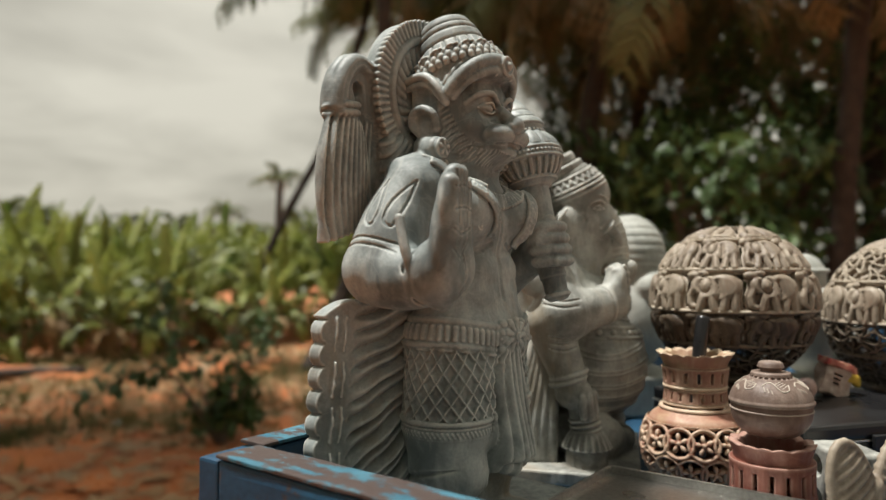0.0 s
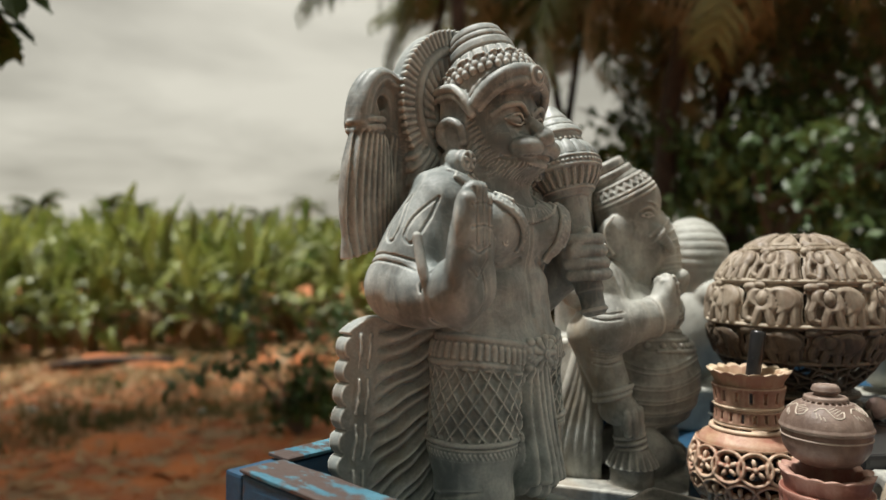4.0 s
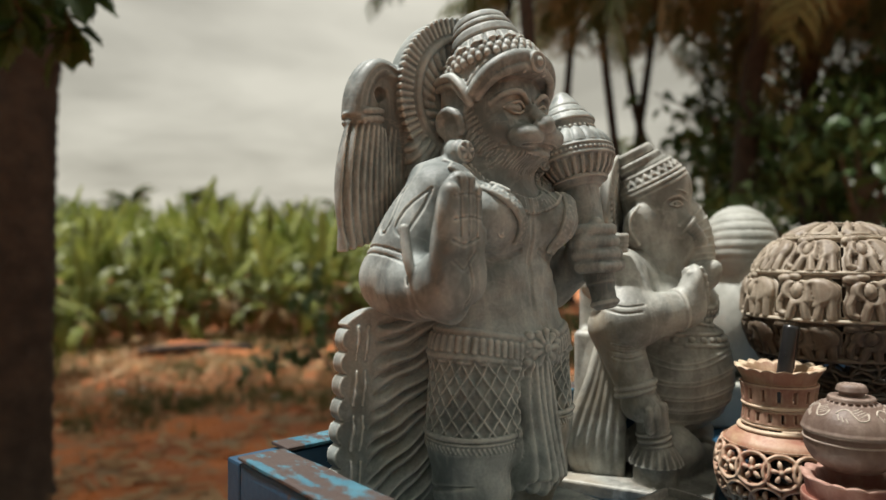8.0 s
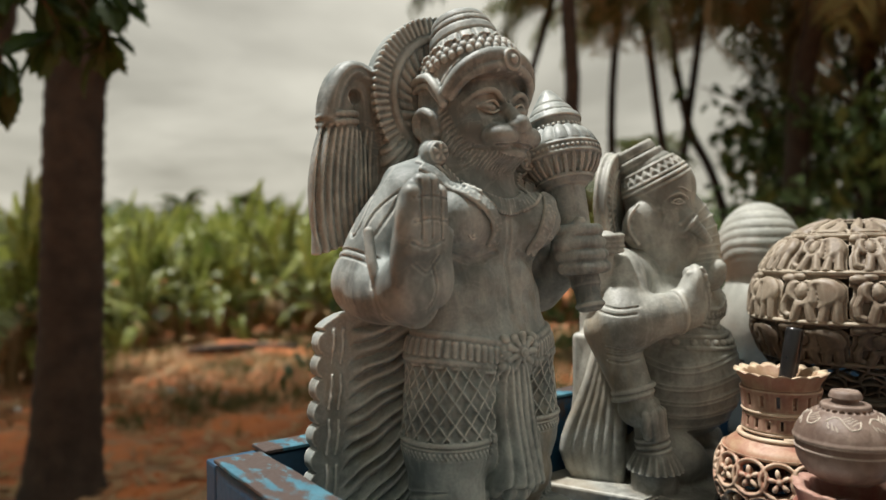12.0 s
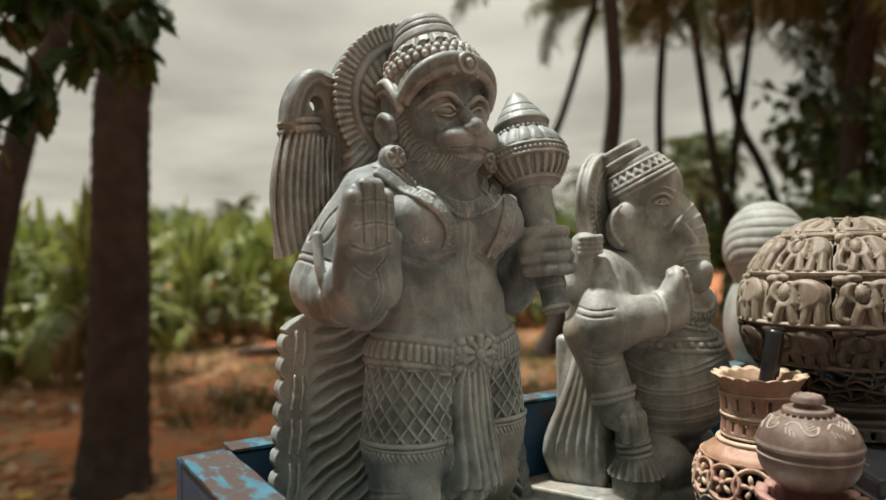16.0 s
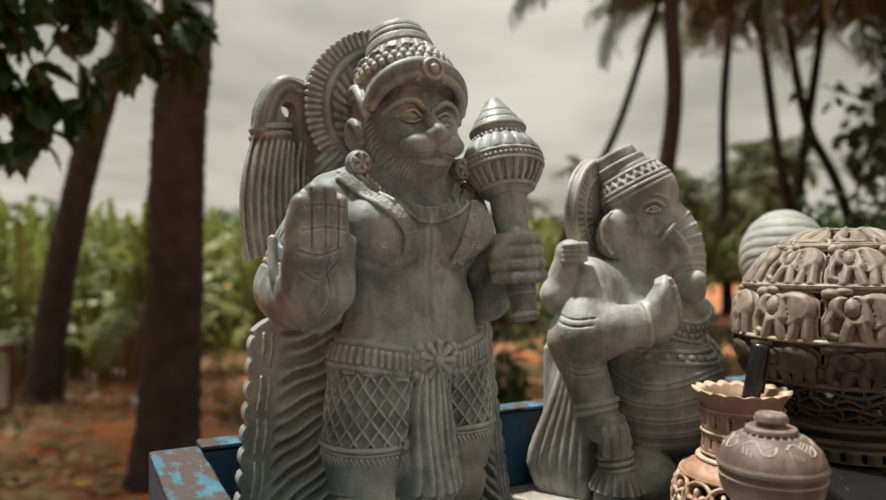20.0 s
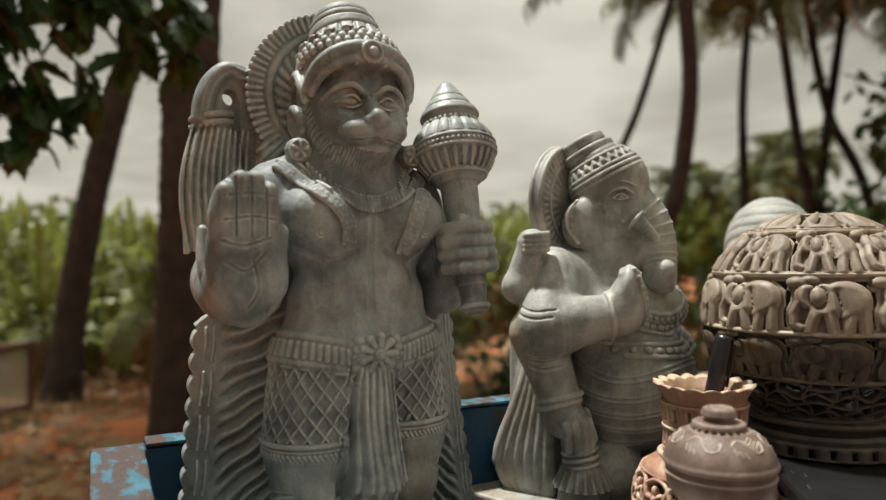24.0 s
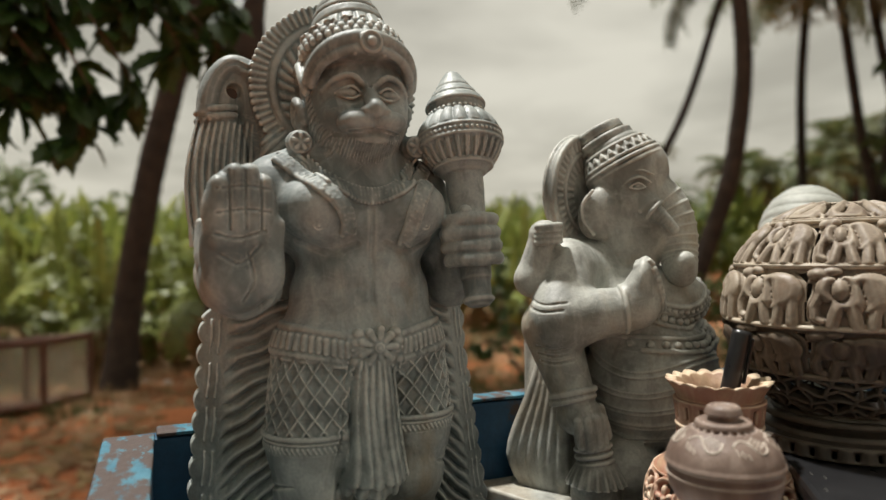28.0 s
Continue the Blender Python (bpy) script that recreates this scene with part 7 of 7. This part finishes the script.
# leaning pair behind the statues
coconut_palm([(-3.62, 11.95, 0), (-3.2, 12.05, 1.14), (-2.83, 12.15, 2.04), (-2.15, 12.3, 3.4), (-1.7, 12.4, 4.75), (-1.4, 12.5, 5.9), (-1.35, 12.5, 6.9)], 0.075, 0.06, "slender coconut palm leaning far over", 3, 18, 4)
coconut_palm([(-1.5, 7.9, 0), (-1.06, 8.22, 1.2), (-0.83, 8.27, 1.91), (-0.71, 8.29, 2.64), (-0.67, 8.3, 3.2), (-0.7, 8.3, 3.9), (-0.9, 8.2, 8.0)], 0.105, 0.085, "crooked coconut palm with a bent brown trunk", 4, 18, 5)
# row farther back
coconut_palm([(-0.5, 16.1, 0), (-0.56, 16.13, 2.4), (-0.56, 16.13, 4.5), (-0.42, 16.14, 6.4), (-0.4, 16.14, 7.1)], 0.1, 0.08, "thin upright coconut palm with a drooping crown", 5, 18, 4)
coconut_palm([(0.85, 12.1, 0), (0.62, 12.15, 1.8), (0.45, 12.16, 2.8), (0.29, 12.16, 4.17), (0.15, 12.16, 5.5), (0.1, 12.16, 6.2)], 0.08, 0.065, "coconut palm with hanging dry fronds", 6, 18, 6)
coconut_palm([(2.0, 14.0, 0), (1.44, 14.0, 2.4), (0.94, 14.05, 3.67), (0.62, 14.06, 5.6), (0.5, 14.06, 6.9)], 0.09, 0.07, "thin coconut palm leaning sideways", 7, 14, 4)
coconut_palm([(0.7, 15.0, 0), (0.85, 14.6, 2.7), (1.0, 14.3, 4.0), (1.25, 14.1, 5.9), (1.3, 14.1, 7.0)], 0.09, 0.07, "thin coconut palm leaning sideways", 8, 14, 4)
# grove
coconut_palm([(1.9, 9.8, 0), (2.07, 9.78, 3.1), (2.24, 9.74, 4.2), (2.4, 9.7, 5.6)], 0.15, 0.13, "coconut palm in the dark grove, hung with dead fronds", 9, 20, 14)
coconut_palm([(4.4, 7.8, 0), (4.52, 7.78, 1.54), (4.58, 7.75, 2.63), (4.8, 7.6, 5.4)], 0.14, 0.12, "coconut palm in the dark grove, hung with dead fronds", 10, 20, 14)
coconut_palm([(6.3, 10.2, 0), (6.37, 10.17, 1.8), (6.42, 10.14, 3.5), (6.5, 10.1, 5.8)], 0.15, 0.12, "coconut palm in the dark grove, hung with dead fronds", 11, 20, 14)
coconut_palm([(3.4, 11.6, 0), (3.3, 11.7, 3.0), (3.5, 11.7, 5.2)], 0.14, 0.12, "coconut palm in the dark grove, hung with dead fronds", 12, 20, 16)
coconut_palm([(5.2, 12.6, 0), (5.1, 12.6, 3.0), (5.3, 12.6, 5.4)], 0.14, 0.12, "coconut palm in the dark grove, hung with dead fronds", 13, 20, 16)

broad_tree((3.0, 8.6), 3.0, 1.7, "dense dark green broadleaf tree in the grove", 21, per=130, nclump=80, low=0.1)
broad_tree((5.0, 9.6), 4.4, 2.1, "dense dark green broadleaf tree in the grove", 22, per=130, nclump=80, low=0.1)
broad_tree((7.4, 8.4), 4.6, 2.2, "dense dark green broadleaf tree in the grove", 23, per=100, nclump=70, low=0.1)
broad_tree((4.0, 13.0), 6.0, 2.8, "tall dark broadleaf tree at the back of the grove", 24, per=34, nclump=60, low=0.1, L=0.26, w=0.07)
broad_tree((8.5, 12.0), 6.5, 3.0, "tall dark broadleaf tree at the back of the grove", 25, per=34, nclump=60, low=0.1, L=0.26, w=0.07)

# ------------------------------------------------------------------ shade tree over the camera's side
def toothed_leaf(L=0.1, w=0.026):
    """A pointed leaf with a toothed edge and a folded midrib, along +x."""
    n = 9
    verts, faces = [], []
    for i in range(n + 1):
        t = i / n
        q = w * math.sin(math.pi * min(1, 0.06 + 0.94 * t)) ** 0.75
        z = -0.3 * L * t * t
        verts.append((L * t, 0, z))
        verts.append((L * (t + (0.05 if i % 2 else 0)), q * (1.12 if i % 2 else 0.86), z + 0.3 * q))
        verts.append((L * (t + (0.05 if i % 2 else 0)), -q * (1.12 if i % 2 else 0.86), z + 0.3 * q))
    for i in range(n):
        a, b = 3 * i, 3 * i + 3
        faces += [(a, b, b + 1, a + 1), (a, a + 2, b + 2, b)]
    me = bpy.data.meshes.new("leaf")
    me.from_pydata(verts, [], faces)
    me.materials.append(NEAR_LEAF)
    return me


def build_shade_tree():
    rng = random.Random(12)
    base = Vector((-2.6, -1.2, 0.0))
    tree = thing("shade_tree", Matrix.Translation(base), "spreading tree with dark toothed leaves hanging over the cart", "tree")
    v, f = pipe(spline([(0, 0, -0.05), (0.05, 0.05, 1.2), (0.15, 0.2, 2.2), (0.3, 0.4, 3.4)], 16), np.linspace(0.17, 0.1, 16), 12, 0.15, 3)
    mesh_object("trunk", v, f, BARK, True, tree)
    leaf = toothed_leaf()
    count = 0
    # boughs reach from the trunk to the hanging sprays
    tips = [(-1.44, 1.05, 1.92), (-1.42, 1.08, 1.80), (-1.46, 1.04, 1.68), (-1.38, 1.18, 1.60), (-1.37, 1.20, 1.70), (-1.31, 1.28, 1.72),
            (-1.25, 1.37, 1.84), (-1.19, 1.44, 1.84), (-1.32, 1.27, 1.92), (-1.18, 1.46, 1.96), (-1.52, 0.98, 1.62), (-1.40, 1.12, 1.88), (-1.50, 1.0, 1.8), (-1.28, 1.32, 1.98), (-1.58, 0.93, 1.84), (-1.60, 0.92, 1.96), (-1.52, 0.98, 2.02)]
    bough = spline([(0.3, 0.4, 3.2), (0.75, 1.2, 2.75), (1.05, 2.0, 2.35), (1.3, 2.7, 2.2)], 14)
    v, f = pipe(bough, np.linspace(0.05, 0.014, 14), 8, 0.15, 5)
    mesh_object("bough", v, f, BARK, True, tree)
    tips += [(x + rng.uniform(-0.07, 0.07), y + rng.uniform(-0.09, 0.09), z + rng.uniform(-0.04, 0.16)) for x, y, z in tips[2::2]]
    for i, tip in enumerate(tips):
        tp = Vector(tip) - base
        root = Vector(bough[min(13, 6 + i // 4)])
        mid = root.lerp(tp, 0.5) + Vector((rng.uniform(-0.06, 0.06), rng.uniform(-0.06, 0.06), 0.1))
        end = tp + Vector((rng.uniform(-0.02, 0.04), rng.uniform(0.0, 0.05), -0.1))
        tw = spline([tuple(root), tuple(mid), tuple(tp), tuple(end)], 16)
        v, f = pipe(tw, np.linspace(0.008, 0.002, 16), 5)
        mesh_object("twig", v, f, BARK, True, tree)
        for k in range(5, 16):
            for s in (-1, 1) if i < 17 or k % 2 else (1,):
                p = Vector(tw[k])
                ob = new("leaf", leaf)
                ob.parent = tree
                d = Vector(tw[k]) - Vector(tw[k - 1])
                az = math.degrees(math.atan2(d.y, d.x)) + s * rng.uniform(35, 80)
                ob.matrix_basis = Matrix.Translation(p) @ pose(0, 0, 0, rng.uniform(-35, 35), rng.uniform(5, 60), az) @ Matrix.Scale(rng.uniform(0.85, 1.35), 4)
                count += 1
    # the rest of the crown, unseen, added above and behind to hold back sky light
    clumps = []
    for _ in range(150):
        a, r = rng.uniform(0, 6.28), 3.0 * math.sqrt(rng.random())
        x, y, z = 1.3 + r * math.cos(a), -0.9 + r * math.sin(a), rng.uniform(2.7, 4.6)
        wy = y + base.y
        if wy > 0.1 or (wy > -0.5 and z < 3.0):
            continue
        clumps.append((x, y, z, rng.uniform(0.4, 0.7)))
    leaf_cloud("crown", NEAR_LEAF, tree, clumps, 90, 0.12, 0.035, 13)


build_shade_tree()


# ------------------------------------------------------------------ things on the ground
def build_case():
    """A glazed wooden show case standing on the earth."""
    c = thing("show_case", pose(-4.99, 3.09, ground_height(-4.99, 3.09) + 0.01, 0, 0, 0), "empty red-brown wooden show case with dusty glass panes", "show case")
    # corner towards the cart; the long side runs off towards -x
    ux = Vector((-0.30, -0.95, 0)).normalized()
    uy = Vector((-0.25, 0.97, 0)).normalized()
    LX, LY, H, t = 0.92, 0.46, 0.56, 0.045

    def bar(a, b, name):
        a, b = Vector(a), Vector(b)
        d = b - a
        bm = block((t, t, d.length), (0, 0, d.length / 2), 0.004)
        ob = part(name, bm, CASE_WOOD, c)
        q = d.to_track_quat("Z", "Y").to_matrix().to_4x4()
        ob.matrix_basis = Matrix.Translation(a) @ q
    P = lambda i, j, z: ux * (LX * i) + uy * (LY * j) + Vector((0, 0, z))
    for i in (0, 0.5, 1):
        for j in (0, 1):
            bar(P(i, j, 0), P(i, j, H), "post")
    for z in (0.06, H - t / 2):
        for j in (0, 1):
            bar(P(0, j, z), P(1, j, z), "long_rail")
        for i in (0, 1):
            bar(P(i, 0, z), P(i, 1, z), "short_rail")

    def pane(a, b, c_, d):
        a, b, c_, d = (Vector(q) for q in (a, b, c_, d))
        n = (b - a).cross(d - a).normalized() * 0.0015
        vs = [tuple(q + s * n) for s in (-1, 1) for q in (a, b, c_, d)]
        ob = mesh_object("pane", vs, [(3, 2, 1, 0), (4, 5, 6, 7), (0, 1, 5, 4), (1, 2, 6, 5), (2, 3, 7, 6), (3, 0, 4, 7)], GLASS, False, c)
        ob.visible_shadow = False
    z0, z1 = 0.08, H - 0.035
    for a, b in ((0.02, 0.48), (0.52, 0.98)):
        for j in (0, 1):
            pane(P(a, j, z0), P(b, j, z0), P(b, j, z1), P(a, j, z1))
    for i in (0, 1):
        pane(P(i, 0.05, z0), P(i, 0.95, z0), P(i, 0.95, z1), P(i, 0.05, z1))
    bm = bmesh.new()
    q = [bm.verts.new(P(i, j, z)) for z in (0.05, 0.062) for i, j in ((0, 0), (1, 0), (1, 1), (0, 1))]
    for fc in ((3, 2, 1, 0), (4, 5, 6, 7), (0, 1, 5, 4), (1, 2, 6, 5), (2, 3, 7, 6), (3, 0, 4, 7)):
        bm.faces.new([q[i] for i in fc])
    bmesh.ops.recalc_face_normals(bm, faces=bm.faces[:])
    part("floor_board", bm, CASE_WOOD, c)


build_case()


def sapling(x, y, stems, label, seed, per, L=0.09, w=0.032):
    rng = random.Random(seed)
    s = thing("sapling", Matrix.Translation((x, y, ground_height(x, y) - 0.02)), label, "shrub", "shrubs")
    clumps = []
    for k, pts in enumerate(stems):
        c = spline([(0, 0, 0)] + pts, 12)
        v, f = pipe(c, np.linspace(0.016, 0.004, 12), 6, 0.2, seed + k)
        mesh_object("stem", v, f, BARK, True, s)
        for q in c[4:]:
            clumps.append((q[0] + rng.uniform(-0.05, 0.05), q[1] + rng.uniform(-0.05, 0.05), q[2] + rng.uniform(-0.04, 0.06), rng.uniform(0.08, 0.17)))
    leaf_cloud("foliage", BROAD_LEAF, s, clumps, per, L, w, seed)


sapling(-1.5, 4.68, [[(-0.12, -0.05, 0.4), (-0.3, -0.12, 0.8), (-0.38, -0.15, 1.15)], [(0.04, 0, 0.25), (0.08, 0.03, 0.5), (0.1, 0.03, 0.82)], [(0.12, 0, 0.25), (0.2, 0.05, 0.62)], [(-0.3, -0.1, 0.5), (-0.5, -0.2, 0.52), (-0.74, -0.3, 0.38)],
                     [(0.1, 0.1, 0.2), (0.14, 0.05, 0.34)], [(-0.05, 0.08, 0.3), (-0.05, 0.05, 0.6)], [(-0.1, 0, 0.16), (0.0, 0.1, 0.3)]],
        "thin dark green sapling with a side branch", 31, 520)
sapling(-0.55, 7.4, [[(0.1, 0, 0.4), (0.2, 0, 0.9)], [(-0.2, 0, 0.3), (-0.3, 0, 0.8)], [(0.0, 0.1, 0.5), (0.05, 0.1, 1.1)], [(0.3, 0, 0.3), (0.45, 0, 0.6)]], "low green bush beside the palms", 32, 700)
sapling(-2.3, 8.6, [[(0.1, 0, 0.3), (0.2, 0, 0.6)], [(-0.2, 0, 0.2), (-0.3, 0, 0.5)], [(0.0, 0.1, 0.3), (0.05, 0.1, 0.7)]], "low green bush beside the palms", 33, 700)


def scatter(name, label, mat, n, region, make, seed):
    """Small stuff strewn on the ground as one mesh. region(rng) gives a place."""
    rng = random.Random(seed)
    V, F, k = [], [], 0
    for _ in range(n):
        x, y = region(rng)
        v, f = make(rng)
        a = rng.uniform(0, 6.28)
        ca, sa = math.cos(a), math.sin(a)
        z = ground_height(x, y)
        for p in v:
            V.append((x + ca * p[0] - sa * p[1], y + sa * p[0] + ca * p[1], z + p[2]))
        F += [tuple(q + k for q in g) for g in f]
        k += len(v)
    ob = mesh_object(name, V, F, mat, False)
    return tagged(ob, label, name.replace("_", " "), kind="stuff")


def wedge(d0, d1, a0, a1, power=0.7):
    def f(rng):
        d = d0 + (d1 - d0) * rng.random() ** power
        a = radians(rng.uniform(a0, a1))
        return d * math.sin(a), d * math.cos(a)
    return f


def dry_leaf(rng):
    L, w = rng.uniform(0.04, 0.13), rng.uniform(0.012, 0.035)
    c = rng.uniform(0.0, 0.04)
    t = rng.uniform(-0.4, 0.4)
    return [(-L, 0, 0.008 + c), (0, -w, 0.006 + t * w), (L, 0, 0.008 + c * rng.random()), (0, w, 0.006 - t * w + 0.01)], [(0, 1, 2), (0, 2, 3)]


def tuft(rng):
    v, f = [], []
    for k in range(7):
        a, h, l = rng.uniform(0, 6.28), rng.uniform(0.05, 0.17), rng.uniform(0.02, 0.09)
        b = len(v)
        x, y = 0.03 * math.cos(a * 3), 0.03 * math.sin(a * 2)
        v += [(x - 0.004, y, 0), (x + 0.004, y, 0), (x + l * math.cos(a), y + l * math.sin(a), h)]
        f.append((b, b + 1, b + 2))
    return v, f


def clod(rng):
    r = rng.uniform(0.008, 0.035)
    v = [(r * rng.uniform(0.7, 1.2) * math.cos(a), r * rng.uniform(0.7, 1.2) * math.sin(a), -0.004) for a in np.linspace(0, 5.2, 6)]
    v.append((r * 0.1, 0, r * rng.uniform(0.5, 0.9)))
    return v, [(i, (i + 1) % 6, 6) for i in range(6)]


def patches(d0, d1, a0, a1, n, spread, seed):
    r0 = random.Random(seed)
    w = wedge(d0, d1, a0, a1, 1.0)
    spots = [w(r0) for _ in range(n)]

    def f(rng):
        x, y = rng.choice(spots)
        return x + rng.gauss(0, spread), y + rng.gauss(0, spread)
    return f


scatter("leaf_litter", "dry brown and orange leaf litter on the earth", STRAW, 4200, wedge(4.2, 11.0, -72, 6, 0.75), dry_leaf, 41)
scatter("dead_fronds", "pale dead leaf scraps heaped below the banana plants", BANANA_DRY, 2600, wedge(6.8, 10.5, -62, -4), dry_leaf, 42)
scatter("weeds", "low green weeds in patches", WEED, 2600, patches(5.4, 9.5, -66, 2, 46, 0.3, 43), tuft, 44)
scatter("dry_grass", "thin dry grass on the bare earth", STRAW, 1300, wedge(5.2, 9.0, -60, 4), tuft, 45)
scatter("fallen_leaves", "scattered dry leaves on red soil near the cart", STRAW, 620, wedge(2.2, 4.4, -75, -10, 1.0), dry_leaf, 47)
scatter("leaf_heaps", "brown dead leaves lying thick on the red soil round the show case", BANANA_DRY, 320, wedge(3.2, 6.6, -75, -46, 1.0), dry_leaf, 48)
scatter("earth_clods", "clods of red earth", EARTH, 3600, wedge(2.2, 8.0, -75, 0, 1.0), clod, 46)


def soil_heap(x, y, rx, ry, h, seed):
    """A low uneven bank of red soil."""
    n, m = 26, 40
    V, F = [], []
    for i in range(n + 1):
        t = i / n
        for k in range(m):
            a = 2 * math.pi * k / m
            q = 1 + 0.25 * noise.noise((math.cos(a) * 1.4 + seed, math.sin(a) * 1.4, 0))
            px, py = x + rx * t * q * math.cos(a), y + ry * t * q * math.sin(a)
            z = ground_height(px, py) - 0.03 + h * (0.5 + 0.5 * math.cos(math.pi * t)) + 0.03 * noise.noise((px * 6, py * 6, seed)) * (1 - t) + 0.02 * noise.noise((px * 17, py * 17, seed)) * (1 - t)
            V.append((px, py, z))
    for i in range(n):
        for k in range(m):
            j = (k + 1) % m
            F.append((i * m + k, (i + 1) * m + k, (i + 1) * m + j, i * m + j))
    ob = mesh_object("soil_bank", V, F, EARTH)
    tagged(ob, "low bank of loose red-orange soil", "soil", kind="structure")


soil_heap(-3.6, 3.6, 1.3, 0.7, 0.1, 1.0)
soil_heap(-2.6, 4.4, 0.9, 0.5, 0.08, 2.0)
soil_heap(-4.6, 7.5, 1.6, 0.5, 0.16, 3.0)
soil_heap(-2.6, 8.0, 1.2, 0.4, 0.14, 4.0)


def build_log():
    v, f = pipe(spline([(-0.6, -0.3, 0.04), (0, 0, 0.06), (0.55, 0.22, 0.05)], 10), [0.05, 0.055, 0.06, 0.06, 0.06, 0.055, 0.055, 0.05, 0.05, 0.045], 9, 0.2, 4)
    ob = mesh_object("fallen_stem", v, f, PALM_BARK)
    ob.matrix_world = Matrix.Translation((-4.45, 7.3, ground_height(-4.45, 7.3) + 0.02))
    tagged(ob, "fallen brown stem lying on the ground", "log")
    rng = random.Random(3)
    for k in range(10):
        a = radians(rng.uniform(-52, -20))
        d = rng.uniform(4.6, 7.2)
        x, y = d * math.sin(a), d * math.cos(a)
        bm = bmesh.new()
        bmesh.ops.create_icosphere(bm, subdivisions=2, radius=rng.uniform(0.025, 0.05))
        for q in bm.verts:
            q.co += noise.noise_vector(q.co * 30 + Vector((k, 0, 0))) * 0.012
            q.co.z *= 0.6
        ob = part("stone", bm, STONE_PALE, smooth=True)
        ob.location = (x, y, ground_height(x, y) + 0.012)
        tagged(ob, "small pale stone lying on red earth", "stone", "loose stones")
    bm = block((0.07, 0.05, 0.012), (0, 0, 0), 0.004, 2)
    bmesh.ops.subdivide_edges(bm, edges=bm.edges[:], cuts=2, use_grid_fill=True)
    for q in bm.verts:
        q.co += noise.noise_vector(q.co * 40) * 0.012
    ob = part("yellow_scrap", bm, YELLOW)
    ob.location = (-3.05, 2.62, ground_height(-3.05, 2.62) + 0.022)
    tagged(ob, "crumpled yellow scrap on the red soil", "litter")


build_log()


# ------------------------------------------------------------------ distance
def far_palm_line():
    rng = random.Random(9)
    src = [(np.array([v.co[:] for v in me.vertices]), [tuple(p.vertices) for p in me.polygons]) for me in FAR_FRONDS]
    first = None
    for k in range(66):
        az = -66 + k * 1.75 + rng.uniform(-0.7, 0.7) if k < 46 else -7.5 + (k - 46) * 0.5 + rng.uniform(-0.4, 0.4)
        d = rng.uniform(55, 90) if k < 46 else rng.uniform(36, 50)
        x, y = d * math.sin(radians(az)), d * math.cos(radians(az))
        h = rng.uniform(4.0, 6.5) * (0.95 if az > -14 else (0.85 if az < -25 else 1.0))
        if first is None or k % 12 == 0:
            p = thing("distant_palm", Matrix(), "distant dark green coconut palm on the skyline", "palm tree", "distant palms")
            v, f = pipe([(0, 0, 0), (0.1, 0, h * 0.5), (0.05, 0.1, h)], [0.16, 0.12, 0.1], 6)
            mesh_object("trunk", v, f, PALM_BARK, True, p)
            V, F, n = [], [], 0
            for j in range(16):
                sv, sf = src[j % 2]
                R = np.array(pose(0, 0, 0, 0, rng.uniform(-50, 35), 22.5 * j + rng.uniform(-9, 9)).to_3x3()) * 0.75
                V.append(sv @ R.T + np.array((0.05, 0.1, h)))
                F += [tuple(q + n for q in g) for g in sf]
                n += len(sv)
            mesh_object("crown", np.concatenate(V).tolist(), F, PALM_LEAF, False, p)
            first = p
            p.matrix_world = Matrix.Translation((x, y, -0.05))
        else:
            copy_thing(first, Matrix.Translation((x, y, -0.05)) @ pose(0, 0, 0, 0, rng.uniform(-6, 6), rng.uniform(0, 360)) @ Matrix.Scale(rng.uniform(0.8, 1.2), 4))


far_palm_line()
coconut_palm([(-7.2, 29.5, 0), (-7.1, 29.5, 2.5), (-7.0, 29.5, 5.0)], 0.16, 0.13, "lone coconut palm standing over the banana field", 61, 18, 2, 0.42)
coconut_palm([(-13.5, 42, 0), (-13.4, 42, 4.6)], 0.16, 0.13, "lone coconut palm standing over the banana field", 62, 18, 2, 0.5)


def hedge(name, label, n, a0, a1, d0, d1, h0, h1, mat, L, w, per, seed):
    """A continuous belt of far foliage."""
    rng = random.Random(seed)
    clumps = []
    for _ in range(n):
        a, d = radians(rng.uniform(a0, a1)), rng.uniform(d0, d1)
        h = rng.uniform(h0, h1) * (0.75 + 0.5 * noise.noise((math.degrees(a) * 0.2, seed, 0)))
        clumps.append((d * math.sin(a), d * math.cos(a), max(0.2, h), rng.uniform(0.5, 1.0) * (d1 / 22)))
    ob = leaf_cloud(name, mat, None, clumps, per, L, w, seed)
    tagged(ob, label, "trees", kind="stuff")


hedge("grove_foliage", "dense dark foliage filling the back of the grove", 400, 8, 62, 13, 19, 0.2, 6.2, BROAD_LEAF, 0.36, 0.12, 60, 51)
hedge("grove_undergrowth", "dark undergrowth below the grove", 130, 3, 60, 8.5, 13, 0.1, 1.6, BROAD_LEAF, 0.22, 0.07, 60, 52)
# unseen foliage behind the camera, added to cut sky light on the fronts
hedge("grove_behind", "added foliage screen, unseen, behind the cart", 520, 100, 275, 4.0, 6.5, 0.2, 9.0, BROAD_LEAF, 0.34, 0.12, 200, 55)
hedge("skyline_grove", "dark clump of trees below the far palms", 120, -9, 5, 44, 54, 0.5, 5.0, BROAD_LEAF, 0.6, 0.22, 9, 56)
hedge("far_trees", "low dark green trees along the horizon", 260, -75, 12, 45, 60, 0.5, 3.6, BROAD_LEAF, 0.7, 0.25, 7, 53)
hedge("left_bushes", "green bushes behind the leaning palm", 90, -82, -46, 15, 22, 0.3, 3.2, WEED, 0.36, 0.12, 40, 54)
